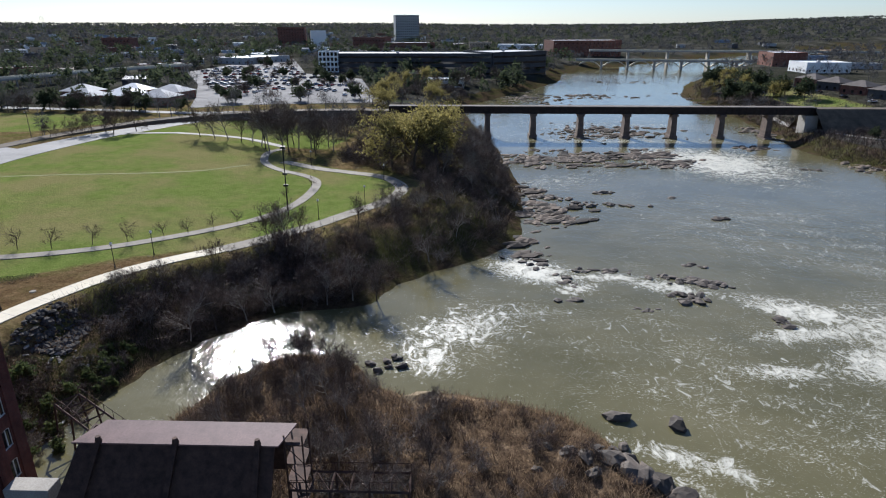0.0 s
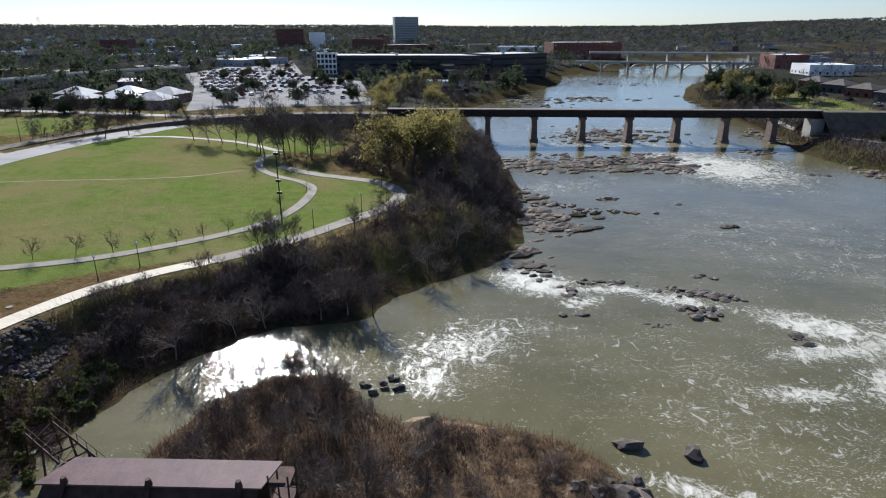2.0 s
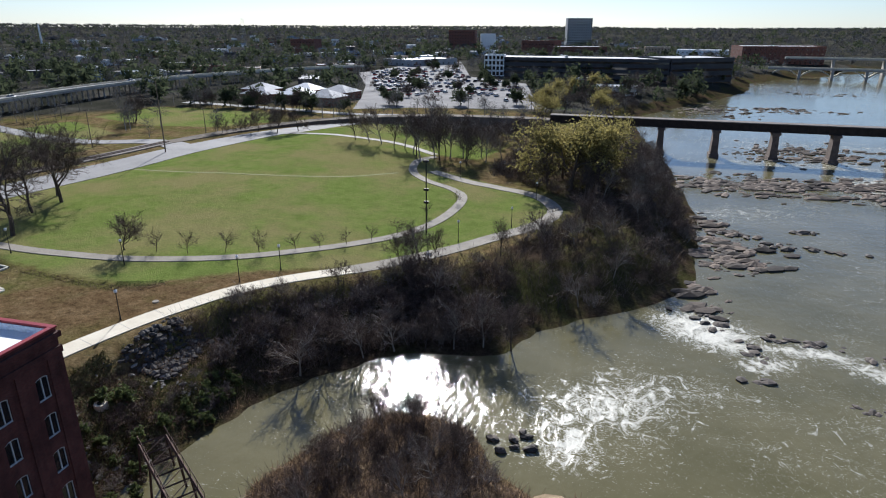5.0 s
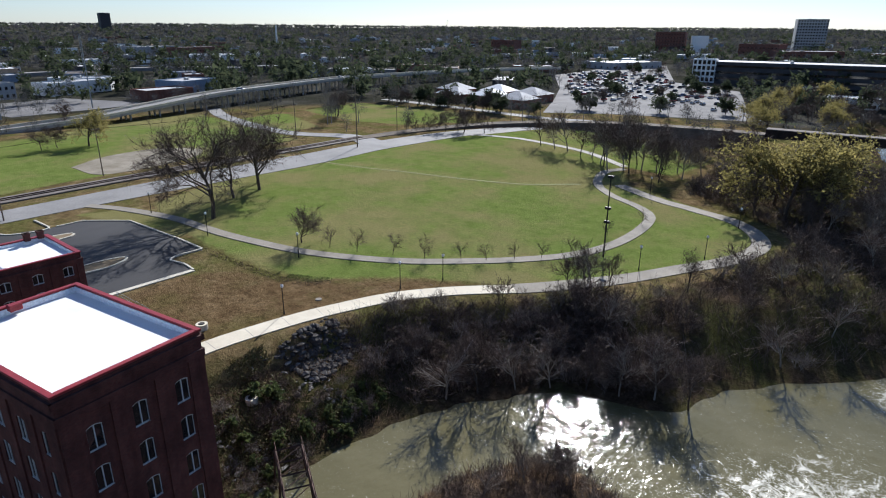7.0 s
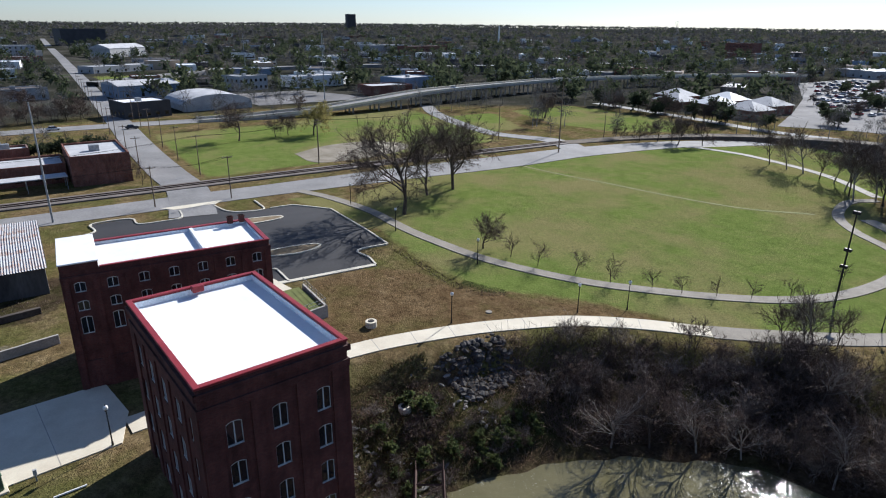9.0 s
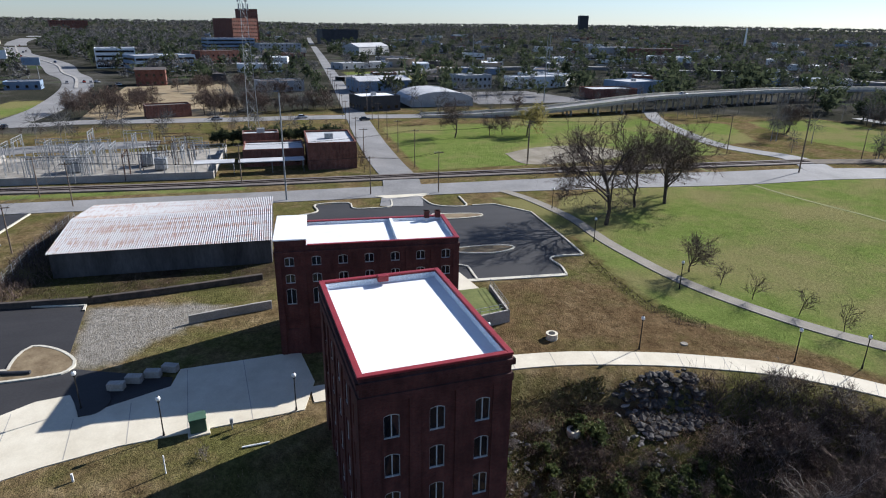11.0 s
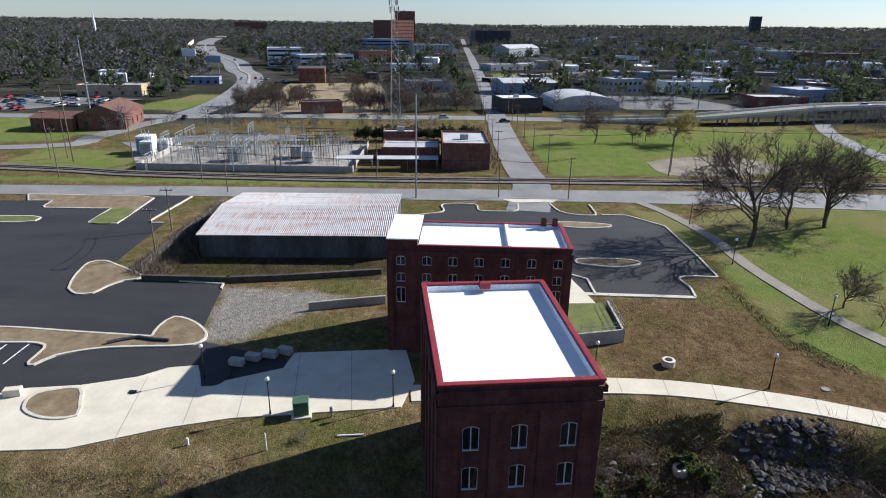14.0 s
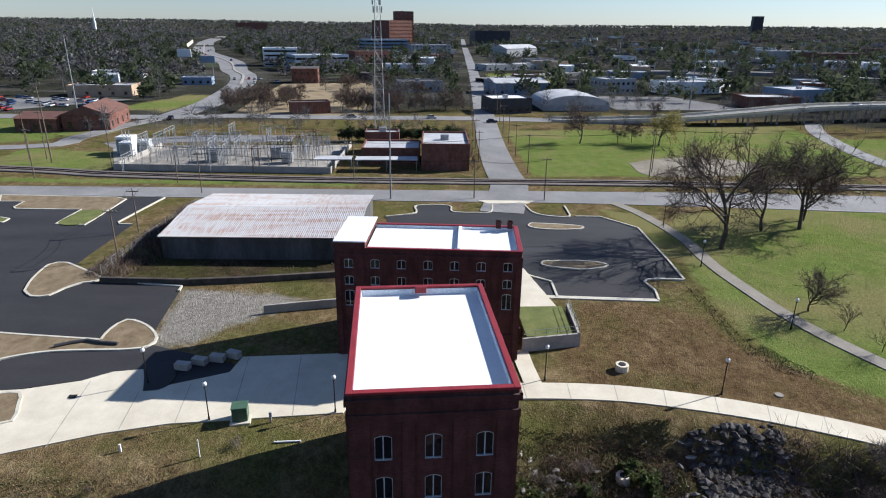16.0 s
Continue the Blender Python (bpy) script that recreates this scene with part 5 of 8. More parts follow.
OAKS = [tree_kind(s, 1.0, 5, 0.2, 4, (6, 5, 4, 4), 0.47, 16, 0.015, M_TWIG) for s in (1, 2, 3)]
TALLS = [tree_kind(s, 1.0, 9, 0.27, 3, (9, 5, 4), 0.38, 11, 0.03, M_TWIG, bark=M_BARK_PALE if s > 11 else None) for s in (11, 12, 13)]
BIGS = [tree_kind(s, 1.0, 5.5, 0.22, 4, (8, 5, 4, 3), 0.46, 22, 0.009, M_TWIG) for s in (109, 122, 123)]
YOUNGS = [tree_kind(s, 1.0, 1.9, 0.045, 2, (11, 5), 0.5, 8, 0.006, M_TWIG) for s in (21, 22, 23)]
LEAFIES = [tree_kind(s, 1.0, 5, 0.2, 3, (8, 6, 5), 0.55, 10, 0.03, M_LEAF_OLIVE, 0.18) for s in (31, 32)]
EVERGREENS = [tree_kind(s, 1.0, 6, 0.25, 2, (16, 6), 0.6, 12, 0.03, M_LEAF_PINE, 0.6) for s in (41, 42)]
GREENS_BUSH = [tree_kind(s, 1.0, 1.2, 0.06, 2, (7, 5), 0.7, 7, 0.03, M_LEAF_GREEN, 0.22) for s in (51, 52)]


def shrub_kind(seed, stems, twigs, tw, crown, lean=0.55, bark=None):
    w = Wood(seed)
    for i in range(stems):
        a = w.r.uniform(0, 6.2832)
        d = Vector((math.cos(a) * lean * w.r.random(), math.sin(a) * lean * w.r.random(), 1)).normalized()
        w.grow(Vector((math.cos(a) * 0.3, math.sin(a) * 0.3, -0.2)), d, w.r.uniform(1.2, 2.0), 0.03, 0, 2, (4, 3), 0.5, twigs, tw)
    top = max(v.z for v in w.tv)
    w.v = [v / top for v in w.v]
    w.tv = [v / top for v in w.tv]
    return w.data("shrub", bark or M_BARK, crown)


SHRUBS = [shrub_kind(s, 9, 8, 0.018, M_TWIG if s % 3 else M_TWIG_GREY, bark=None if s % 3 else M_BARK_PALE) for s in range(61, 67)]

# Big bare trees by the road, and the younger ones along the path.
BARE = "large bare winter tree with spreading branches on the grass"
plant(BIGS[0], -106, 96.5, 24.5, 0, BARE, group="bare trees by the road")
plant(BIGS[1], -115.5, 109, 18, 80, BARE, group="bare trees by the road")
plant(BIGS[2], -116.5, 117, 20, 200, BARE, group="bare trees by the road")
plant(BIGS[1], -122, 121, 16, 290, BARE, group="bare trees by the road")
plant(YOUNGS[0], -128.3, 103.4, 6, 10, "small bare tree leaning over the grass")
ROUND = tree_kind(24, 1.0, 2.4, 0.1, 3, (12, 6, 4), 0.42, 12, 0.007, M_TWIG)
plant(ROUND, -82.6, 97.7, 8.2, 40, "rounded bare young tree beside the path", group="young trees along the path")
for i, (x, y, h) in enumerate(((-77.2, 99.1, 5.2), (-71.9, 100.4, 5.2), (-66.3, 103.3, 4.7), (-60.8, 105.3, 5.6), (-55.9, 109, 4.2), (-52.4, 111.5, 3.9), (-48.8, 115, 3.9), (-45.4, 118.8, 3.8), (-42, 124, 3.8), (-37.5, 150, 4), (-40.5, 138, 4))):
    plant(YOUNGS[i % 3], x, y, h, i * 67, "slender bare young tree beside the path", group="young trees along the path")
for i, (x, y, h) in enumerate(((-89.7, 210.6, 13), (-84, 209, 14), (-79.3, 208.5, 15), (-74, 206, 12.5), (-70, 205, 13), (-65, 199, 15), (-62.5, 195, 17), (-60.1, 191.6, 17.7), (-57, 196, 16), (-54.5, 193, 17), (-52.4, 197.2, 17), (-49, 200, 15.5), (-47, 195, 14), (-44, 203, 16), (-41, 196, 13), (-56, 205, 15), (-50, 209, 14), (-38, 205, 14), (-45, 188, 12))):
    plant(TALLS[i % 3], x, y, h, i * 50, "tall slim bare tree in the grove by the green", group="grove trees")
for i, (x, y, h) in enumerate(((-128.8, 212.6, 9), (-121.5, 213.4, 10.5), (-133, 209, 8), (-126, 217, 9.5), (-116, 219, 8.5), (-139, 206, 7))):
    plant(OAKS[i % 3], x, y, h, i * 70, "small bare tree by the side street", group="roadside trees")
for i, (x, y, h) in enumerate(((-205.7, 97.9, 15), (-187.2, 218.2, 12.5), (-207, 111, 9), (-208, 116, 8), (-250, 140, 10), (-190, 222, 11))):
    plant(OAKS[i % 3], x, y, h, i * 55 + 20, "dark spreading bare tree on the open grass", group="trees on the grass")
plant(LEAFIES[0], -203, 123, 12.5, 30, "half-bare tree with yellow-green leaves on the grass")
plant(LEAFIES[0], -13.5, 172, 19.5, 0, "broad tree with olive-yellow leaves by the river")
plant(LEAFIES[1], -6.5, 170, 19.5, 120, "broad tree with olive-green leaves by the river")
plant(LEAFIES[1], -10, 180, 19, 60, "broad tree with olive-yellow leaves by the river")
plant(LEAFIES[1], -20, 176, 17.5, 250, "broad tree with olive-yellow leaves by the river")
plant(LEAFIES[0], -17, 184, 18, 310, "broad tree with olive-yellow leaves by the river")
plant(TALLS[1], 3, 178, 15, 20, "pale bare tree with thin branches by the river")
plant(TALLS[1], 1, 168, 14, 200, "pale bare tree with thin branches by the river")

# Brush and bare trees on the river bank.
rng = random.Random(9)
WOODBANK = [(-37, 97), (-30, 112), (-22, 124), (-12, 140), (-9, 156), (-20, 170), (-36, 180), (-36, 215), (-10, 235), (6, 250), (11, 248), (14, 175), (13, 150), (10, 128), (2, 118), (-6, 110), (-14, 102), (-18, 95), (-29, 93)]
BANKSTRIP = [(-57.5, 78), (-53, 88), (-46, 96), (-38, 102), (-31, 112), (-16, 98), (-18, 94.5), (-29, 92), (-37, 84.5), (-42, 76), (-49, 76)]


def scatter(poly, n, r):
    p = np.array(poly)
    lo, hi = p.min(0), p.max(0)
    out = []
    while len(out) < n:
        q = np.array([(r.uniform(lo[0], hi[0]), r.uniform(lo[1], hi[1])) for i in range(200)])
        ins = signed(q[:, 0], q[:, 1], poly) > 0
        out += [tuple(v) for v in q[ins]]
    return out[:n]


for i, (x, y) in enumerate(scatter(BANKSTRIP, 115, rng)):
    if x < -49.5 and y < 86:
        continue
    plant(SHRUBS[i % 6], x, y, rng.uniform(2.2, 4.6), rng.uniform(0, 360), "tangled bare brown shrub on the river bank", "shrub", "bank shrubs", "shrub")
for i, (x, y) in enumerate(scatter(WOODBANK, 175, rng)):
    if math.hypot(x + 8, y - 164) < 9:
        continue
    plant(SHRUBS[i % 6], x, y, rng.uniform(2.6, 6.0), rng.uniform(0, 360), "tangled bare brown shrub on the river bank", "shrub", "bank shrubs", "shrub")
for i, (x, y) in enumerate(scatter(WOODBANK, 42, rng)):
    plant(TALLS[i % 3], x, y, rng.uniform(7, 12), rng.uniform(0, 360), "bare riverbank tree among brush", group="riverbank trees")
for i, (x, y) in enumerate(((-36, 109), (-34.5, 112), (-33, 111), (-31.5, 114.5), (-35, 114))):
    plant(TALLS[i % 3], x, y, 7 + i % 3, i * 40, "dark bare tree clump at the path's edge", group="riverbank trees")
for i, (x, y) in enumerate(((-37, 83.5), (-33.5, 87), (-30, 90), (-26, 92), (-22, 93), (-18, 94.5), (-14, 95), (-39.5, 80))):
    plant(TALLS[i % 3], x, y, rng.uniform(7, 11), i * 73, "bare tree leaning over the water", group="riverbank trees")
for i in range(26):
    x, y = rng.uniform(-50, -43.5), rng.uniform(55, 76)
    plant(GREENS_BUSH[i % 2] if i % 5 == 0 else SHRUBS[i % 6], x, y, rng.uniform(0.8, 2.0), rng.uniform(0, 360), "low green and brown bush on the stony bank", "shrub", "low bank bushes", "bush")
for x, y, s in ((-46.5, 69.5, 1.9), (-45.5, 71.2, 1.7), (-48, 68, 1.5), (-44.6, 67.5, 1.6), (-47.6, 71.5, 1.6), (-46.2, 67.3, 1.3)):
    plant(GREENS_BUSH[0], x, y, s, x * 30, "bright green evergreen bush at the water's edge", "shrub", "green bushes", "bush")
# Bare saplings and shrubs on the islet.
for i, (x, y) in enumerate(scatter([(-31, 62), (-28, 70), (-22, 76), (-14, 73), (-10, 67), (-4, 63), (2, 58), (0, 48), (-10, 45), (-28, 50)], 90, rng)):
    plant(SHRUBS[i % 6] if i % 2 else TALLS[i % 3], x, y, rng.uniform(2.0, 3.6) if i % 2 else rng.uniform(3.5, 6.5), rng.uniform(0, 360), "thin bare sapling on the brushy islet", group="islet saplings", name="sapling")


for i, (x, y) in enumerate(scatter([(-4, 64), (6, 63), (13, 60), (15, 54), (10, 44), (-6, 42), (-12, 52)], 60, rng)):
    plant(SHRUBS[i % 6], x, y, rng.uniform(0.9, 2.4), rng.uniform(0, 360), "tangled bare shrub on the brushy islet", "shrub", "islet shrubs", "shrub")


def tufts(name, poly, n, lo, hi, w, material, label, category, seed, lean=0.5):
    """Dry stalks and brush too many to count, as slivers."""
    r = np.random.RandomState(seed)
    p = np.array(scatter(poly, n, random.Random(seed)))
    z = height(p[:, 0], p[:, 1])
    keep = (z > 0.05) & (wave(p[:, 0], p[:, 1], seed + 40, 7) + r.normal(0, 0.35, len(p)) > -0.25)
    p, z = p[keep], z[keep]
    k = len(p)
    d = np.stack([r.normal(0, lean, k), r.normal(0, lean, k), np.ones(k)], 1) * r.uniform(lo, hi, k)[:, None]
    a = r.uniform(0, 6.28, k)
    s = np.stack([np.cos(a), np.sin(a), np.zeros(k)], 1) * w
    b0 = np.stack([p[:, 0], p[:, 1], z - 0.05], 1)
    v = np.stack([b0 - s, b0 + s, b0 + d + s * 0.3, b0 + d - s * 0.3], 1).reshape(-1, 3)
    return tagged(mesh_object(name, v, [(4 * i, 4 * i + 1, 4 * i + 2, 4 * i + 3) for i in range(k)], material), label, category, kind="stuff")


tufts("islet_scrub", [(-34, 60), (-30, 70), (-25, 76), (-15, 74.5), (-11, 68), (-6, 64), (-6, 45), (-30, 45)], 12000, 0.4, 1.5, 0.03, M_TWIG, "dark brown scrub on the islet", "brush", 8, 0.7)
tufts("islet_brush", ISLAND, 40000, 0.2, 1.1, 0.035, M_BRUSH, "dry tan brush and reeds covering the islet", "brush", 1)
tufts("bank_undergrowth", BANKSTRIP, 14000, 0.4, 2.0, 0.03, M_TWIG, "dark tangled undergrowth on the river bank", "brush", 2, 0.8)
tufts("wood_undergrowth", WOODBANK, 24000, 0.5, 2.4, 0.035, M_TWIG, "dark tangled undergrowth under the bank trees", "brush", 3, 0.8)
tufts("stony_bank_growth", [(-60, 52), (-58.5, 72), (-54, 84), (-42, 76), (-44, 55), (-48, 50)], 13000, 0.15, 0.7, 0.03, M_BRUSH, "dry weeds on the stony bank", "brush", 4, 0.8)
tufts("mill_bank_growth", [(-55, -30), (-55, 10), (-55, 38), (-44, 38), (-41, -30)], 9000, 0.06, 0.28, 0.03, M_BRUSH, "dry grass on the bank below the apron", "brush", 5, 0.6)
tufts("fence_weeds", [(-93, 83.8), (-81.5, 83.3), (-72, 83.4), (-68, 85), (-66.3, 88), (-67, 89), (-69, 86.5), (-73, 85), (-81.5, 84.9), (-93, 85.4)], 1700, 0.05, 0.36, 0.03, M_TWIG, "dark weeds along an old fence line", "weeds", 6, 0.5)
tufts("fence_grass", [(-73, 85), (-68.5, 86.5), (-66.5, 89), (-68, 89.6), (-70, 88), (-74, 86.6)], 1500, 0.05, 0.24, 0.04, M_LEAF_GREEN, "green weeds along an old fence line", "weeds", 7, 0.5)
for i in range(22):
    x, y = rng.uniform(-55, -44.5), rng.uniform(51, 60)
    plant(GREENS_BUSH[i % 2] if i % 4 == 0 else SHRUBS[i % 6], x, y, rng.uniform(0.8, 1.7), rng.uniform(0, 360), "low green and brown bush on the stony bank", "shrub", "low bank bushes", "bush")
for i, (x, y) in enumerate(scatter([(-57, 54), (-58, 68), (-54, 82), (-45, 76), (-45.5, 55)], 66, rng)):
    if x < -50.5 and y > 67.5:
        continue
    plant((SHRUBS + GREENS_BUSH)[i % 8], x, y, rng.uniform(0.9, 2.4), rng.uniform(0, 360), "scrubby brown bush on the stony bank", "shrub", "scrub bushes", "bush")
for i, (x, y) in enumerate(scatter([(-54, -20), (-54, 30), (-44, 32), (-43, -20)], 14, rng)):
    plant((SHRUBS + GREENS_BUSH)[i % 8], x, y, rng.uniform(0.6, 1.6), rng.uniform(0, 360), "scrubby brown bush below the apron", "shrub", "scrub bushes", "bush")

# Dead weeds in the yard, put there partly to darken its shaded ground.
tufts("yard_scrub", [(-94.6, 1), (-94.2, 32), (-99, 37), (-106, 35), (-105.5, 1)], 3500, 0.1, 0.4, 0.03, M_TWIG, "dark dead weeds below the warehouse wall", "weeds", 31, 0.7)
tufts("far_bank_scrub", [(128, 205), (128, 240), (136, 292), (142, 360), (160, 400), (165, 330), (160, 280), (170, 210), (160, 170), (144, 180)], 11000, 0.6, 2.8, 0.09, M_TWIG, "dark scrub on the far river bank", "brush", 32, 0.6)
tufts("stony_bank_weeds", [(-61, 50), (-60, 69), (-52, 69), (-45, 74), (-44, 55), (-48, 48)], 20000, 0.15, 0.6, 0.05, M_WEED, "green and brown weeds on the stony bank", "weeds", 33, 0.8)
tufts("mill_bank_weeds", [(-53, -30), (-54, 10), (-54, 38), (-44, 38), (-41, -30)], 14000, 0.06, 0.25, 0.05, M_WEED, "low green weeds on the bank below the apron", "weeds", 34, 0.8)

# ---- lamps, poles and small things near the mills ----
m, nt, b = shader("lamp_globe", 0.3)
b.inputs["Base Color"].default_value = (0.8, 0.8, 0.78, 1)
M_GLOBE = m


def make_lamp():
    ob = empty("street_lamp", pose(-61.3, 22.8, at(-61.3, 22.8)), "slim dark post lamp with a white globe", "lamp", "path lamps")
    bm = bmesh.new()
    rod(bm, (0, 0, -0.1), (0, 0, 0.5), 0.13, 0.09, 10), rod(bm, (0, 0, 0.5), (0, 0, 3.9), 0.065, 0.05, 8), rod(bm, (0, 0, 3.85), (0, 0, 3.98), 0.12, 0.14, 10)
    part("post", bm, M_DARKSTEEL, ob)
    bm = bmesh.new()
    bmesh.ops.create_uvsphere(bm, u_segments=12, v_segments=8, radius=0.23, matrix=Matrix.Translation((0, 0, 4.2)) @ Matrix.Diagonal((1, 1, 1.15, 1)))
    part("globe", bm, M_GLOBE, ob, "white glass globe")
    rod_bm = bmesh.new()
    rod(rod_bm, (0, 0, 4.42), (0, 0, 4.55), 0.1, 0.02, 8)
    part("finial", rod_bm, M_DARKSTEEL, ob)
    return ob


lamp = make_lamp()
for x, y in ((-62.1, 35.2), (-67.2, 57.8), (-64.0, 76.5), (-77.7, 92.3), (-67.8, 14.4), (-98, 89.4), (-56.8, 93.2), (-53.5, 99.9), (-22, 136.5), (-20.4, 159.5), (-43.1, 174.5), (-119, 91.5), (-30, 124.5)):
    copy_thing(lamp, pose(x, y, at(x, y)))


def utility_pole(x, y, h, arms=1, r=0.16, lean=0.0, material=None, light=False):
    ob = empty("utility_pole", pose(x, y, at(x, y), 0, lean, 0), "tall weathered utility pole beside the road", "utility pole", "utility poles")
    part("pole", rod(bmesh.new(), (0, 0, -0.3), (0, 0, h), r, r * 0.6, 8), material or M_WOODPOLE, ob)
    for k in range(arms):
        z = h - 0.5 - 1.0 * k
        part("crossarm", boxes((-0.06, -1.1, z - 0.07, 0.06, 1.1, z + 0.07)), M_WOODPOLE, ob)
        bm = bmesh.new()
        for yy2 in (-0.95, -0.4, 0.4, 0.95):
            rod(bm, (0, yy2, z + 0.07), (0, yy2, z + 0.3), 0.05, 0.03, 6)
        part("insulator_row", bm, M_GREY, ob)
    if light:
        bm = bmesh.new()
        rod(bm, (0, 0, h - 0.6), (1.6, 0, h - 0.2), 0.04, 0.04, 6)
        box(bm, 1.4, -0.12, h - 0.3, 2.1, 0.12, h - 0.15)
        part("lamp_arm", bm, M_GALV, ob)
    return ob


POLES = [(-134.1, 170.9, 20.8), (-164.5, 106.3, 10.5), (-160.8, 170.3, 11.8), (-138.8, 38.8, 22.4), (-116.5, -5.8, 8.1), (-102.5, -3.4, 8.5), (-153.7, -11.6, 8.7), (-144, -3.1, 9.2), (-154.9, 29.6, 9.6), (-137.3, 72.2, 9.5), (-159.5, 103.8, 12.1), (-163.9, 73.4, 10.1), (-139, 57, 8.7), (-157.8, -46.5, 12), (-170.8, -34.2, 12.6), (-176, -52, 20), (-180, -60, 13), (-181, -56, 13), (-145, 205, 9)]
for i, (x, y, h) in enumerate(POLES):
    utility_pole(x, y, h, 0 if h > 19 else 1, 0.2 if h > 19 else 0.14, 1.0 if h == 20 else 0, M_GALV if i == 3 else None)
for i, (x, y, h) in enumerate(((-266, -89, 30), (-412, 176, 30), (-297, 174, 32), (-425, 238, 30))):
    utility_pole(x, y, h, 1, 0.3, 0, M_GALV)
for x in range(-176, -420, -22):
    yc = float(np.interp(-x, [128, 172, 218, 317, 504], [61.5, 67.2, 70, 78.3, 93]))
    utility_pole(x, yc - 5.5, 9, 1, 0.13)
    utility_pole(x - 9, yc + 6.2, 9.5, 1, 0.13)


def wire(a, b2, sag, r=0.03):
    a, b2 = Vector(a), Vector(b2)
    pts = [a.lerp(b2, i / 10) - Vector((0, 0, sag * 4 * (i / 10) * (1 - i / 10))) for i in range(11)]
    w = Wood(1)
    w.tube(pts, [r] * 11, 3)
    return tagged(mesh_object("power_line", w.v, w.f, M_DARKSTEEL), "thin black overhead power line between poles", "cable")


for a, b2 in (((-157.8, -46.5), (-153.7, -11.6)), ((-153.7, -11.6), (-154.9, 29.6)), ((-154.9, 29.6), (-163.9, 73.4)), ((-163.9, 73.4), (-159.5, 103.8)), ((-159.5, 103.8), (-160.8, 170.3)), ((-144, -3.1), (-139, 57)), ((-139, 57), (-137.3, 72.2)), ((-116.5, -5.8), (-102.5, -3.4)), ((-116.5, -5.8), (-144, -3.1))):
    ha = [h for x, y, h in POLES if (x, y) == a][0]
    hb = [h for x, y, h in POLES if (x, y) == b2][0]
    for off in (-0.9, 0.9):
        wire((a[0], a[1] + off, at(*a) + ha - 0.25), (b2[0], b2[1] + off, at(*b2) + hb - 0.25), 0.8)

# Tall lighting pole by the path.
ob = empty("light_mast", pose(-37.0, 126.5, at(-37, 126.5)), "tall dark lighting mast beside the park path", "light mast")
part("pole", rod(bmesh.new(), (0, 0, -0.2), (0, 0, 14.8), 0.16, 0.1, 8), M_DARKSTEEL, ob)
for z in (14.5, 9.0, 6.5):
    part("floodlight", boxes((-0.5, -0.25, z - 0.2, 0.5, 0.25, z + 0.25), bevel=0.05), M_DARKSTEEL, ob)

ob = empty("transformer_box", pose(-61.4, 25.9, at(-61.4, 25.9), 0, 0, 8), "dark green transformer cabinet on a concrete pad", "transformer")
part("pad", boxes((-0.9, -1.0, -0.2, 1.0, 1.0, 0.15), bevel=0.03), M_CONCRETE, ob)
part("cabinet", boxes((-0.65, -0.75, 0.15, 0.65, 0.75, 1.6), bevel=0.05), M_GREEN_BOX, ob)
part("lid", boxes((-0.72, -0.8, 1.6, 0.72, 0.8, 1.7), bevel=0.03), M_GREEN_BOX, ob)
for y in (-0.36, 0.36):
    part("door", boxes((0.65, y - 0.33, 0.3, 0.68, y + 0.33, 1.5)), M_GREEN_BOX, ob)
ob = empty("meter_post", pose(-60.8, 29.0, at(-60.8, 29)), "short grey meter post in dry grass", "meter post")
part("post", boxes((-0.06, -0.06, -0.2, 0.06, 0.06, 1.0)), M_GALV, ob)
part("meter", boxes((-0.12, -0.15, 0.7, 0.12, 0.15, 1.2), bevel=0.02), M_GREY, ob)
for x, y, a in ((-70.6, 17.2, 12), (-71.6, 18.8, 16), (-72.2, 20.6, 14), (-72.9, 22.3, 24)):
    ob = tagged(part("concrete_block", boxes((-0.45, -0.85, -0.05, 0.45, 0.85, 0.8), bevel=0.06), M_CONCRETE_OLD), "heavy grey concrete block standing on asphalt", "concrete block", "concrete blocks")
    ob.matrix_world = pose(x, y, at(x, y) + 0.1, 0, 0, -a)
area("planting_bed", [(-66.4, 14.4), (-70.5, 13.3), (-71.5, 15.4), (-69.9, 16.7), (-68.0, 16.9), (-66.6, 16.0)], M_ASPHALT, 0.2, "small dark mulched bed cut into the apron", "planting bed", curved=0.5)
area("drain_grate", [(-65.9, 7.1), (-65.3, 7.1), (-65.3, 7.9), (-65.9, 7.9)], M_DARKSTEEL, 0.16, "dark iron drain grate in the concrete apron", "drain")
ob = tagged(part("concrete_block", boxes((-0.45, -0.85, -0.05, 0.45, 0.85, 0.8), bevel=0.06), M_CONCRETE), "pale concrete block standing on the apron", "concrete block", "concrete blocks")
ob.matrix_world = pose(-65.5, -4.6, at(-65.5, -4.6) + 0.12, 0, 0, 10)
bm = bmesh.new()
for (x0, y0), (x1, y1) in zip([(-75.5, 0.6), (-76.3, 2.2), (-76.8, 3.8), (-76.2, 5.8)], [(-76.3, 2.2), (-76.8, 3.8), (-76.2, 5.8), (-75.9, 7.8)]):
    rod(bm, (x0, y0, at(x0, y0) + 0.36), (x1, y1, at(x1, y1) + 0.36), 0.22, 0.22, 8)
tagged(part("silt_sock", bm, M_DARKBLD), "long black silt sock lying on dry turf", "silt sock")
ob = tagged(part("plastic_pipe", rod(bmesh.new(), (-57.7, 29.9, at(-57.7, 29.9) + 0.1), (-57.8, 32.4, at(-57.8, 32.4) + 0.1), 0.09, 0.09, 8), M_WHITE), "white plastic pipe lying on the grass", "pipe")
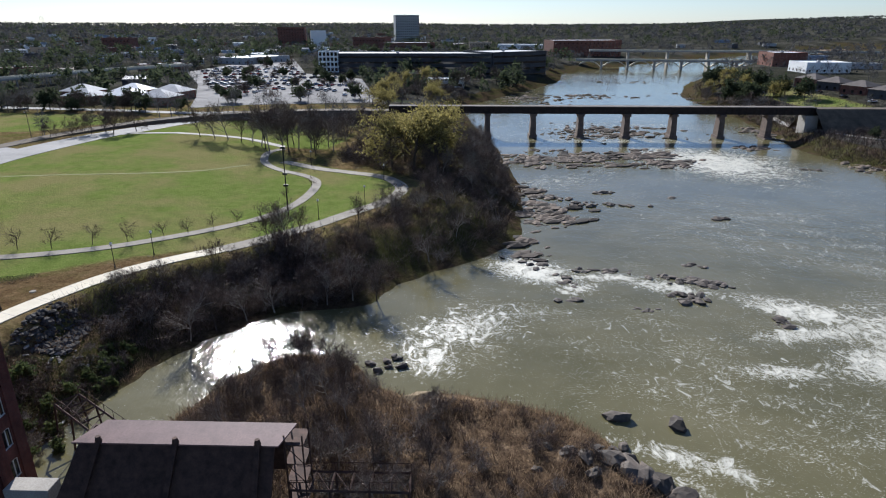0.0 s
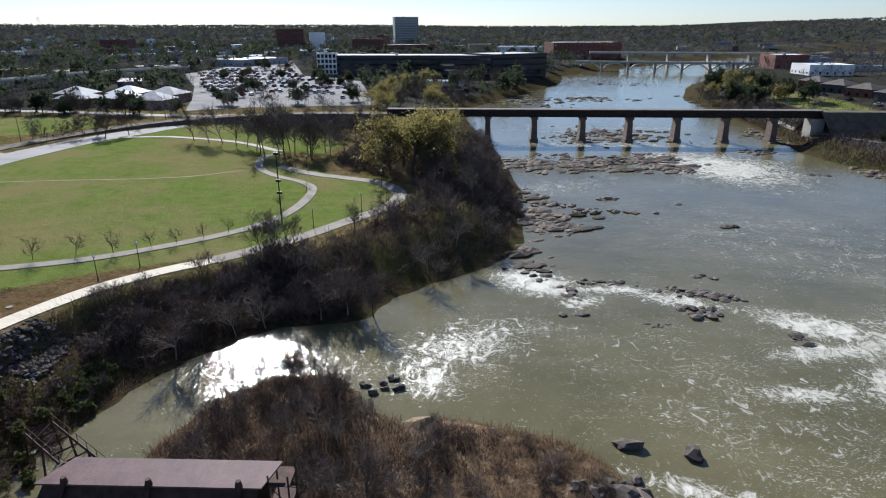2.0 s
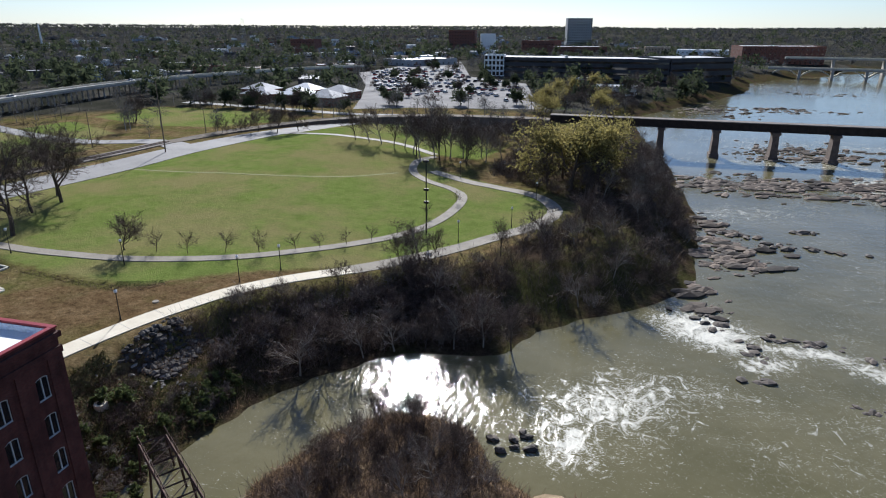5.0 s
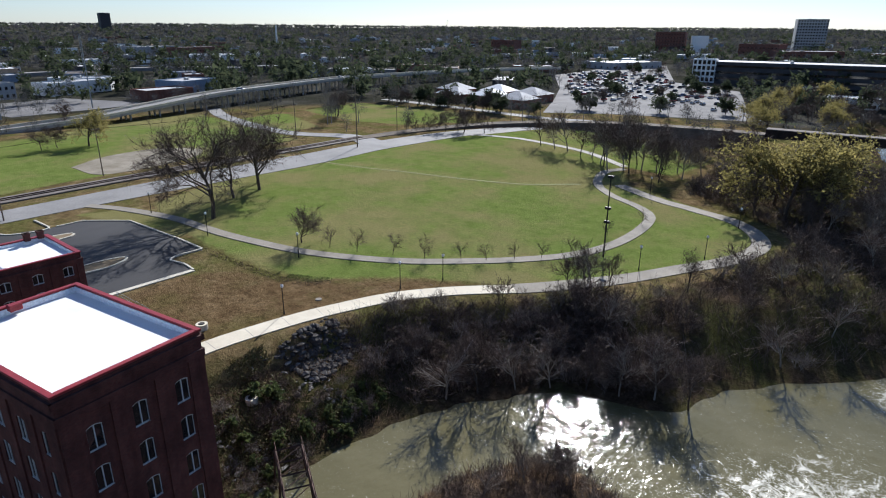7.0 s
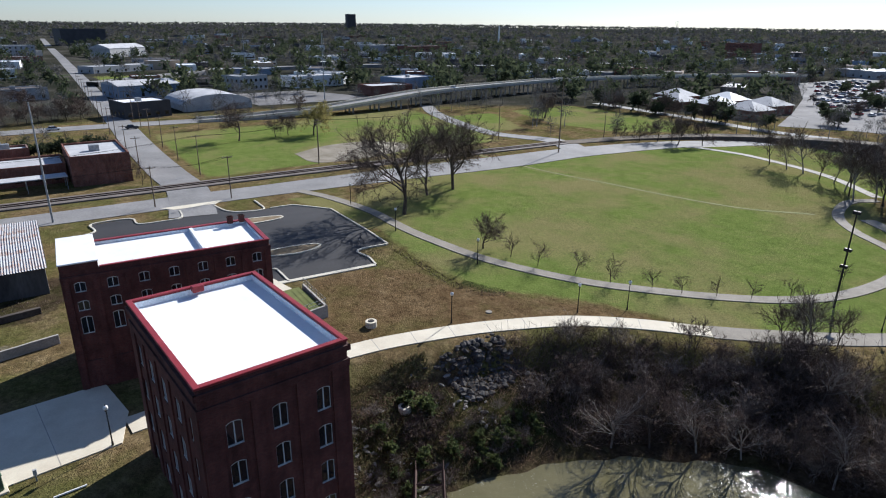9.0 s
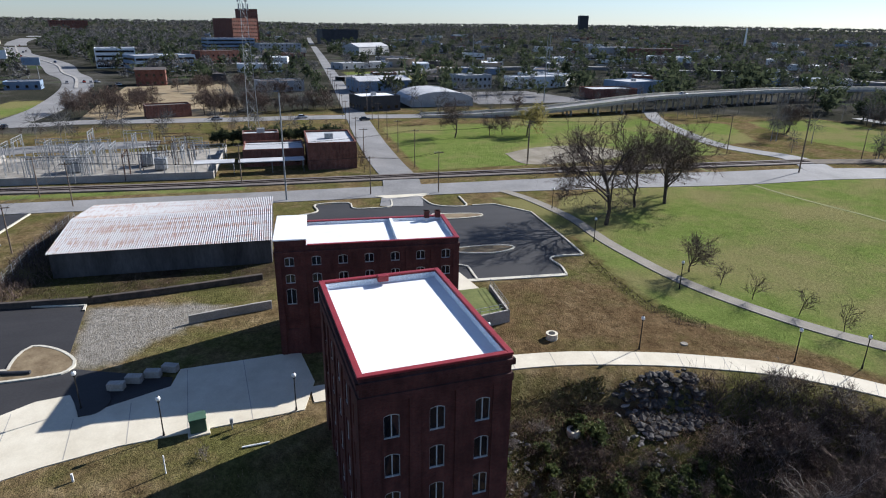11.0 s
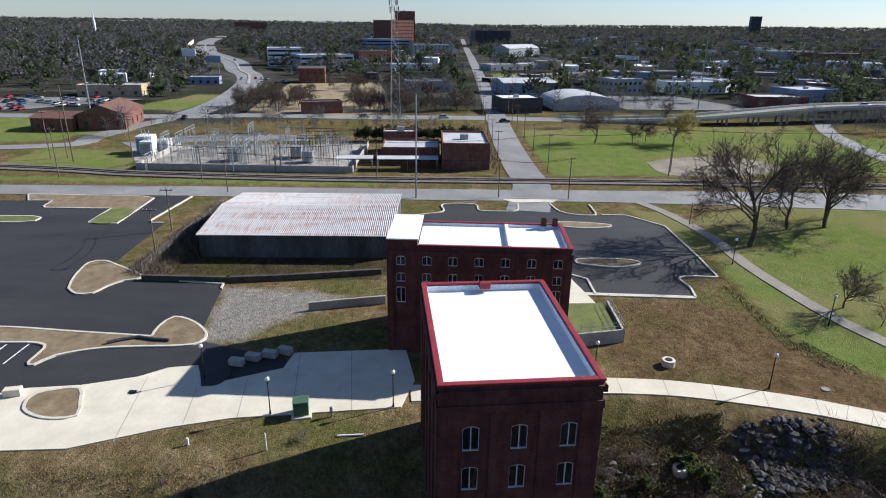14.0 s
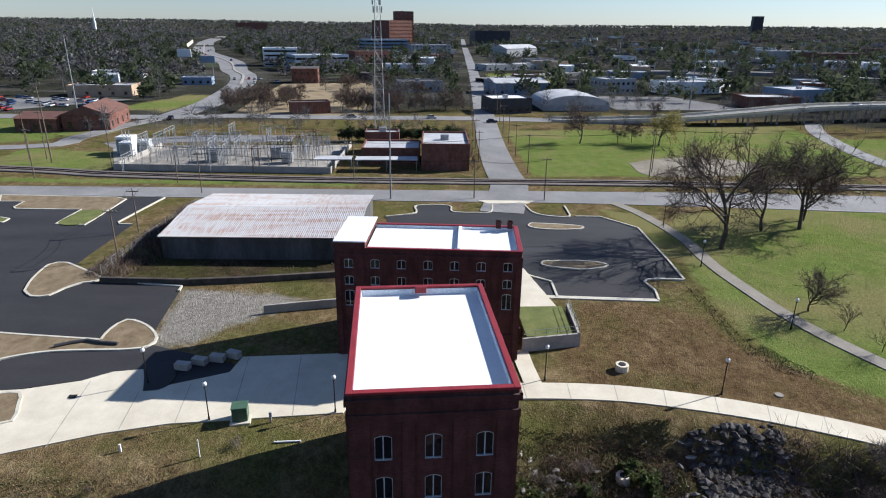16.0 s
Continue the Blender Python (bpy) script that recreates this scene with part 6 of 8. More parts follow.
plant(SHRUBS[2], -57.2, 26.7, 1.5, 40, "small dark bush at the slope's edge", "shrub", "scrub bushes", "bush")


def manhole(x, y, h, label):
    ob = empty("manhole", pose(x, y, at(x, y)), label, "manhole", "manholes")
    part("ring", rod(bmesh.new(), (0, 0, -0.5), (0, 0, h), 0.75, 0.75, 18), M_CONCRETE, ob)
    part("cover", rod(bmesh.new(), (0, 0, h), (0, 0, h + 0.06), 0.42, 0.4, 16), M_DARKSTEEL, ob)


manhole(-69, 67.1, 0.75, "raised white concrete manhole ring on the slope")
manhole(-55, 63.1, 0.55, "raised white concrete manhole ring on the bank")
ob = tagged(part("drain_inlet", rod(bmesh.new(), (0, 0, -0.4), (0, 0, 0.12), 0.55, 0.45, 14), M_PATH), "round stone-lined drain inlet in bare soil", "drain")
ob.matrix_world = pose(-63.6, 82.7, at(-63.6, 82.7))
ob = tagged(part("marker_post", boxes((-0.08, -0.08, -0.2, 0.08, 0.08, 0.8)), M_WHITE), "white marker post in the grass", "post")
ob.matrix_world = pose(-57, 16, at(-57, 16))
ob = tagged(part("marker_post", rod(bmesh.new(), (0, 0, -0.2), (0, 0, 1.9), 0.06, 0.06, 6), M_WHITE), "white marker post in the grass", "post")
ob.matrix_world = pose(-56, 23.5, at(-56, 23.5))


# ---- steel trestle beside the headgate shed ----
def trestle(x0, y0, x1, y1, z, name, label, drop):
    ob = empty(name, pose(0, 0, 0), label, "trestle")
    a, c = Vector((x0, y0, z)), Vector((x1, y1, z))
    d = (c - a).normalized()
    s = Vector((-d.y, d.x, 0)) * 1.3
    n = 6
    for sgn in (-1, 1):
        part("beam", rod(bmesh.new(), a + s * sgn, c + s * sgn, 0.14, 0.14, 4), M_RUST, ob)
        part("handrail", rod(bmesh.new(), a + s * sgn + Vector((0, 0, 1.1)), c + s * sgn + Vector((0, 0, 1.1)), 0.04, 0.04, 4), M_RUST, ob)
    for i in range(n + 1):
        p = a.lerp(c, i / n)
        part("cross_beam", rod(bmesh.new(), p - s, p + s, 0.1, 0.1, 4), M_RUST, ob)
        for sgn in (-1, 1):
            part("baluster", rod(bmesh.new(), p + s * sgn, p + s * sgn + Vector((0, 0, 1.1)), 0.035, 0.035, 4), M_RUST, ob)
        if i % 2 == 0:
            for sgn in (-1, 1):
                part("leg", rod(bmesh.new(), p + s * sgn, p + s * sgn * 1.3 - Vector((0, 0, drop)), 0.12, 0.12, 4), M_RUST, ob)
        if i:
            q = a.lerp(c, (i - 1) / n)
            part("brace", rod(bmesh.new(), q + s, p - s, 0.06, 0.06, 4), M_RUST, ob)


trestle(-15.2, 46.3, -4.4, 46.3, 4.2, "steel_trestle", "rusty open steel trestle walkway over the water", 5.0)
trestle(-44.5, 59, -34.5, 52, 4.0, "steel_truss", "fallen rusty truss leaning between bank and shed", 4.5)
ob = empty("shed_stair", pose(-15.4, 45.2, -1.0), "open rusty steel stair frame beside the shed", "stair frame")
for x, y in ((0, 0), (1.6, 0), (0, 2.2), (1.6, 2.2)):
    part("post", rod(bmesh.new(), (x, y, 0), (x, y, 11), 0.08, 0.08, 4), M_RUST, ob)
for z in range(2, 11, 2):
    part("landing", boxes((-0.1, -0.1, z, 1.7, 2.3, z + 0.08)), M_RUST, ob)
    part("brace", rod(bmesh.new(), (0, 0, z), (1.6, 0, z - 2), 0.05, 0.05, 4), M_RUST, ob)
    part("brace", rod(bmesh.new(), (1.6, 0, z), (1.6, 2.2, z - 2), 0.05, 0.05, 4), M_RUST, ob)
ob = empty("mill_footing", pose(-41.2, 44, -1.0), "pale concrete footing between mill and shed", "footing")
part("slab", boxes((0, 0, 0, 4.2, 1.8, 5.4), bevel=0.05), M_CONCRETE_OLD, ob)


# ---- town buildings ----
PANE_CACHE = {}


def flat_pane(w, h):
    key = (round(w, 2), round(h, 2))
    if key not in PANE_CACHE:
        bm = boxes((-w / 2, -0.06, 0, w / 2, 0.05, h))
        me = bpy.data.meshes.new("window")
        bm.to_mesh(me), bm.free()
        me.materials.append(M_GLASS)
        PANE_CACHE[key] = me
    return PANE_CACHE[key]


def block(name, L, R, depth, h, wall, roof, label, rows=1, cols=4, category="building", win=(1.4, 1.5), gable=0.0, band=False, parapet=0.5, group=""):
    """A town building: its front runs from L to R, and it reaches depth metres behind that line."""
    w = math.hypot(R[0] - L[0], R[1] - L[1])
    z = min(at(*L), at(*R)) - 0.4
    ob = empty(name, Matrix.Translation((L[0], L[1], z)) @ Matrix.Rotation(math.atan2(R[1] - L[1], R[0] - L[0]), 4, "Z"), label, category, group)
    h += 0.4
    if gable:
        part("wall", boxes((0, 0, 0, w, depth, h)), wall, ob)
        bm = bmesh.new()
        o = 0.5
        if w >= depth:
            p = ((-o, -o, h - 0.1), (w + o, -o, h - 0.1), (w + o, depth + o, h - 0.1), (-o, depth + o, h - 0.1), (-o * (gable > 0) + (0 if gable > 0 else depth / 2), depth / 2, h + abs(gable)), (w + o if gable > 0 else w - depth / 2, depth / 2, h + abs(gable)))
            q = ((0, 1, 5, 4), (2, 3, 4, 5), (1, 2, 5), (3, 0, 4), (3, 2, 1, 0))
        else:
            p = ((-o, -o, h - 0.1), (w + o, -o, h - 0.1), (w + o, depth + o, h - 0.1), (-o, depth + o, h - 0.1), (w / 2, -o if gable > 0 else w / 2, h + abs(gable)), (w / 2, depth + o if gable > 0 else depth - w / 2, h + abs(gable)))
            q = ((0, 1, 4), (1, 2, 5, 4), (2, 3, 5), (3, 0, 4, 5), (3, 2, 1, 0))
        vs = [bm.verts.new(c) for c in p]
        for f in q:
            bm.faces.new([vs[i] for i in f])
        part("roof", bm, roof, ob)
    else:
        t = 0.35
        bm = bmesh.new()
        loops = [[bm.verts.new((x, y, z2)) for x, y in ((i2, i2), (w - i2, i2), (w - i2, depth - i2), (i2, depth - i2))] for i2, z2 in ((0, 0), (0, h), (t, h), (t, h - parapet - 0.3))]
        for lo, hi in zip(loops, loops[1:]):
            for k in range(4):
                bm.faces.new((lo[k], lo[(k + 1) % 4], hi[(k + 1) % 4], hi[k]))
        part("wall", bm, wall, ob)
        part("roof", boxes((t, t, h - parapet - 0.3, w - t, depth - t, h - parapet)), roof, ob)
    ww, wh = win
    for i in range(rows):
        zz = 0.4 + (h - 0.9) * i / rows + 0.9
        if band:
            for length, m2 in ((w, pose(w / 2, 0, zz)), (depth, pose(w, depth / 2, zz, 0, 0, 90)), (depth, pose(0, depth / 2, zz, 0, 0, -90))):
                o2 = new("window_band", flat_pane(length - 1.6, wh))
                o2.parent, o2.matrix_local = ob, m2
            continue
        for k in range(cols):
            o2 = new("window", flat_pane(ww, wh))
            o2.parent, o2.matrix_local = ob, pose(w * (k + 0.5) / cols, 0, zz)
        side = max(1, int(cols * depth / w))
        if cols and side < 9 and math.hypot(L[0] + 10, L[1] - 30) < 620:
            for k in range(side):
                for m2 in (pose(w, depth * (k + 0.5) / side, zz, 0, 0, 90), pose(0, depth * (k + 0.5) / side, zz, 0, 0, -90)):
                    o2 = new("window", flat_pane(ww, wh))
                    o2.parent, o2.matrix_local = ob, m2
    if h > 6 and not gable:
        part("rooftop_unit", boxes((w * 0.4, depth * 0.4, h - parapet, w * 0.4 + 2.2, depth * 0.4 + 1.6, h + 0.9), bevel=0.05), M_GALV, ob, "grey rooftop plant box")
    return ob


B2 = M_BRICK2
block("brick_hall", (-227, -75), (-229, -60), 24, 5.5, B2, M_ROOFRED, "red brick hall with a brown gabled roof", 1, 3, gable=3.0, win=(1.2, 2.2))
block("brick_annex", (-226, -90), (-225, -76), 14, 4.5, B2, M_ROOFRED, "lower red brick wing beside the hall", 1, 3, gable=1.5)
block("tan_workshop", (-330, -125), (-333, -95), 15, 5.6, M_TAN, M_ROOFGREY, "long tan workshop with pale flat roof", 1, 5)
block("brick_office", (-167, 46), (-166.5, 58.5), 20, 7.0, B2, M_ROOFGREY, "flat-roofed brown brick building by the railway", 0, 0)
block("brick_wing", (-174, 30), (-173.5, 45.7), 13, 4.6, B2, M_ROOFGREY, "lower brick wing with pale flat roof", 1, 4)
block("brick_penthouse", (-190, 30), (-190, 40), 6, 6.2, B2, M_ROOFGREY, "raised brick block behind the wing", 0, 0)
for L, R, label in (((-166, 29), (-165.6, 45), "open carport with a pale metal roof"), ((-166.5, 18.5), (-166, 28), "small open carport with a pale metal roof")):
    w = R[1] - L[1]
    ob = empty("carport", pose(L[0], L[1], at(*L)), label, "carport", "carports")
    part("roof", boxes((-4, 0, 2.9, 0.5, w, 3.1)), M_ROOFGREY, ob)
    for y in (0.3, w / 2, w - 0.3):
        for x in (-3.8, 0.3):
            part("post", rod(bmesh.new(), (x, y, -0.2), (x, y, 2.9), 0.07, 0.07, 6), M_GALV, ob)
block("red_pavilion", (-271, -6), (-275, 10), 8, 5.0, B2, M_ROOFDARK, "small red brick pavilion on dry grass", 0, 0)
block("dark_brick_house", (-412, -30), (-413, -14), 14, 9, B2, M_ROOFDARK, "dark brick building among bare trees", 2, 4, gable=1.0)
block("white_office", (-563, -80), (-568, -52), 25, 15, M_WHITE, M_ROOFGREY, "white four-storey office block", 4, 8, band=True)
block("glass_office", (-510, -44), (-530, -5), 25, 12, M_BLUE, M_ROOFGREY, "long glassy blue-grey office building", 3, 8, band=True)
block("hospital", (-900, 17), (-925, 48), 40, 38, B2, M_ROOFDARK, "large dark red brick hospital block", 8, 14)
block("hospital_tower", (-925, 28), (-932, 50), 22, 50, B2, M_ROOFDARK, "taller red brick lift tower", 9, 4)
block("glass_block", (-800, -10), (-815, 42), 30, 16, M_BLUE, M_ROOFGREY, "blue-grey glass office below the hospital", 4, 10, band=True)
block("dark_hall", (-1125, 156), (-1133, 218), 40, 24, M_DARKBLD, M_ROOFDARK, "big dark windowless hall among trees", 0, 0)
block("grey_shed", (-364, 39), (-370, 62), 14, 5.8, M_GREY, M_ROOFDARK, "low grey shed with a dark roof", 1, 5)
block("blue_warehouse", (-351, 90), (-356, 120), 24, 6.4, M_BLUE, M_ROOFGREY, "blue metal warehouse with a pale gabled roof", 1, 4, gable=1.8)
block("corner_store", (-276, 78), (-279, 96), 16, 6.5, M_DARKBLD, M_MEMBRANE, "dark corner building with a white roof", 1, 5)
block("grey_office", (-360, 153), (-366, 172), 16, 8.2, M_GREY, M_ROOFGREY, "two-storey grey office building", 2, 6)
block("white_depot", (-361, 187), (-367, 222), 16, 6.8, M_WHITE, M_ROOFGREY, "white low depot building", 1, 5)
block("brick_depot", (-302, 204), (-301, 230), 16, 5.2, B2, M_ROOFGREY, "dark brick depot by the viaduct", 0, 0)
block("blue_depot", (-312, 232), (-318, 258), 20, 7.6, M_BLUE, M_ROOFGREY, "pale blue commercial building by the viaduct", 1, 4)
block("distant_tower", (-2170, 1201), (-2162, 1232), 30, 56, M_DARKBLD, M_ROOFDARK, "lone dark tower block on the skyline", 0, 0)
block("white_store", (-562, 305), (-575, 350), 20, 6.5, M_WHITE, M_ROOFGREY, "low white store building", 1, 6)
block("long_mill", (-745, 464), (-754, 527), 24, 10, M_GREY, M_ROOFGREY, "long pale industrial hall", 1, 12)
block("long_brick_mill", (-675, 479), (-688, 551), 24, 11, B2, M_ROOFDARK, "long brick industrial hall", 2, 14)
block("ridge_office", (-1945, -455), (-1976, -372), 30, 26, B2, M_ROOFDARK, "large brown office block on the ridge", 5, 14)
block("small_store", (-396, -92), (-398, -75), 10, 4.5, M_BLUE, M_ROOFGREY, "small blue roadside store", 1, 4)
block("motel", (-431, -160), (-436, -130), 12, 5, M_WHITE, M_ROOFGREY, "long white low building among trees", 1, 6)
block("mid_store", (-529, 106), (-555, 160), 18, 5, M_GREY, M_ROOFGREY, "low grey store with a pale roof", 1, 8)
block("brick_school", (-614, -7), (-630, 27), 20, 11, B2, M_ROOFDARK, "brown brick building by the car park", 2, 8)
block("terrace_office", (-783, 46), (-792, 94), 22, 11, M_GREY, M_ROOFGREY, "grey office terrace with flat roof", 3, 10)
block("grey_villa", (-733, 153), (-770, 195), 24, 9, M_GREY, M_ROOFGREY, "grey gabled centre with a pale roof", 1, 8, gable=4)
# Towards the river bend.
block("bank_tower", (-128, 1252), (-84, 1262), 34, 50, M_GREY, M_ROOFDARK, "tall grey slab tower on the skyline", 11, 11, win=(2.2, 2.4))
block("brown_tower", (-297, 1044), (-255, 1050), 30, 29, B2, M_ROOFDARK, "brown mid-rise block on the skyline", 6, 10)
block("white_tower", (-245, 1052), (-222, 1059), 20, 24, M_WHITE, M_ROOFGREY, "white mid-rise block on the skyline", 0, 0)
block("river_office", (-105, 510), (23, 512), 40, 17, M_DARKBLD, M_ROOFGREY, "long dark riverside office with banded windows", 4, 30, band=True)
block("river_office_wing", (24, 512), (70, 545), 40, 20, M_DARKBLD, M_ROOFGREY, "angled dark wing of the riverside office", 4, 18, band=True)
block("river_office_lobby", (-113, 505), (-98, 506), 12, 16, M_WHITE, M_ROOFGREY, "white glazed lobby block of the office", 4, 5, win=(2.0, 2.6))
block("river_hotel", (110, 794), (195, 808), 40, 19, B2, M_MEMBRANE, "brick riverside apartment block with white roof edge", 4, 16)
block("retail_hall", (254, 538), (281, 537), 30, 11, B2, M_MEMBRANE, "red and white retail hall", 1, 4)
block("white_hall", (243, 463), (274, 463), 26, 7.4, M_WHITE, M_MEMBRANE, "white low commercial hall", 1, 6)
for i in range(7):
    x, y = 193 + 1.3 * i, 378 - 21 * i
    block("row_house", (x, y), (x + 5, y - 13), 12, 4.6, M_DARKBLD if i % 2 else B2, M_ROOFDARK, "brown brick house with a dark hipped roof", 1, 3, "house", gable=-2.6, group="row houses")
for i, (x, y) in enumerate(((-191, 296), (-172, 299), (-153, 292), (-205, 318), (-180, 322), (-158, 318))):
    block("gabled_pavilion", (x, y), (x + 16, y - 2 - i % 2), 14, 4.0, B2, M_MEMBRANE if i % 3 == 1 else M_ROOFGREY, "low brick pavilion with a pale pyramid roof", 1, 4, "pavilion", gable=-3.2, group="pavilions by the railway")
block("stepped_store", (-201, 585), (-172, 640), 40, 6, M_GREY, M_MEMBRANE, "wide low store with a bright white roof", 1, 8)
block("brick_courts", (-153, 904), (-107, 895), 30, 18, B2, M_ROOFDARK, "brown brick courthouse block", 3, 10)
block("brick_rows", (-102, 860), (-38, 890), 30, 13, B2, M_ROOFGREY, "brown brick street block", 2, 14)
block("pale_hotel", (9, 918), (41, 918), 26, 13, M_TAN, M_ROOFGREY, "tan brick street block with flat roof", 3, 8)
block("white_rows", (49, 917), (111, 910), 30, 10, M_WHITE, M_MEMBRANE, "long street block with white roofs", 2, 12)
block("brown_works", (-497, 885), (-460, 889), 30, 17, B2, M_ROOFDARK, "brown brick works building", 3, 8)
block("retail_strip", (-399, 203), (-372, 224), 14, 7, M_WHITE, M_ROOFGREY, "white two-storey store with flat roof", 2, 5)

# Half-round metal hall.
ob = empty("quonset_hall", pose(-287, 103, at(-287, 103), 0, 0, 91), "low metal hall with a round grey roof", "hall")
bm = bmesh.new()
n = 14
ring = [(15 - 15 * math.cos(math.pi * i / n), 2.6 + 4.2 * math.sin(math.pi * i / n)) for i in range(n + 1)]
vs = [[bm.verts.new((x, y, z)) for x, z in ring] for y in (0, 30)]
for i in range(n):
    bm.faces.new((vs[0][i], vs[0][i + 1], vs[1][i + 1], vs[1][i]))
for row in vs:
    bm.faces.new(row)
part("roof", bm, M_ROOFGREY, ob)
part("wall", boxes((0, 0, -0.3, 30, 30, 2.6)), M_GREY, ob)
# Steeple far off.
ob = empty("church_steeple", pose(-1435, -618, at(-1435, -618)), "slender white church steeple above the woods", "church")
part("tower", boxes((-2.1, -2.1, 0, 2.1, 2.1, 28)), M_WHITE, ob)
part("spire", rod(bmesh.new(), (0, 0, 28), (0, 0, 54), 2.2, 0.1, 8), M_WHITE, ob)
ob = empty("water_mast", pose(-1033, 941, at(-1033, 941)), "thin white mast on the skyline", "mast")
part("shaft", rod(bmesh.new(), (0, 0, 0), (0, 0, 33), 2.0, 1.2, 8), M_WHITE, ob)


def lattice(name, x, y, h, base, label, antennas=True):
    ob = empty(name, pose(x, y, at(x, y)), label, "lattice tower")
    c = [(1, 1), (-1, 1), (-1, -1), (1, -1)]
    n = 11
    def corner(k, i):
        s = base * (1 - 0.55 * i / n)
        return (c[k][0] * s, c[k][1] * s, h * i / n)
    for k in range(4):
        part("leg", rod(bmesh.new(), corner(k, 0), corner(k, n), 0.1, 0.07, 5), M_GALV, ob)
    for i in range(n):
        for k in range(4):
            bm = bmesh.new()
            rod(bm, corner(k, i), corner((k + 1) % 4, i + 1), 0.035, 0.035, 4), rod(bm, corner(k, i + 1), corner((k + 1) % 4, i + 1), 0.035, 0.035, 4)
            part("bracing", bm, M_GALV, ob)
    if antennas:
        for i in range(9):
            a, z = i * 0.7, h - 5 + (i % 3) * 2.3
            part("antenna", boxes((1.5 * math.cos(a) - 0.2, 1.5 * math.sin(a) - 0.2, z, 1.5 * math.cos(a) + 0.2, 1.5 * math.sin(a) + 0.2, z + 1.9), bevel=0.04), M_GREY, ob)
        part("mast", rod(bmesh.new(), (0, 0, h - 1), (0, 0, h + 4), 0.06, 0.04, 5), M_GALV, ob)
    return ob


lattice("radio_tower", -214, 33.3, 44, 1.7, "tall galvanised lattice radio tower with antennas")
lattice("far_radio_mast", -500, 770, 44, 3.0, "far lattice mast on the skyline", False)

# ---- substation ----
wall_run("substation_wall", [(-167, -32), (-165, -5), (-163, 23)], 1.7, 0.2, M_CONCRETE_OLD, "pale wall round the substation")
wall_run("substation_wall", [(-167, -32), (-197, -31)], 1.6, 0.2, M_CONCRETE_OLD, "pale wall round the substation")
wall_run("substation_wall", [(-163, 23), (-200, 25)], 1.6, 0.2, M_CONCRETE_OLD, "pale wall round the substation")
area("substation_yard", [(-167, -32), (-163, 23), (-203, 25), (-200, -45), (-196, -45)], M_GRAVEL, 0.06, "pale gravel yard of the substation", "gravel yard")
rng = random.Random(15)
for i in range(27):
    x, y, w, h = -171 - 5 * (i % 6), -28 + 1.75 * i, rng.uniform(5, 8), rng.uniform(4.5, 8.5)
    mt = M_RUST if 17 < i < 23 else M_GALV
    ob = empty("substation_gantry", pose(x, y, at(x, y), 0, 0, rng.choice((0, 90))), "galvanised steel gantry in the substation", "gantry", "substation gantries")
    for s in (0, w):
        for dx in (-0.4, 0.4):
            part("leg", rod(bmesh.new(), (s + dx, 0, 0), (s + dx, 0, h), 0.08, 0.06, 4), mt, ob)
        zig = Wood(1)
        zig.tube([Vector((s + (0.4 if k % 2 else -0.4), 0, h * k / 6)) for k in range(7)], [0.04] * 7, 4)
        mesh_object("leg_bracing", zig.v, zig.f, mt, ob)
    for z in (h, h - 0.8):
        part("beam", rod(bmesh.new(), (-0.5, 0, z), (w + 0.5, 0, z), 0.07, 0.07, 4), mt, ob)
    zig = Wood(1)
    zig.tube([Vector((w * k / 10, 0, h - (0.0 if k % 2 else 0.8))) for k in range(11)], [0.04] * 11, 4)
    mesh_object("beam_bracing", zig.v, zig.f, mt, ob)
    for k in range(3):
        part("insulator", rod(bmesh.new(), (1.5 + 2.5 * k, 0, h - 0.8), (1.5 + 2.5 * k, 0, h - 2.4), 0.14, 0.1, 8), M_GREY, ob)
for i in range(70):
    x, y = rng.uniform(-198, -170), rng.uniform(-28, 18)
    ob = empty("insulator_stand", pose(x, y, at(x, y)), "steel stand with a grey insulator", "insulator stand", "insulator stands")
    h = rng.uniform(2.5, 4.5)
    part("post", rod(bmesh.new(), (0, 0, 0), (0, 0, h), 0.1, 0.1, 5), M_GALV, ob)
    part("insulator", rod(bmesh.new(), (0, 0, h), (0, 0, h + 1.4), 0.16, 0.1, 8), M_GREY, ob)
    part("bus_bar", rod(bmesh.new(), (0, -1.8, h + 1.4), (0, 1.8, h + 1.4), 0.05, 0.05, 5), M_GALV, ob)
for x, y, s in ((-190, -38, 2.2), (-186, -36, 1.8), (-190, -33, 1.7), (-178, -10, 1.6), (-182, 6, 1.5), (-176, 10, 1.4)):
    ob = empty("power_transformer", pose(x, y, at(x, y)), "white-grey power transformer in the yard", "transformer", "power transformers")
    part("tank", boxes((-s, -s, 0.2, s, s, 2.2 * s), bevel=0.08), M_WHITE if x < -184 else M_GALV, ob)
    for k in range(3):
        part("bushing", rod(bmesh.new(), (0, (k - 1) * 0.9, 2.2 * s), (0, (k - 1) * 1.0, 2.2 * s + 1.5), 0.15, 0.08, 6), M_GREY, ob)
    part("radiator", boxes((s, -s * 0.8, 0.5, s + 0.5, s * 0.8, 1.9 * s)), M_GALV, ob)

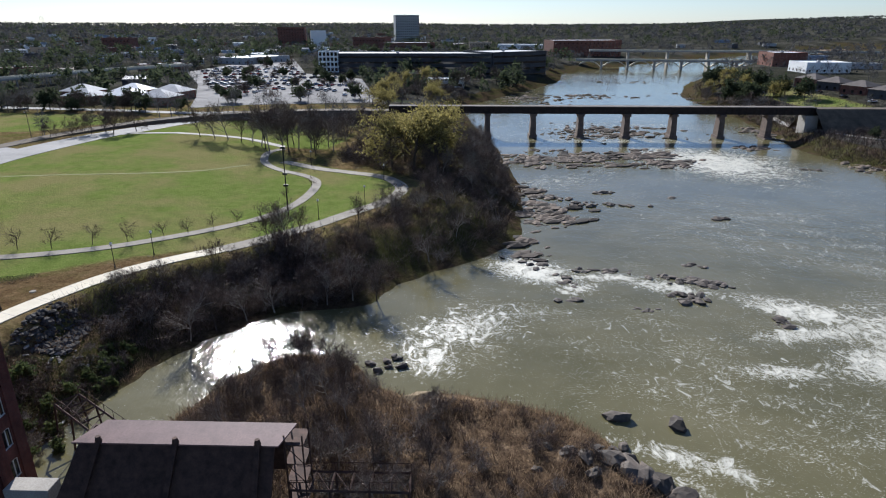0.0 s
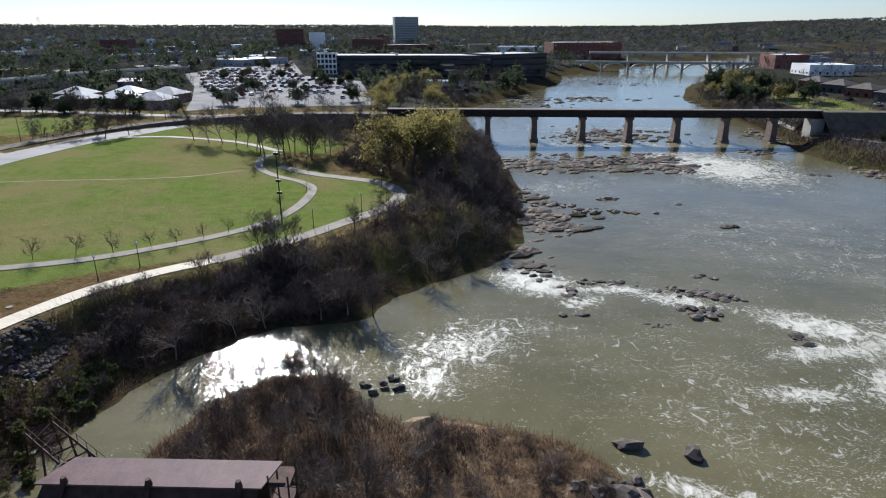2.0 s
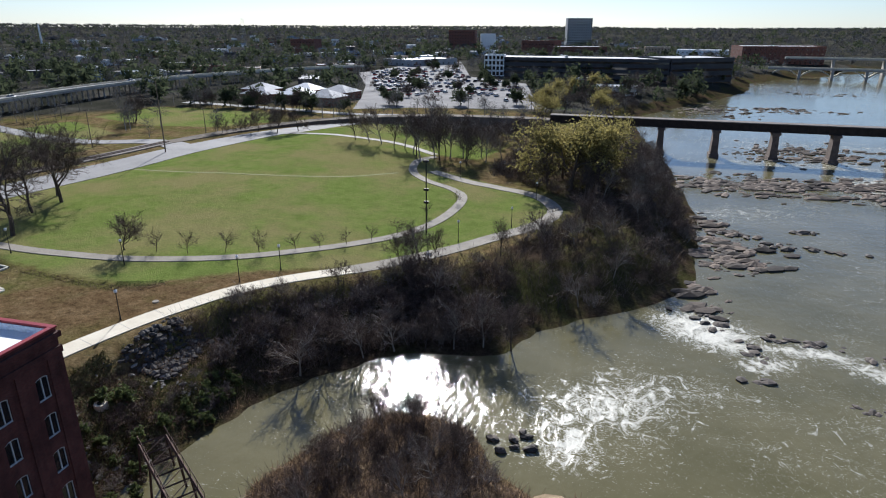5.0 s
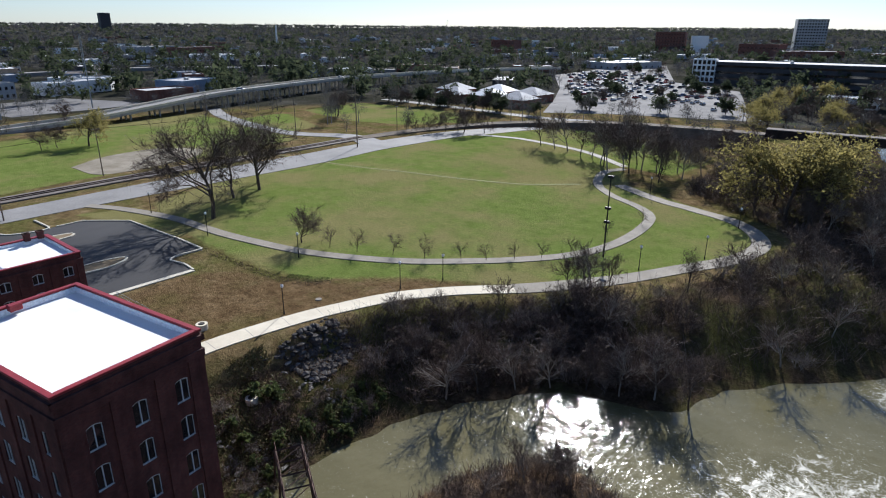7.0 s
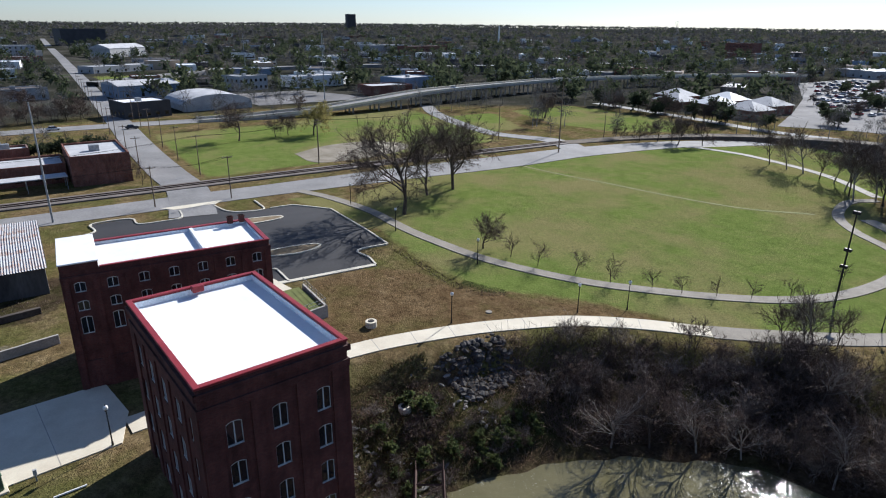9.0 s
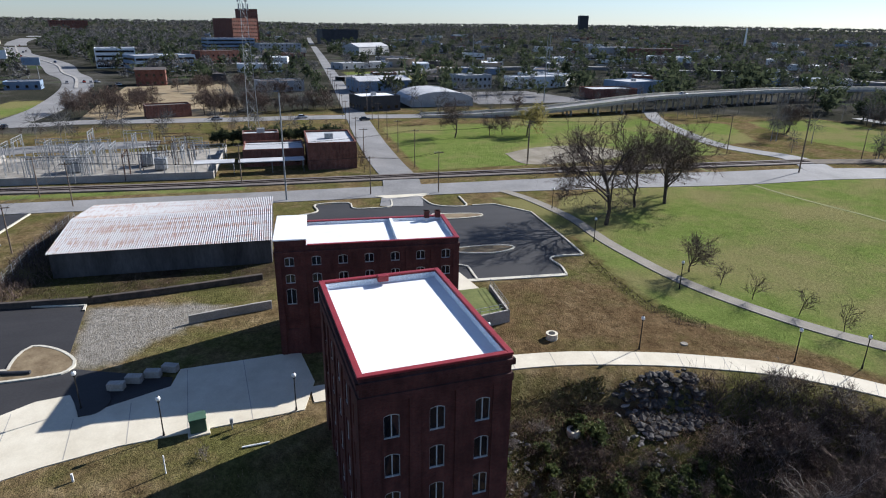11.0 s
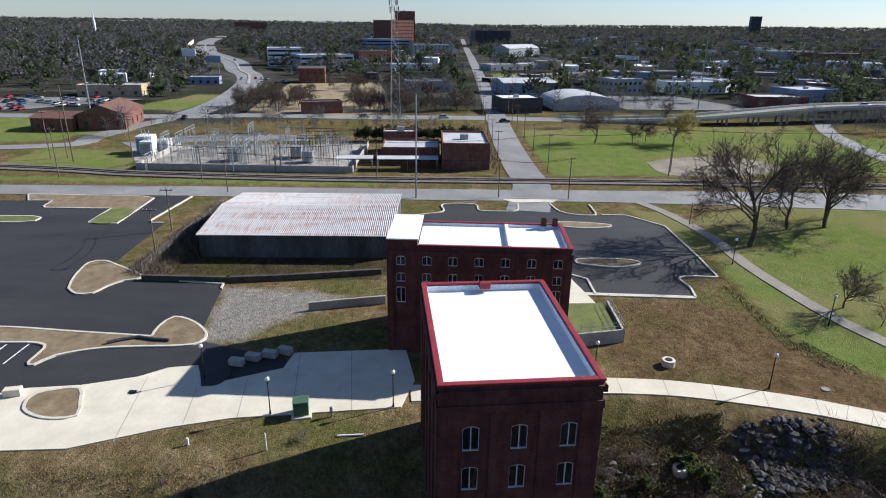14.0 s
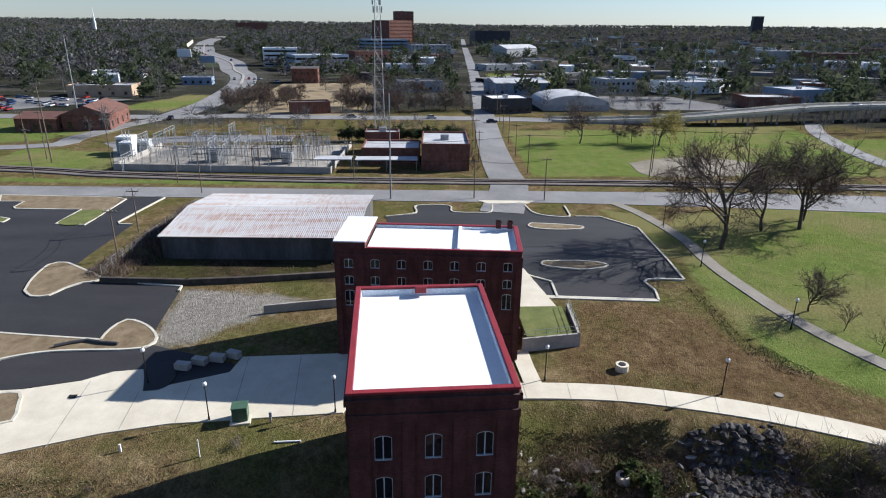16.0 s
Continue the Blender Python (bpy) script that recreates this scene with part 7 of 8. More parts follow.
# ---- avenue, viaduct, far roads ----
AVENUE = [(-262, -160), (-262, -50), (-266, -28), (-263, 17), (-262, 63), (-258, 100), (-252, 130)]
strip("avenue", AVENUE, 11, M_ASPHALT_OLD, 0.12, 5, "grey four-lane avenue beyond the substation", "road")
HIGHWAY = [(-258, -52), (-315, -50), (-401, -59), (-468, -74), (-515, -92), (-620, -124), (-765, -190), (-840, -214), (-1000, -262), (-1150, -300), (-1447, -357)]
strip("highway", HIGHWAY, [12, 16, 22, 26, 26, 26, 24, 24, 24], M_ASPHALT_OLD, 0.16, 6, "wide grey highway climbing into town", "road")
strip("median", HIGHWAY[2:9], 1.6, M_CONCRETE_OLD, 0.5, 6, "low concrete median along the highway", "median", across=1, depth=0.6)
strip("lane", [(-262, -52), (-238, -60), (-215, -64), (-198, -72), (-190, -160)], 7, M_ASPHALT_OLD, 0.14, 4, "grey lane beside the brick hall", "road")
strip("yard_lane", [(-200, -48), (-212, -30), (-214, 5)], 12, M_ASPHALT_OLD, 0.1, 4, "wide grey yard behind the substation", "road")
strip("bypass", [(-430, 90), (-494, 177), (-511, 252), (-498, 332), (-440, 380), (-330, 440)], 9, M_ASPHALT_OLD, 2.6, 6, "pale raised bypass road", "road", depth=3)
strip("rail_side_road", [(-215, 284), (-160, 276), (-118, 268), (-90, 272)], 6, M_ASPHALT_OLD, 0.1, 5, "pale road beside the railway", "road")
area("big_car_park", [(-124, 284), (-40, 330), (-51, 362), (-72, 458), (-120, 490), (-176, 671), (-208, 640), (-216, 498), (-167, 399), (-140, 330)], M_LOT, 0.1, "wide pale car park full of cars", "car park", cell=20)
area("town_lot", [(-280, -125), (-320, -90), (-326, -130), (-320, -170), (-275, -170)], M_LOT, 0.1, "grey car park beside the workshop", "car park", cell=20)
M_DRYLAWN = surface("straw_lawn", (0.2, 0.145, 0.08), (0.32, 0.25, 0.145), 0.15, 3, 0.95, 0, 0.5)
area("dry_lawn", [(-272, -30), (-268, 20), (-300, 30), (-420, 20), (-410, -35), (-340, -34)], M_DRYLAWN, 0.05, "straw-coloured dry lawn with bare trees", "lawn", cell=12)
area("depot_yard", [(-292, 138), (-292, 202), (-348, 186), (-348, 138)], M_LOT, 0.1, "pale worn yard between the depots", "yard", cell=20)
area("clinic_lot", [(-610, -5), (-620, 70), (-760, 80), (-740, -10)], M_LOT, 0.1, "grey car park below the hospital", "car park", cell=20)

area("entry_apron", [(-134.6, 59.6), (-134.6, 67.8), (-136.6, 70), (-137.2, 57.5)], M_CONCRETE, 0.16, "pale concrete entry of the car park", "paving")
VIA = [(-258, 100), (-253, 128), (-249, 150), (-251, 180), (-258, 215), (-267, 259), (-273, 311), (-268, 360), (-250, 430), (-215, 500)]
c = spline(VIA, 4)
rise = 8.2 + 6.0 * smooth(np.linspace(0, 1, len(c)) / 0.28)
t = np.gradient(c, axis=0)
t /= np.linalg.norm(t, axis=1)[:, None]
nrm = np.stack([-t[:, 1], t[:, 0]], 1)
ob = empty("viaduct", pose(0, 0, 0), "curving concrete road viaduct on many columns", "viaduct")


def ribbon(offsets):
    """A solid band that follows the viaduct: (offset, height) corners of its section."""
    k = len(offsets)
    v = [(c[i][0] + nrm[i][0] * o, c[i][1] + nrm[i][1] * o, rise[i] + z) for i in range(len(c)) for o, z in offsets]
    f = [(i * k + j, i * k + (j + 1) % k, (i + 1) * k + (j + 1) % k, (i + 1) * k + j) for i in range(len(c) - 1) for j in range(k)]
    return v, f


v, f = ribbon([(-5, 0), (5, 0), (5, -0.9), (-5, -0.9)])
mesh_object("deck", v, f, M_CONCRETE_OLD, ob)
v, f = ribbon([(-3.6, 0.03), (3.6, 0.03), (3.6, 0.02), (-3.6, 0.02)])
mesh_object("carriageway", v, f, M_ASPHALT_OLD, ob)
for s in (-1, 1):
    v, f = ribbon([(s * 4.7, 0), (s * 4.7, 0.9), (s * 5.0, 0.9), (s * 5.0, 0)])
    mesh_object("parapet", v, f, M_CONCRETE, ob)
for i in range(6, len(c), 3):
    if rise[i] > 9.6:
        for s in (-3.2, 0, 3.2):
            p = c[i] + nrm[i] * s
            part("column", rod(bmesh.new(), (p[0], p[1], at(*p) - 0.3), (p[0], p[1], rise[i] - 0.9), 0.4, 0.4, 8), M_CONCRETE_OLD, ob)

# Railway embankment to the bridge.
EMB = spline([(-145, 185), (-137, 212), (-118, 240), (-85, 256), (-50, 259.5), (-30, 259)], 4)
t = np.gradient(EMB, axis=0)
t /= np.linalg.norm(t, axis=1)[:, None]
en = np.stack([-t[:, 1], t[:, 0]], 1)
ez = 8.2 + 2.6 * smooth(np.linspace(0, 1, len(EMB)) / 0.9)
M_EMBANK = surface("embankment_earth", (0.055, 0.044, 0.032), (0.15, 0.115, 0.08), 0.3, 4, 0.95, 0, 0.6)
sec = [(-9, -6.0), (-3, 0), (3, 0), (9, -6.0)]
v = [(EMB[i][0] + en[i][0] * o, EMB[i][1] + en[i][1] * o, ez[i] + z) for i in range(len(EMB)) for o, z in sec]
f = [(i * 4 + j + 1, i * 4 + j, (i + 1) * 4 + j, (i + 1) * 4 + j + 1) for i in range(len(EMB) - 1) for j in range(3)]
tagged(mesh_object("rail_embankment", v, f, M_EMBANK), "dark railway embankment leading to the bridge", "embankment", kind="structure")


# ---- far bridges ----
def beam_bridge(a, c2, z, w, piers, name, label, arch=False):
    ob = empty(name, pose(0, 0, 0), label, "bridge")
    L = math.hypot(c2[0] - a[0], c2[1] - a[1])
    m = Matrix.Translation((a[0], a[1], 0)) @ Matrix.Rotation(math.atan2(c2[1] - a[1], c2[0] - a[0]), 4, "Z")
    for nm, sp, mt in (("deck", (0, -w / 2, z - 1.2, L, w / 2, z), M_CONCRETE_OLD), ("parapet", (0, -w / 2, z, L, -w / 2 + 0.4, z + 1), M_CONCRETE), ("parapet", (0, w / 2 - 0.4, z, L, w / 2, z + 1), M_CONCRETE)):
        part(nm, boxes(sp), mt, ob).matrix_local = m
    for i in range(1, piers):
        x = L * i / piers
        part("pier", boxes((x - 1, -w / 2 + 0.5, -1, x + 1, w / 2 - 0.5, z - 1.2)), M_CONCRETE_OLD, ob).matrix_local = m
    if arch:
        for i in range(piers):
            x0, s = L * i / piers + 1, L / piers - 2
            bm = bmesh.new()
            pts = [(x0 + s * k / 10, 1.5 + (z - 3.2) * (1 - (2 * k / 10 - 1) ** 2)) for k in range(11)]
            for (xa, za), (xb, zb) in zip(pts, pts[1:]):
                vs = [bm.verts.new(p) for p in ((xa, -w / 2 + 0.3, za), (xb, -w / 2 + 0.3, zb), (xb, -w / 2 + 0.3, zb + 0.9), (xa, -w / 2 + 0.3, za + 0.9), (xa, w / 2 - 0.3, za), (xb, w / 2 - 0.3, zb), (xb, w / 2 - 0.3, zb + 0.9), (xa, w / 2 - 0.3, za + 0.9))]
                for q in ((0, 1, 2, 3), (7, 6, 5, 4), (0, 4, 5, 1), (3, 2, 6, 7)):
                    bm.faces.new([vs[k] for k in q])
            part("arch", bm, M_CONCRETE, ob).matrix_local = m


beam_bridge((120, 690), (330, 655), 9, 8, 8, "arch_bridge", "pale concrete arch bridge over the river", True)
beam_bridge((150, 775), (460, 735), 15, 12, 7, "road_bridge", "high concrete road bridge over the river")


# ---- cars ----
CAR_PAINTS = [surface("car_paint_" + n, tuple(0.9 * v for v in c3), c3, 1, 4, 0.25, 0.2, 0.0, spec=0.6) for n, c3 in (("white", (0.75, 0.75, 0.75)), ("black", (0.03, 0.03, 0.035)), ("silver", (0.45, 0.46, 0.48)), ("red", (0.4, 0.04, 0.03)), ("blue", (0.06, 0.1, 0.22)))]
M_TYRE = surface("tyre_rubber", (0.02, 0.02, 0.02), (0.035, 0.035, 0.035), 2, 9, 0.9)
bm = bmesh.new()
box(bm, -2.2, -0.9, 0.3, 2.2, 0.9, 0.85, 0.12)
vs = [bm.verts.new(p) for p in ((-1.7, -0.82, 0.84), (1.1, -0.82, 0.84), (1.1, 0.82, 0.84), (-1.7, 0.82, 0.84), (-1.2, -0.68, 1.45), (0.4, -0.68, 1.45), (0.4, 0.68, 1.45), (-1.2, 0.68, 1.45))]
bm.faces.new([vs[i] for i in (4, 5, 6, 7)])
CAR_BODIES = []
for mt in CAR_PAINTS:
    me = bpy.data.meshes.new("body")
    bm.to_mesh(me)
    me.materials.append(mt)
    CAR_BODIES.append(me)
bm.free()
bm = bmesh.new()
vs = [bm.verts.new(p) for p in ((-1.7, -0.82, 0.84), (1.1, -0.82, 0.84), (1.1, 0.82, 0.84), (-1.7, 0.82, 0.84), (-1.2, -0.68, 1.44), (0.4, -0.68, 1.44), (0.4, 0.68, 1.44), (-1.2, 0.68, 1.44))]
for q in ((0, 1, 5, 4), (1, 2, 6, 5), (2, 3, 7, 6), (3, 0, 4, 7)):
    bm.faces.new([vs[i] for i in q])
CAR_GLASS = bpy.data.meshes.new("windows")
bm.to_mesh(CAR_GLASS), bm.free()
CAR_GLASS.materials.append(M_GLASS)
bm = bmesh.new()
profile = [(-2.0, 0.45), (-2.0, 0.28)]
for x in (-1.35, 1.35):
    profile += [(x - 0.34, 0.28), (x - 0.24, 0.08), (x, 0.0), (x + 0.24, 0.08), (x + 0.34, 0.28)]
profile += [(2.0, 0.28), (2.0, 0.45)]
rims = [[bm.verts.new((x, y, z)) for x, z in profile] for y in (-0.86, 0.86)]
for k in range(len(profile)):
    j = (k + 1) % len(profile)
    bm.faces.new((rims[0][k], rims[0][j], rims[1][j], rims[1][k]))
bm.faces.new(rims[0]), bm.faces.new(rims[1][::-1])
CAR_WHEELS = bpy.data.meshes.new("wheels")
bm.to_mesh(CAR_WHEELS), bm.free()
CAR_WHEELS.materials.append(M_TYRE)
PAINT_NAMES = ("white", "black", "silver", "red", "dark blue")


def car(x, y, turn, k, z=None, where="parked on pale asphalt", group="parked cars"):
    ob = empty("car", pose(x, y, at(x, y) + 0.14 if z is None else z, 0, 0, turn), PAINT_NAMES[k] + " car " + where, "car", group)
    for nm, me in (("body", CAR_BODIES[k]), ("glazing", CAR_GLASS), ("underbody", CAR_WHEELS)):
        p = new(nm, me)
        p.parent = ob


rng = random.Random(77)
LOT_POLY = [(-124, 290), (-45, 335), (-56, 362), (-76, 455), (-122, 485), (-172, 655), (-200, 630), (-208, 498), (-165, 405), (-140, 335)]
for row in range(16):
    for k in range(34):
        x, y = -215 + 5.0 * k + 0.6 * row, 350 + 13 * row + 6 * (row % 2)
        if rng.random() < 0.7 and float(signed(np.array([x]), np.array([y]), LOT_POLY)[0]) > 2:
            car(x, y, 80 + rng.uniform(-4, 4), rng.choice((0, 0, 1, 2, 2, 4, 1, 3)))
for k in range(46):
    x, y = rng.uniform(-325, -278), -168 + 5 * (k % 15)
    car(x, y, rng.choice((0, 90)), rng.choice((0, 1, 2, 3, 3, 4, 0)), group="cars by the workshop")
for k in range(50):
    car(-620 - 12 * (k // 10) - 4 * (k % 2), 0 + 7 * (k % 10), 90, rng.choice((0, 1, 2, 4)), group="cars below the hospital")
for x, y, a, k, w in ((-255, -49, 5, 1, "driving on the avenue"), (-262, 20, 88, 2, "driving on the avenue"), (-261, 52, 88, 0, "driving on the avenue"), (-352, -40, 0, 1, "driving on the highway"), (-416, -40, 40, 0, "driving on the highway"), (-435, -55, 40, 2, "driving on the highway"), (-250, 75, 85, 1, "driving on the avenue")):
    car(x, y, a, k, None, w, "cars on the road")
for i in range(14):
    k = rng.uniform(2, 8)
    q0, q1 = HIGHWAY[int(k)], HIGHWAY[int(k) + 1]
    sd = rng.choice((-8, -4.5, 4.5, 8))
    ang = math.atan2(q1[1] - q0[1], q1[0] - q0[0])
    x, y = q0[0] + (q1[0] - q0[0]) * (k % 1) - math.sin(ang) * sd, q0[1] + (q1[1] - q0[1]) * (k % 1) + math.cos(ang) * sd
    car(x, y, math.degrees(ang), rng.choice((0, 1, 2, 3, 4)), at(x, y) + 0.2, "driving on the highway", "cars on the road")
for i, s in ((30, -2), (52, 2)):
    p = c[min(i, len(c) - 1)] + nrm[min(i, len(c) - 1)] * s
    car(p[0], p[1], 100, 0, float(rise[min(i, len(c) - 1)]) + 0.05, "driving on the viaduct", "cars on the road")
for i in range(7):
    car(188.5 + 1.3 * i, 366 - 21 * i, 20, rng.choice((0, 1, 2)), group="cars by the row houses")

# ---- far town, as many low houses ----
LANES = [np.array(q, float) for q in (CROSS, AVENUE, HIGHWAY, VIA, ROAD, RAIL)]


def clear_of_lanes(x, y, gap):
    for q in LANES:
        p0, p1 = q[:-1], q[1:]
        e = p1 - p0
        tt = np.clip(((x - p0[:, 0]) * e[:, 0] + (y - p0[:, 1]) * e[:, 1]) / (e ** 2).sum(1), 0, 1)
        if np.hypot(x - p0[:, 0] - tt * e[:, 0], y - p0[:, 1] - tt * e[:, 1]).min() < gap + (12 if len(q) == len(HIGHWAY) and q[0][0] == -258 and q[1][0] == -315 else 0):
            return False
    return True


TAKEN = [(o.matrix_world.translation.x, o.matrix_world.translation.y) for o in scene.objects if o.get("category") in ("building", "pavilion", "house", "hall", "gantry")]
rng = random.Random(5)
walls, roofs = (M_GREY, M_TAN, M_WHITE, B2, M_DARKBLD, M_BLUE), (M_ROOFGREY, M_ROOFGREY, M_MEMBRANE, M_ROOFDARK, M_ROOFGREY)
made = 0
while made < 320:
    a, r = rng.uniform(-2, 125), 330 + 1500 * rng.random() ** 1.3
    x, y = -20 - r * math.sin(radians(a)), 60 + r * math.cos(radians(a))
    if a > 95 and r > 420 or float(signed(np.array([x]), np.array([y]), RIVER)[0]) > -40 or not clear_of_lanes(x, y, 26) or float(signed(np.array([x]), np.array([y]), LOT_POLY)[0]) > -30 or any((x - p) ** 2 + (y - q) ** 2 < 42 ** 2 for p, q in TAKEN):
        continue
    TAKEN.append((x, y))
    w, d2, turn = rng.uniform(12, 38), rng.uniform(10, 20), radians(rng.choice((a, a + 90)) + rng.uniform(-8, 8))
    block("low_building", (x, y), (x + w * math.cos(turn), y + w * math.sin(turn)), d2, rng.uniform(3.8, 7), rng.choice(walls), rng.choice(roofs), "low flat-roofed town building among trees", 1, 0, group="far town buildings", band=rng.random() < 0.5)
    made += 1
while made < 365:
    a, r = rng.uniform(-62, -20), 420 + 900 * rng.random()
    x, y = -20 - r * math.sin(radians(a)), 60 + r * math.cos(radians(a))
    if float(signed(np.array([x]), np.array([y]), RIVER)[0]) > -30 or any((x - p) ** 2 + (y - q) ** 2 < 35 ** 2 for p, q in TAKEN):
        continue
    TAKEN.append((x, y))
    w, turn = rng.uniform(10, 30), radians(rng.uniform(-20, 20))
    block("low_building", (x, y), (x + w * math.cos(turn), y + w * math.sin(turn)), 12, rng.uniform(3.8, 6.5), rng.choice(walls), rng.choice(roofs), "low flat-roofed town building among trees", 1, 0, group="far town buildings")
    made += 1

# ---- woods and street trees, near to far ----
r = np.random.RandomState(12)


def free_spots(n, lo, hi, a0, a1, gap, power=1.0):
    out = []
    tk = np.array(TAKEN)
    while len(out) < n:
        a, d = np.radians(r.uniform(a0, a1)), lo + (hi - lo) * r.uniform() ** power
        x, y = -20 - d * np.sin(a), 60 + d * np.cos(a)
        if np.min(np.hypot(tk[:, 0] - x, tk[:, 1] - y)) < gap or not clear_of_lanes(x, y, 12):
            continue
        out.append((x, y))
    p = np.array(out)
    ok = (signed(p[:, 0], p[:, 1], RIVER) < -6) & (signed(p[:, 0], p[:, 1], LOT_POLY) < -3)
    for gpoly in GREENS + [[(-272, -30), (-268, 20), (-420, 20), (-410, -35)], [(-160, -40), (-160, 30), (-210, 40), (-210, -60)], [(-275, -180), (-275, -85), (-335, -85), (-335, -180)]]:
        ok &= signed(p[:, 0], p[:, 1], gpoly) < 0
    return p[ok]


def haze_trees(name, spots, lo, hi, slivers, w, material, label):
    """Bare crowns as loose bundles of twigs round a trunk, all in one."""
    V, F = [], []
    k = 0
    zs = height(spots[:, 0], spots[:, 1])
    for (x, y), z in zip(spots, zs):
        h = r.uniform(lo, hi)
        d = r.normal(0, 1, (slivers, 3))
        d /= np.linalg.norm(d, axis=1)[:, None]
        rad = h * r.uniform(0.28, 0.4)
        mid = np.array([x, y, z + h * 0.58])
        p0 = mid + d * rad * r.uniform(0.1, 0.6, (slivers, 1)) * (1, 1, 1.1)
        p1 = mid + (d + r.normal(0, 0.25, (slivers, 3))) * rad * r.uniform(0.8, 1.15, (slivers, 1)) * (1, 1, 1.15)
        s = np.cross(d, r.normal(0, 1, (slivers, 3)))
        s /= np.linalg.norm(s, axis=1)[:, None]
        s *= w * h / 10
        V.append(np.stack([p0 - s, p0 + s, p1], 1).reshape(-1, 3))
        V.append(np.array([(x - 0.02 * h, y, z - 0.3), (x + 0.02 * h, y, z - 0.3), (x, y, z + h * 0.7)]))
        F += [(k + 3 * i, k + 3 * i + 1, k + 3 * i + 2) for i in range(slivers + 1)]
        k += 3 * slivers + 3
    return tagged(mesh_object(name, np.concatenate(V), F, material), label, "trees", kind="stuff")


def leaf_clouds(name, spots, lo, hi, facets, material, label, squash=0.9, size=0.2):
    """Crowns of far trees: loose clouds of small leaf clumps with ragged outlines and gaps."""
    zs = height(spots[:, 0], spots[:, 1])
    n = len(spots)
    h = r.uniform(lo, hi, n)
    rad = h * r.uniform(0.3, 0.5, n)
    d = r.normal(0, 1, (n, facets, 3))
    d /= np.linalg.norm(d, axis=2)[..., None]
    d *= r.uniform(0.35, 1.0, (n, facets, 1))
    d[..., 2] *= squash
    mid = np.stack([spots[:, 0], spots[:, 1], zs + h * 0.55], 1)
    c0 = mid[:, None, :] + d * rad[:, None, None]
    tri = r.normal(0, 1, (n, facets, 3, 3))
    tri *= (h[:, None] * size * r.uniform(0.5, 1.0, (n, facets)))[..., None, None]
    V = (c0[:, :, None, :] + tri).reshape(-1, 3)
    F = np.arange(n * facets * 3).reshape(-1, 3).tolist()
    return tagged(mesh_object(name, V, F, material), label, "woods", kind="stuff")


haze_trees("street_trees", free_spots(900, 190, 620, -10, 128, 15), 6, 12, 150, 0.05, M_WOODS, "bare grey-brown street trees of the town")
haze_trees("east_bank_trees", free_spots(500, 250, 700, -60, -18, 12), 5, 11, 150, 0.05, M_WOODS, "bare trees on the far bank")
leaf_clouds("town_evergreens", free_spots(1700, 300, 1200, -12, 128, 14), 7, 14, 70, M_LEAF_PINE, "dark evergreens between the town's buildings", 1.1, 0.12)
leaf_clouds("town_woods", free_spots(9000, 480, 1800, -62, 132, 13, 0.8), 6, 12, 44, M_WOODS, "grey-brown winter trees over the town", 0.9, 0.085)
leaf_clouds("south_woods", free_spots(3200, 420, 1800, 96, 150, 16, 0.8), 8, 15, 60, M_WOODS, "winter woods on the ridge", 0.9, 0.085)
leaf_clouds("south_pines", free_spots(500, 400, 1500, 96, 150, 20, 0.8), 9, 16, 44, M_LEAF_PINE, "dark pines in the ridge woods", 1.1, 0.12)
leaf_clouds("far_woods", free_spots(13000, 1300, 4300, -75, 150, 5, 0.7), 12, 22, 26, M_WOODS, "continuous winter woods reaching the horizon", 0.5, 0.12)
leaf_clouds("far_pines", free_spots(6000, 1000, 4000, -75, 150, 5, 0.7), 12, 22, 24, M_LEAF_PINE, "dark pines among the far woods", 0.7, 0.11)

# Rows seen singly: hedge behind the radio tower, trees along the avenue and lawns.
rng = random.Random(31)
for i in range(16):
    plant(EVERGREENS[i % 2], -209 + rng.uniform(-1, 1), 22 + 2.5 * i, rng.uniform(4.2, 6), i * 40, "dark evergreen in the hedge by the tower", group="hedge evergreens")
for i in range(22):
    plant(YOUNGS[i % 3], -238 + 0.25 * i * (i > 10), -55 + 5.4 * i, 4.5, i * 33, "small clipped bare tree by the avenue", group="avenue trees", name="avenue_tree")
for i, (x, y) in enumerate(scatter([(-273, -42), (-276, -14), (-292, -5), (-330, -10), (-330, -38)], 30, rng) + scatter([(-279, 12), (-278, 64), (-292, 66), (-300, 14)], 34, rng) + scatter([(-330, -10), (-400, -20), (-420, 40), (-330, 50)], 18, rng)):
    plant(OAKS[i % 3], x, y, rng.uniform(6.5, 10.5), i * 47, "reddish-brown bare tree on the dry lawn", group="lawn trees", name="lawn_tree")
for i in range(9):
    plant(YOUNGS[i % 3], -160 - 7 * i, 59 + 0.3 * i, 5.5, i * 80, "small bare street tree by the brick building", group="street trees by the brick building")
for i, (x, y) in enumerate(scatter([(148, 340), (152, 420), (178, 430), (176, 330)], 26, rng)):
    plant(EVERGREENS[i % 2] if i % 3 else LEAFIES[1], x, y, rng.uniform(7, 14), i * 51, "dark bushy evergreen on the far bank", group="far bank evergreens")
for i, (x, y) in enumerate(scatter([(138, 300), (142, 400), (150, 420), (148, 300)], 10, rng)):
    plant(TALLS[i % 3], x, y, rng.uniform(8, 12), i * 51, "thin bare tree on the far bank", group="far bank trees")
for i, (x, y) in enumerate(scatter([(-30, 280), (-5, 330), (20, 420), (50, 480), (-40, 470), (-50, 380), (-45, 300)], 46, rng)):
    plant((TALLS + OAKS + LEAFIES)[i % 8], x, y, rng.uniform(9, 15), i * 51, "brown bare tree by the bridge", group="trees by the bridge")
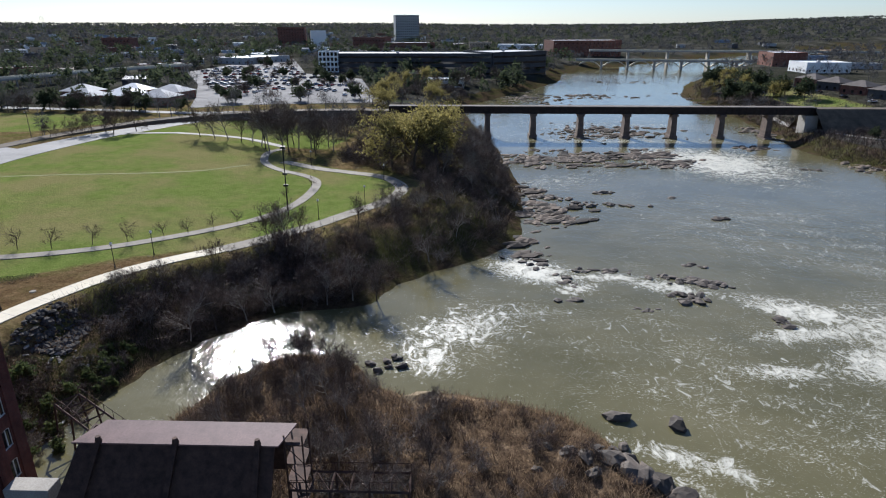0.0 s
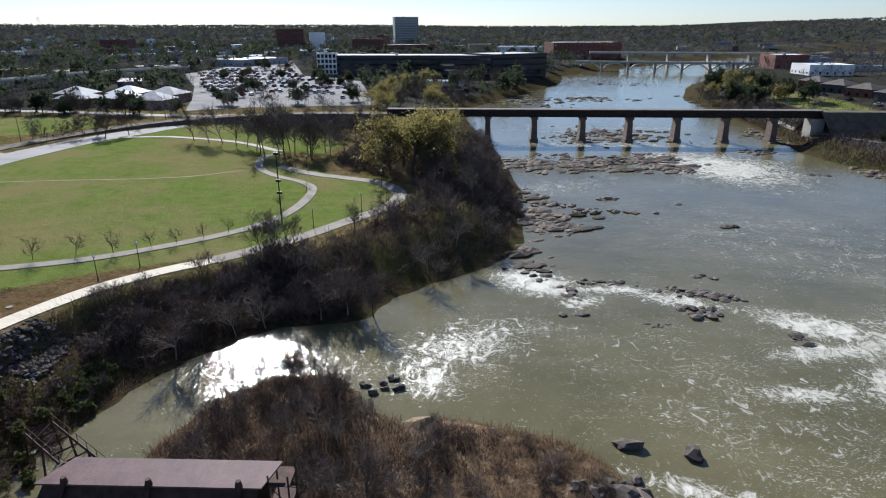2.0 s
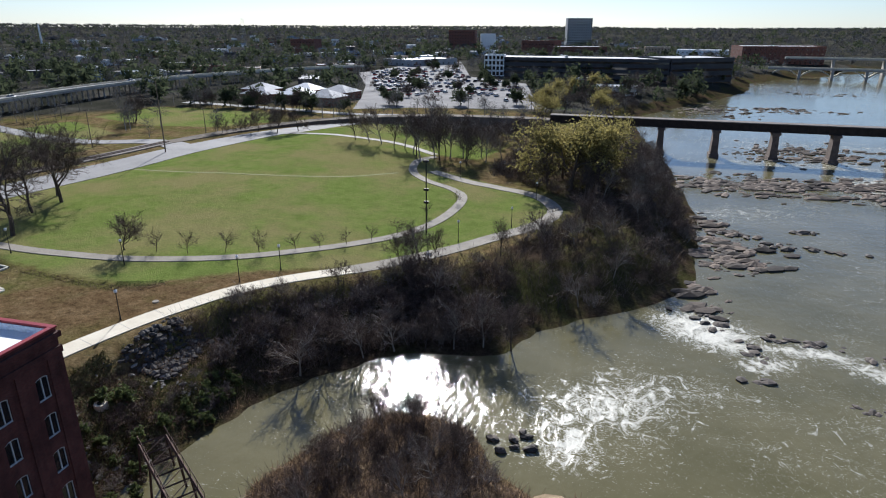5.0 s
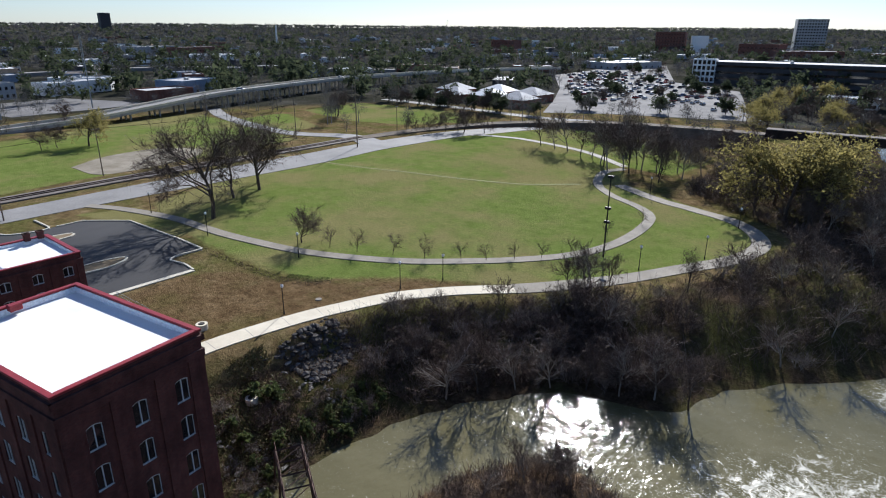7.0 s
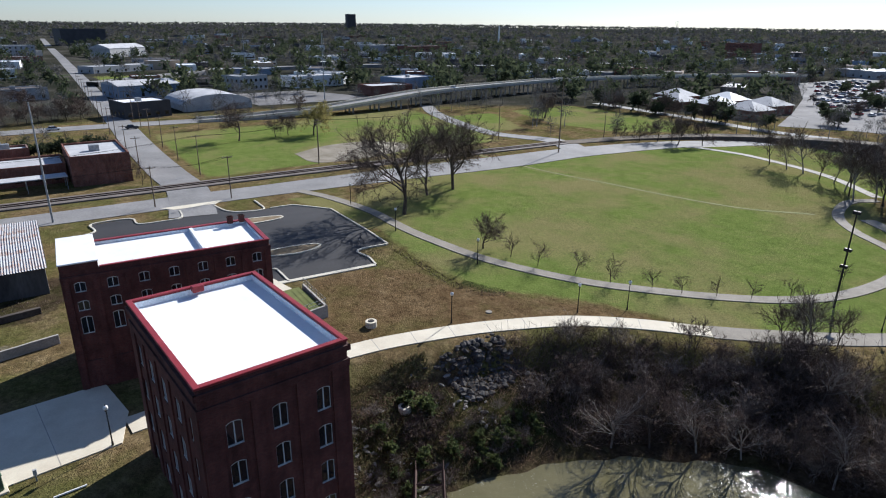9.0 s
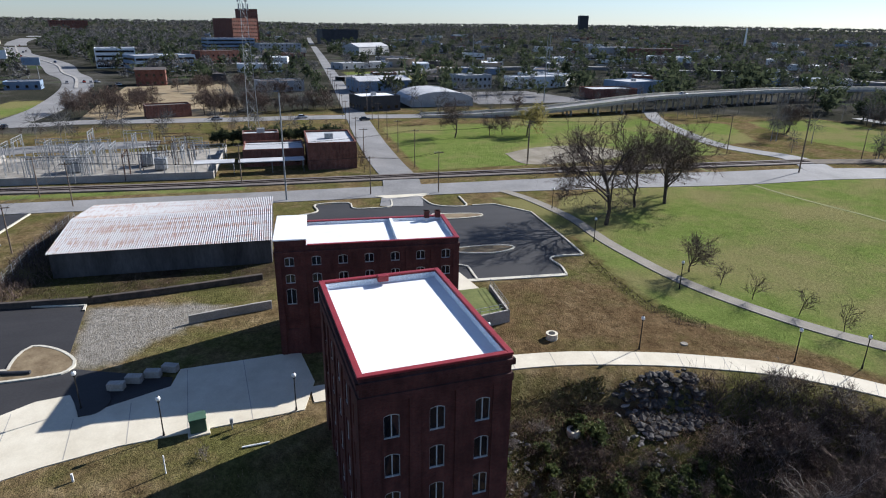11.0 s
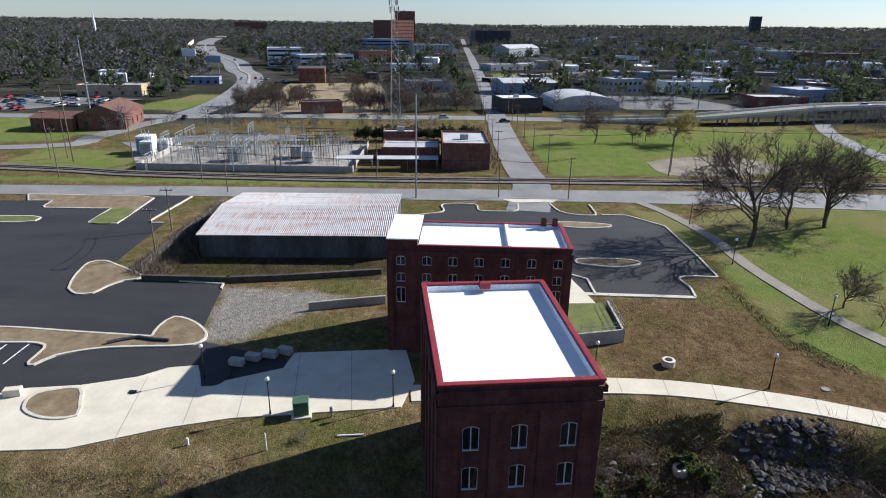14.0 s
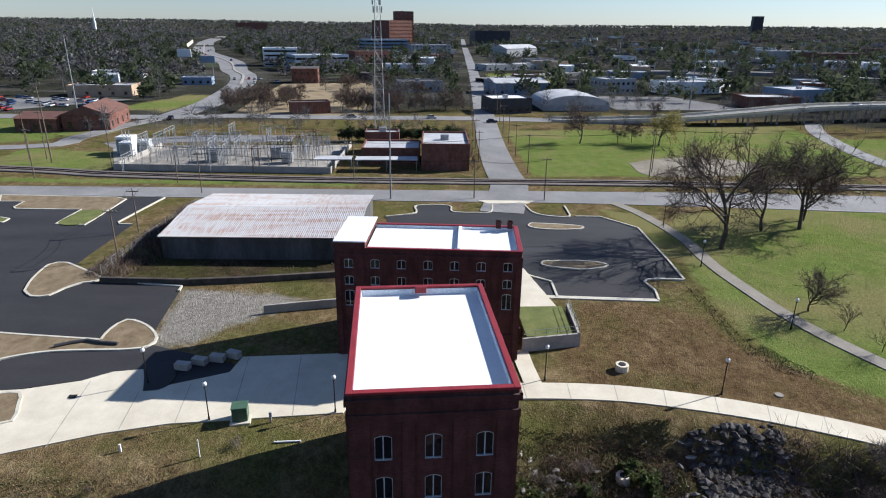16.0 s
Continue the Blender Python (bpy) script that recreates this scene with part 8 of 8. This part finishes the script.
for i, (x, y) in enumerate(scatter([(-215, 275), (-200, 285), (-120, 275), (-120, 262), (-200, 268)], 24, rng)):
    plant((EVERGREENS + OAKS)[i % 5], x, y, rng.uniform(6, 11), i * 51, "dark tree beside the railway", group="railway trees")
for i, (x, y) in enumerate(scatter([(-78, 222), (-40, 215), (-24, 246), (-80, 250)], 30, rng)):
    plant((TALLS + SHRUBS)[i % 9], x, y, rng.uniform(8, 13) if i % 9 < 3 else rng.uniform(3, 5), i * 51, "bare tree below the railway embankment", group="embankment trees")
for i, (x, y) in enumerate(scatter(LOT_POLY, 70, rng)):
    plant((OAKS + EVERGREENS)[i % 5], x, y, rng.uniform(5, 9), i * 51, "bare tree in the big car park", group="car park trees", name="car_park_tree")
tufts("embankment_scrub", [(-138, 205), (-128, 222), (-110, 238), (-80, 250), (-30, 252), (-30, 258), (-85, 257), (-118, 245), (-142, 212)], 9000, 0.3, 1.6, 0.05, M_TWIG, "dark scrub on the railway embankment", "brush", 9, 0.6)

# Far bank at the bridge: embankment, brush and path.
v = [(x, 259 + o, z) for x in (141, 150, 180, 260) for o, z in ((-16, 1.5 if x < 160 else 6), (-3, 12.2), (3, 12.2), (16, 1.5 if x < 160 else 6))]
f = [(i * 4 + j, (i + 1) * 4 + j, (i + 1) * 4 + j + 1, i * 4 + j + 1) for i in range(3) for j in range(3)]
tagged(mesh_object("rail_embankment", v, f, M_EMBANK), "dark railway embankment on the far bank", "embankment", kind="structure")
for i, (x, y) in enumerate(scatter([(140, 205), (175, 200), (200, 240), (150, 246)], 34, rng)):
    plant((SHRUBS + EVERGREENS)[i % 8], x, y, rng.uniform(2.5, 5), i * 51, "dark brush on the far bank below the railway", "shrub", "far bank brush", "shrub")
strip("bank_path", [(160, 225), (146, 246), (143, 270), (150, 320), (158, 360)], 2.4, M_CONCRETE_OLD, 0.15, 3, "pale path along the far bank", "path")
tufts("far_bank_growth", [(132, 215), (160, 190), (200, 200), (210, 300), (180, 420), (140, 420), (136, 290)], 14000, 0.4, 1.8, 0.06, M_TWIG, "dry brown growth on the far bank", "brush", 11, 0.6)
for i in range(6):
    strip("parking_line", [(-75.9, -8.7 - 2.6 * i), (-71.6, -9.2 - 2.6 * i)], 0.14, M_WHITE, 0.095, 2, "white painted parking line on black asphalt", "road marking", across=1, depth=0.02)

# Overgrown fence line, pickup and planks beside the warehouse.
tufts("fence_scrub", [(-95, -6), (-112, -4.5), (-134, -3), (-136, 1.5), (-116, 0.5), (-104, 3), (-95, 0.5)], 6000, 0.25, 1.3, 0.04, M_TWIG, "dry brown scrub along the fence by the warehouse", "weeds", 41, 0.7)
for i, (x, y) in enumerate(scatter([(-96, -5), (-112, -3.5), (-132, -2), (-132, 1), (-104, 2)], 14, rng)):
    plant(SHRUBS[i % 6], x, y, rng.uniform(0.9, 2.0), i * 77, "dead brown bush on the fence line", "shrub", "fence line bushes", "bush")
ob = empty("mesh_fence", pose(0, 0, 0), "sagging wire mesh fence on steel posts", "fence")
FENCE = resample([(-96, -3), (-112, -2), (-134, -0.5)], 3.0)
for x, y in FENCE:
    part("fence_post", rod(bmesh.new(), (x, y, at(x, y) - 0.2), (x, y, at(x, y) + 1.9), 0.035, 0.035, 5), M_GALV, ob)
for (x0, y0), (x1, y1) in zip(FENCE, FENCE[1:]):
    bm = bmesh.new()
    for k in range(5):
        z = 0.15 + 0.42 * k
        rod(bm, (x0, y0, at(x0, y0) + z), (x1, y1, at(x1, y1) + z), 0.012, 0.012, 3)
    part("fence_wire", bm, M_GALV, ob)
ob = empty("pickup_truck", pose(-122, 5.2, at(-122, 5.2), 0, 0, 70), "faded teal pickup truck parked among weeds", "pickup truck")
M_TEAL = surface("faded_teal_paint", (0.09, 0.24, 0.28), (0.14, 0.32, 0.36), 1, 6, 0.45, 0, 0.05)
part("body", boxes((-2.4, -0.9, 0.4, 2.4, 0.9, 0.95), bevel=0.1), M_TEAL, ob)
part("cab", boxes((-0.3, -0.8, 0.95, 1.2, 0.8, 1.65), bevel=0.15), M_TEAL, ob)
part("windscreen", boxes((1.12, -0.65, 1.05, 1.23, 0.65, 1.5)), M_GLASS, ob)
part("load_bed", boxes((-2.3, -0.8, 0.95, -0.45, -0.72, 1.25), (-2.3, 0.72, 0.95, -0.45, 0.8, 1.25), (-2.3, -0.72, 0.95, -2.22, 0.72, 1.25)), M_TEAL, ob)
for x in (-1.5, 1.5):
    for y in (-0.82, 0.82):
        part("wheel", rod(bmesh.new(), (x, y - 0.12, 0.36), (x, y + 0.12, 0.36), 0.36, 0.36, 12), M_TYRE, ob)
for i in range(3):
    ob = tagged(part("plank_stack", boxes((-0.5, -1.3, 0, 0.5, 1.3, 0.5 + 0.2 * i), (-0.42, -1.5, 0.5 + 0.2 * i, 0.42, 1.1, 0.62 + 0.2 * i), bevel=0.03), M_TAN), "stack of weathered yellowish planks by the fence", "planks", "plank stacks")
    ob.matrix_world = pose(-126.5 - 1.6 * i, 4.6 + 0.5 * i, at(-126.5 - 1.6 * i, 4.6), 0, 0, 10 + 8 * i)


def billboard(x, y, turn, w, h, top, face, label):
    ob = empty("billboard", pose(x, y, at(x, y), 0, 0, turn), label, "billboard", "billboards by the highway")
    for px in (-w * 0.3, w * 0.3):
        part("post", rod(bmesh.new(), (px, 0, -0.3), (px, 0, top - h), 0.25, 0.25, 8), M_GALV, ob)
    part("panel", boxes((-w / 2, -0.25, top - h, w / 2, 0.25, top), bevel=0.04), face, ob)
    part("edge_trim", boxes((-w / 2 - 0.15, -0.3, top - h - 0.25, w / 2 + 0.15, 0.3, top - h)), M_GALV, ob)


billboard(-545, -139, 78, 12, 6, 14, M_WHITE, "white roadside billboard on steel posts")
billboard(-470, -98, 78, 11, 4.5, 13, M_BLUE, "blue-grey roadside billboard on steel posts")
SOUND = resample([(-800, -226), (-860, -242), (-960, -272), (-1080, -304)], 30)
wall_run("sound_wall", [tuple(p) for p in SOUND], 5.0, 0.5, M_CONCRETE, "pale concrete noise wall along the highway")

# Joints across the concrete walk and apron.
V, F = [], []
walkline = spline([(-64.4, 37), (-64.8, 45), (-65.2, 54), (-65.0, 60), (-64.3, 66), (-63.0, 71.5), (-61.4, 77), (-59.5, 82), (-55.7, 90), (-50, 97.3), (-43, 104)], 0.5)
cuts = [(walkline[i], walkline[i + 1] - walkline[i], 1.44) for i in range(6, len(walkline) - 4, 10)]
for p, d2, half in cuts:
    d2 = d2 / np.linalg.norm(d2)
    q = np.array([-d2[1], d2[0]])
    corners = [p - q * half - d2 * 0.04, p + q * half - d2 * 0.04, p + q * half + d2 * 0.04, p - q * half + d2 * 0.04]
    k = len(V)
    V += [(x, y, at(x, y) + 0.128) for x, y in corners]
    F.append((k, k + 1, k + 2, k + 3))
for y0, x0, x1 in ((8, -68.5, -57.6), (14, -66.2, -60), (19, -67.6, -60.9), (24, -72.6, -61.3), (30, -73, -61.7)):
    k = len(V)
    V += [(x, y + (x - x0) * 0.08, at(x, y) + 0.13) for x, y in ((x0, y0), (x1, y0), (x1, y0 + 0.08), (x0, y0 + 0.08))]
    F.append((k, k + 1, k + 2, k + 3))
tagged(mesh_object("paving_joint", V, F, M_CONCRETE_OLD), "dark joints across pale concrete paving", "paving joint", kind="structure")
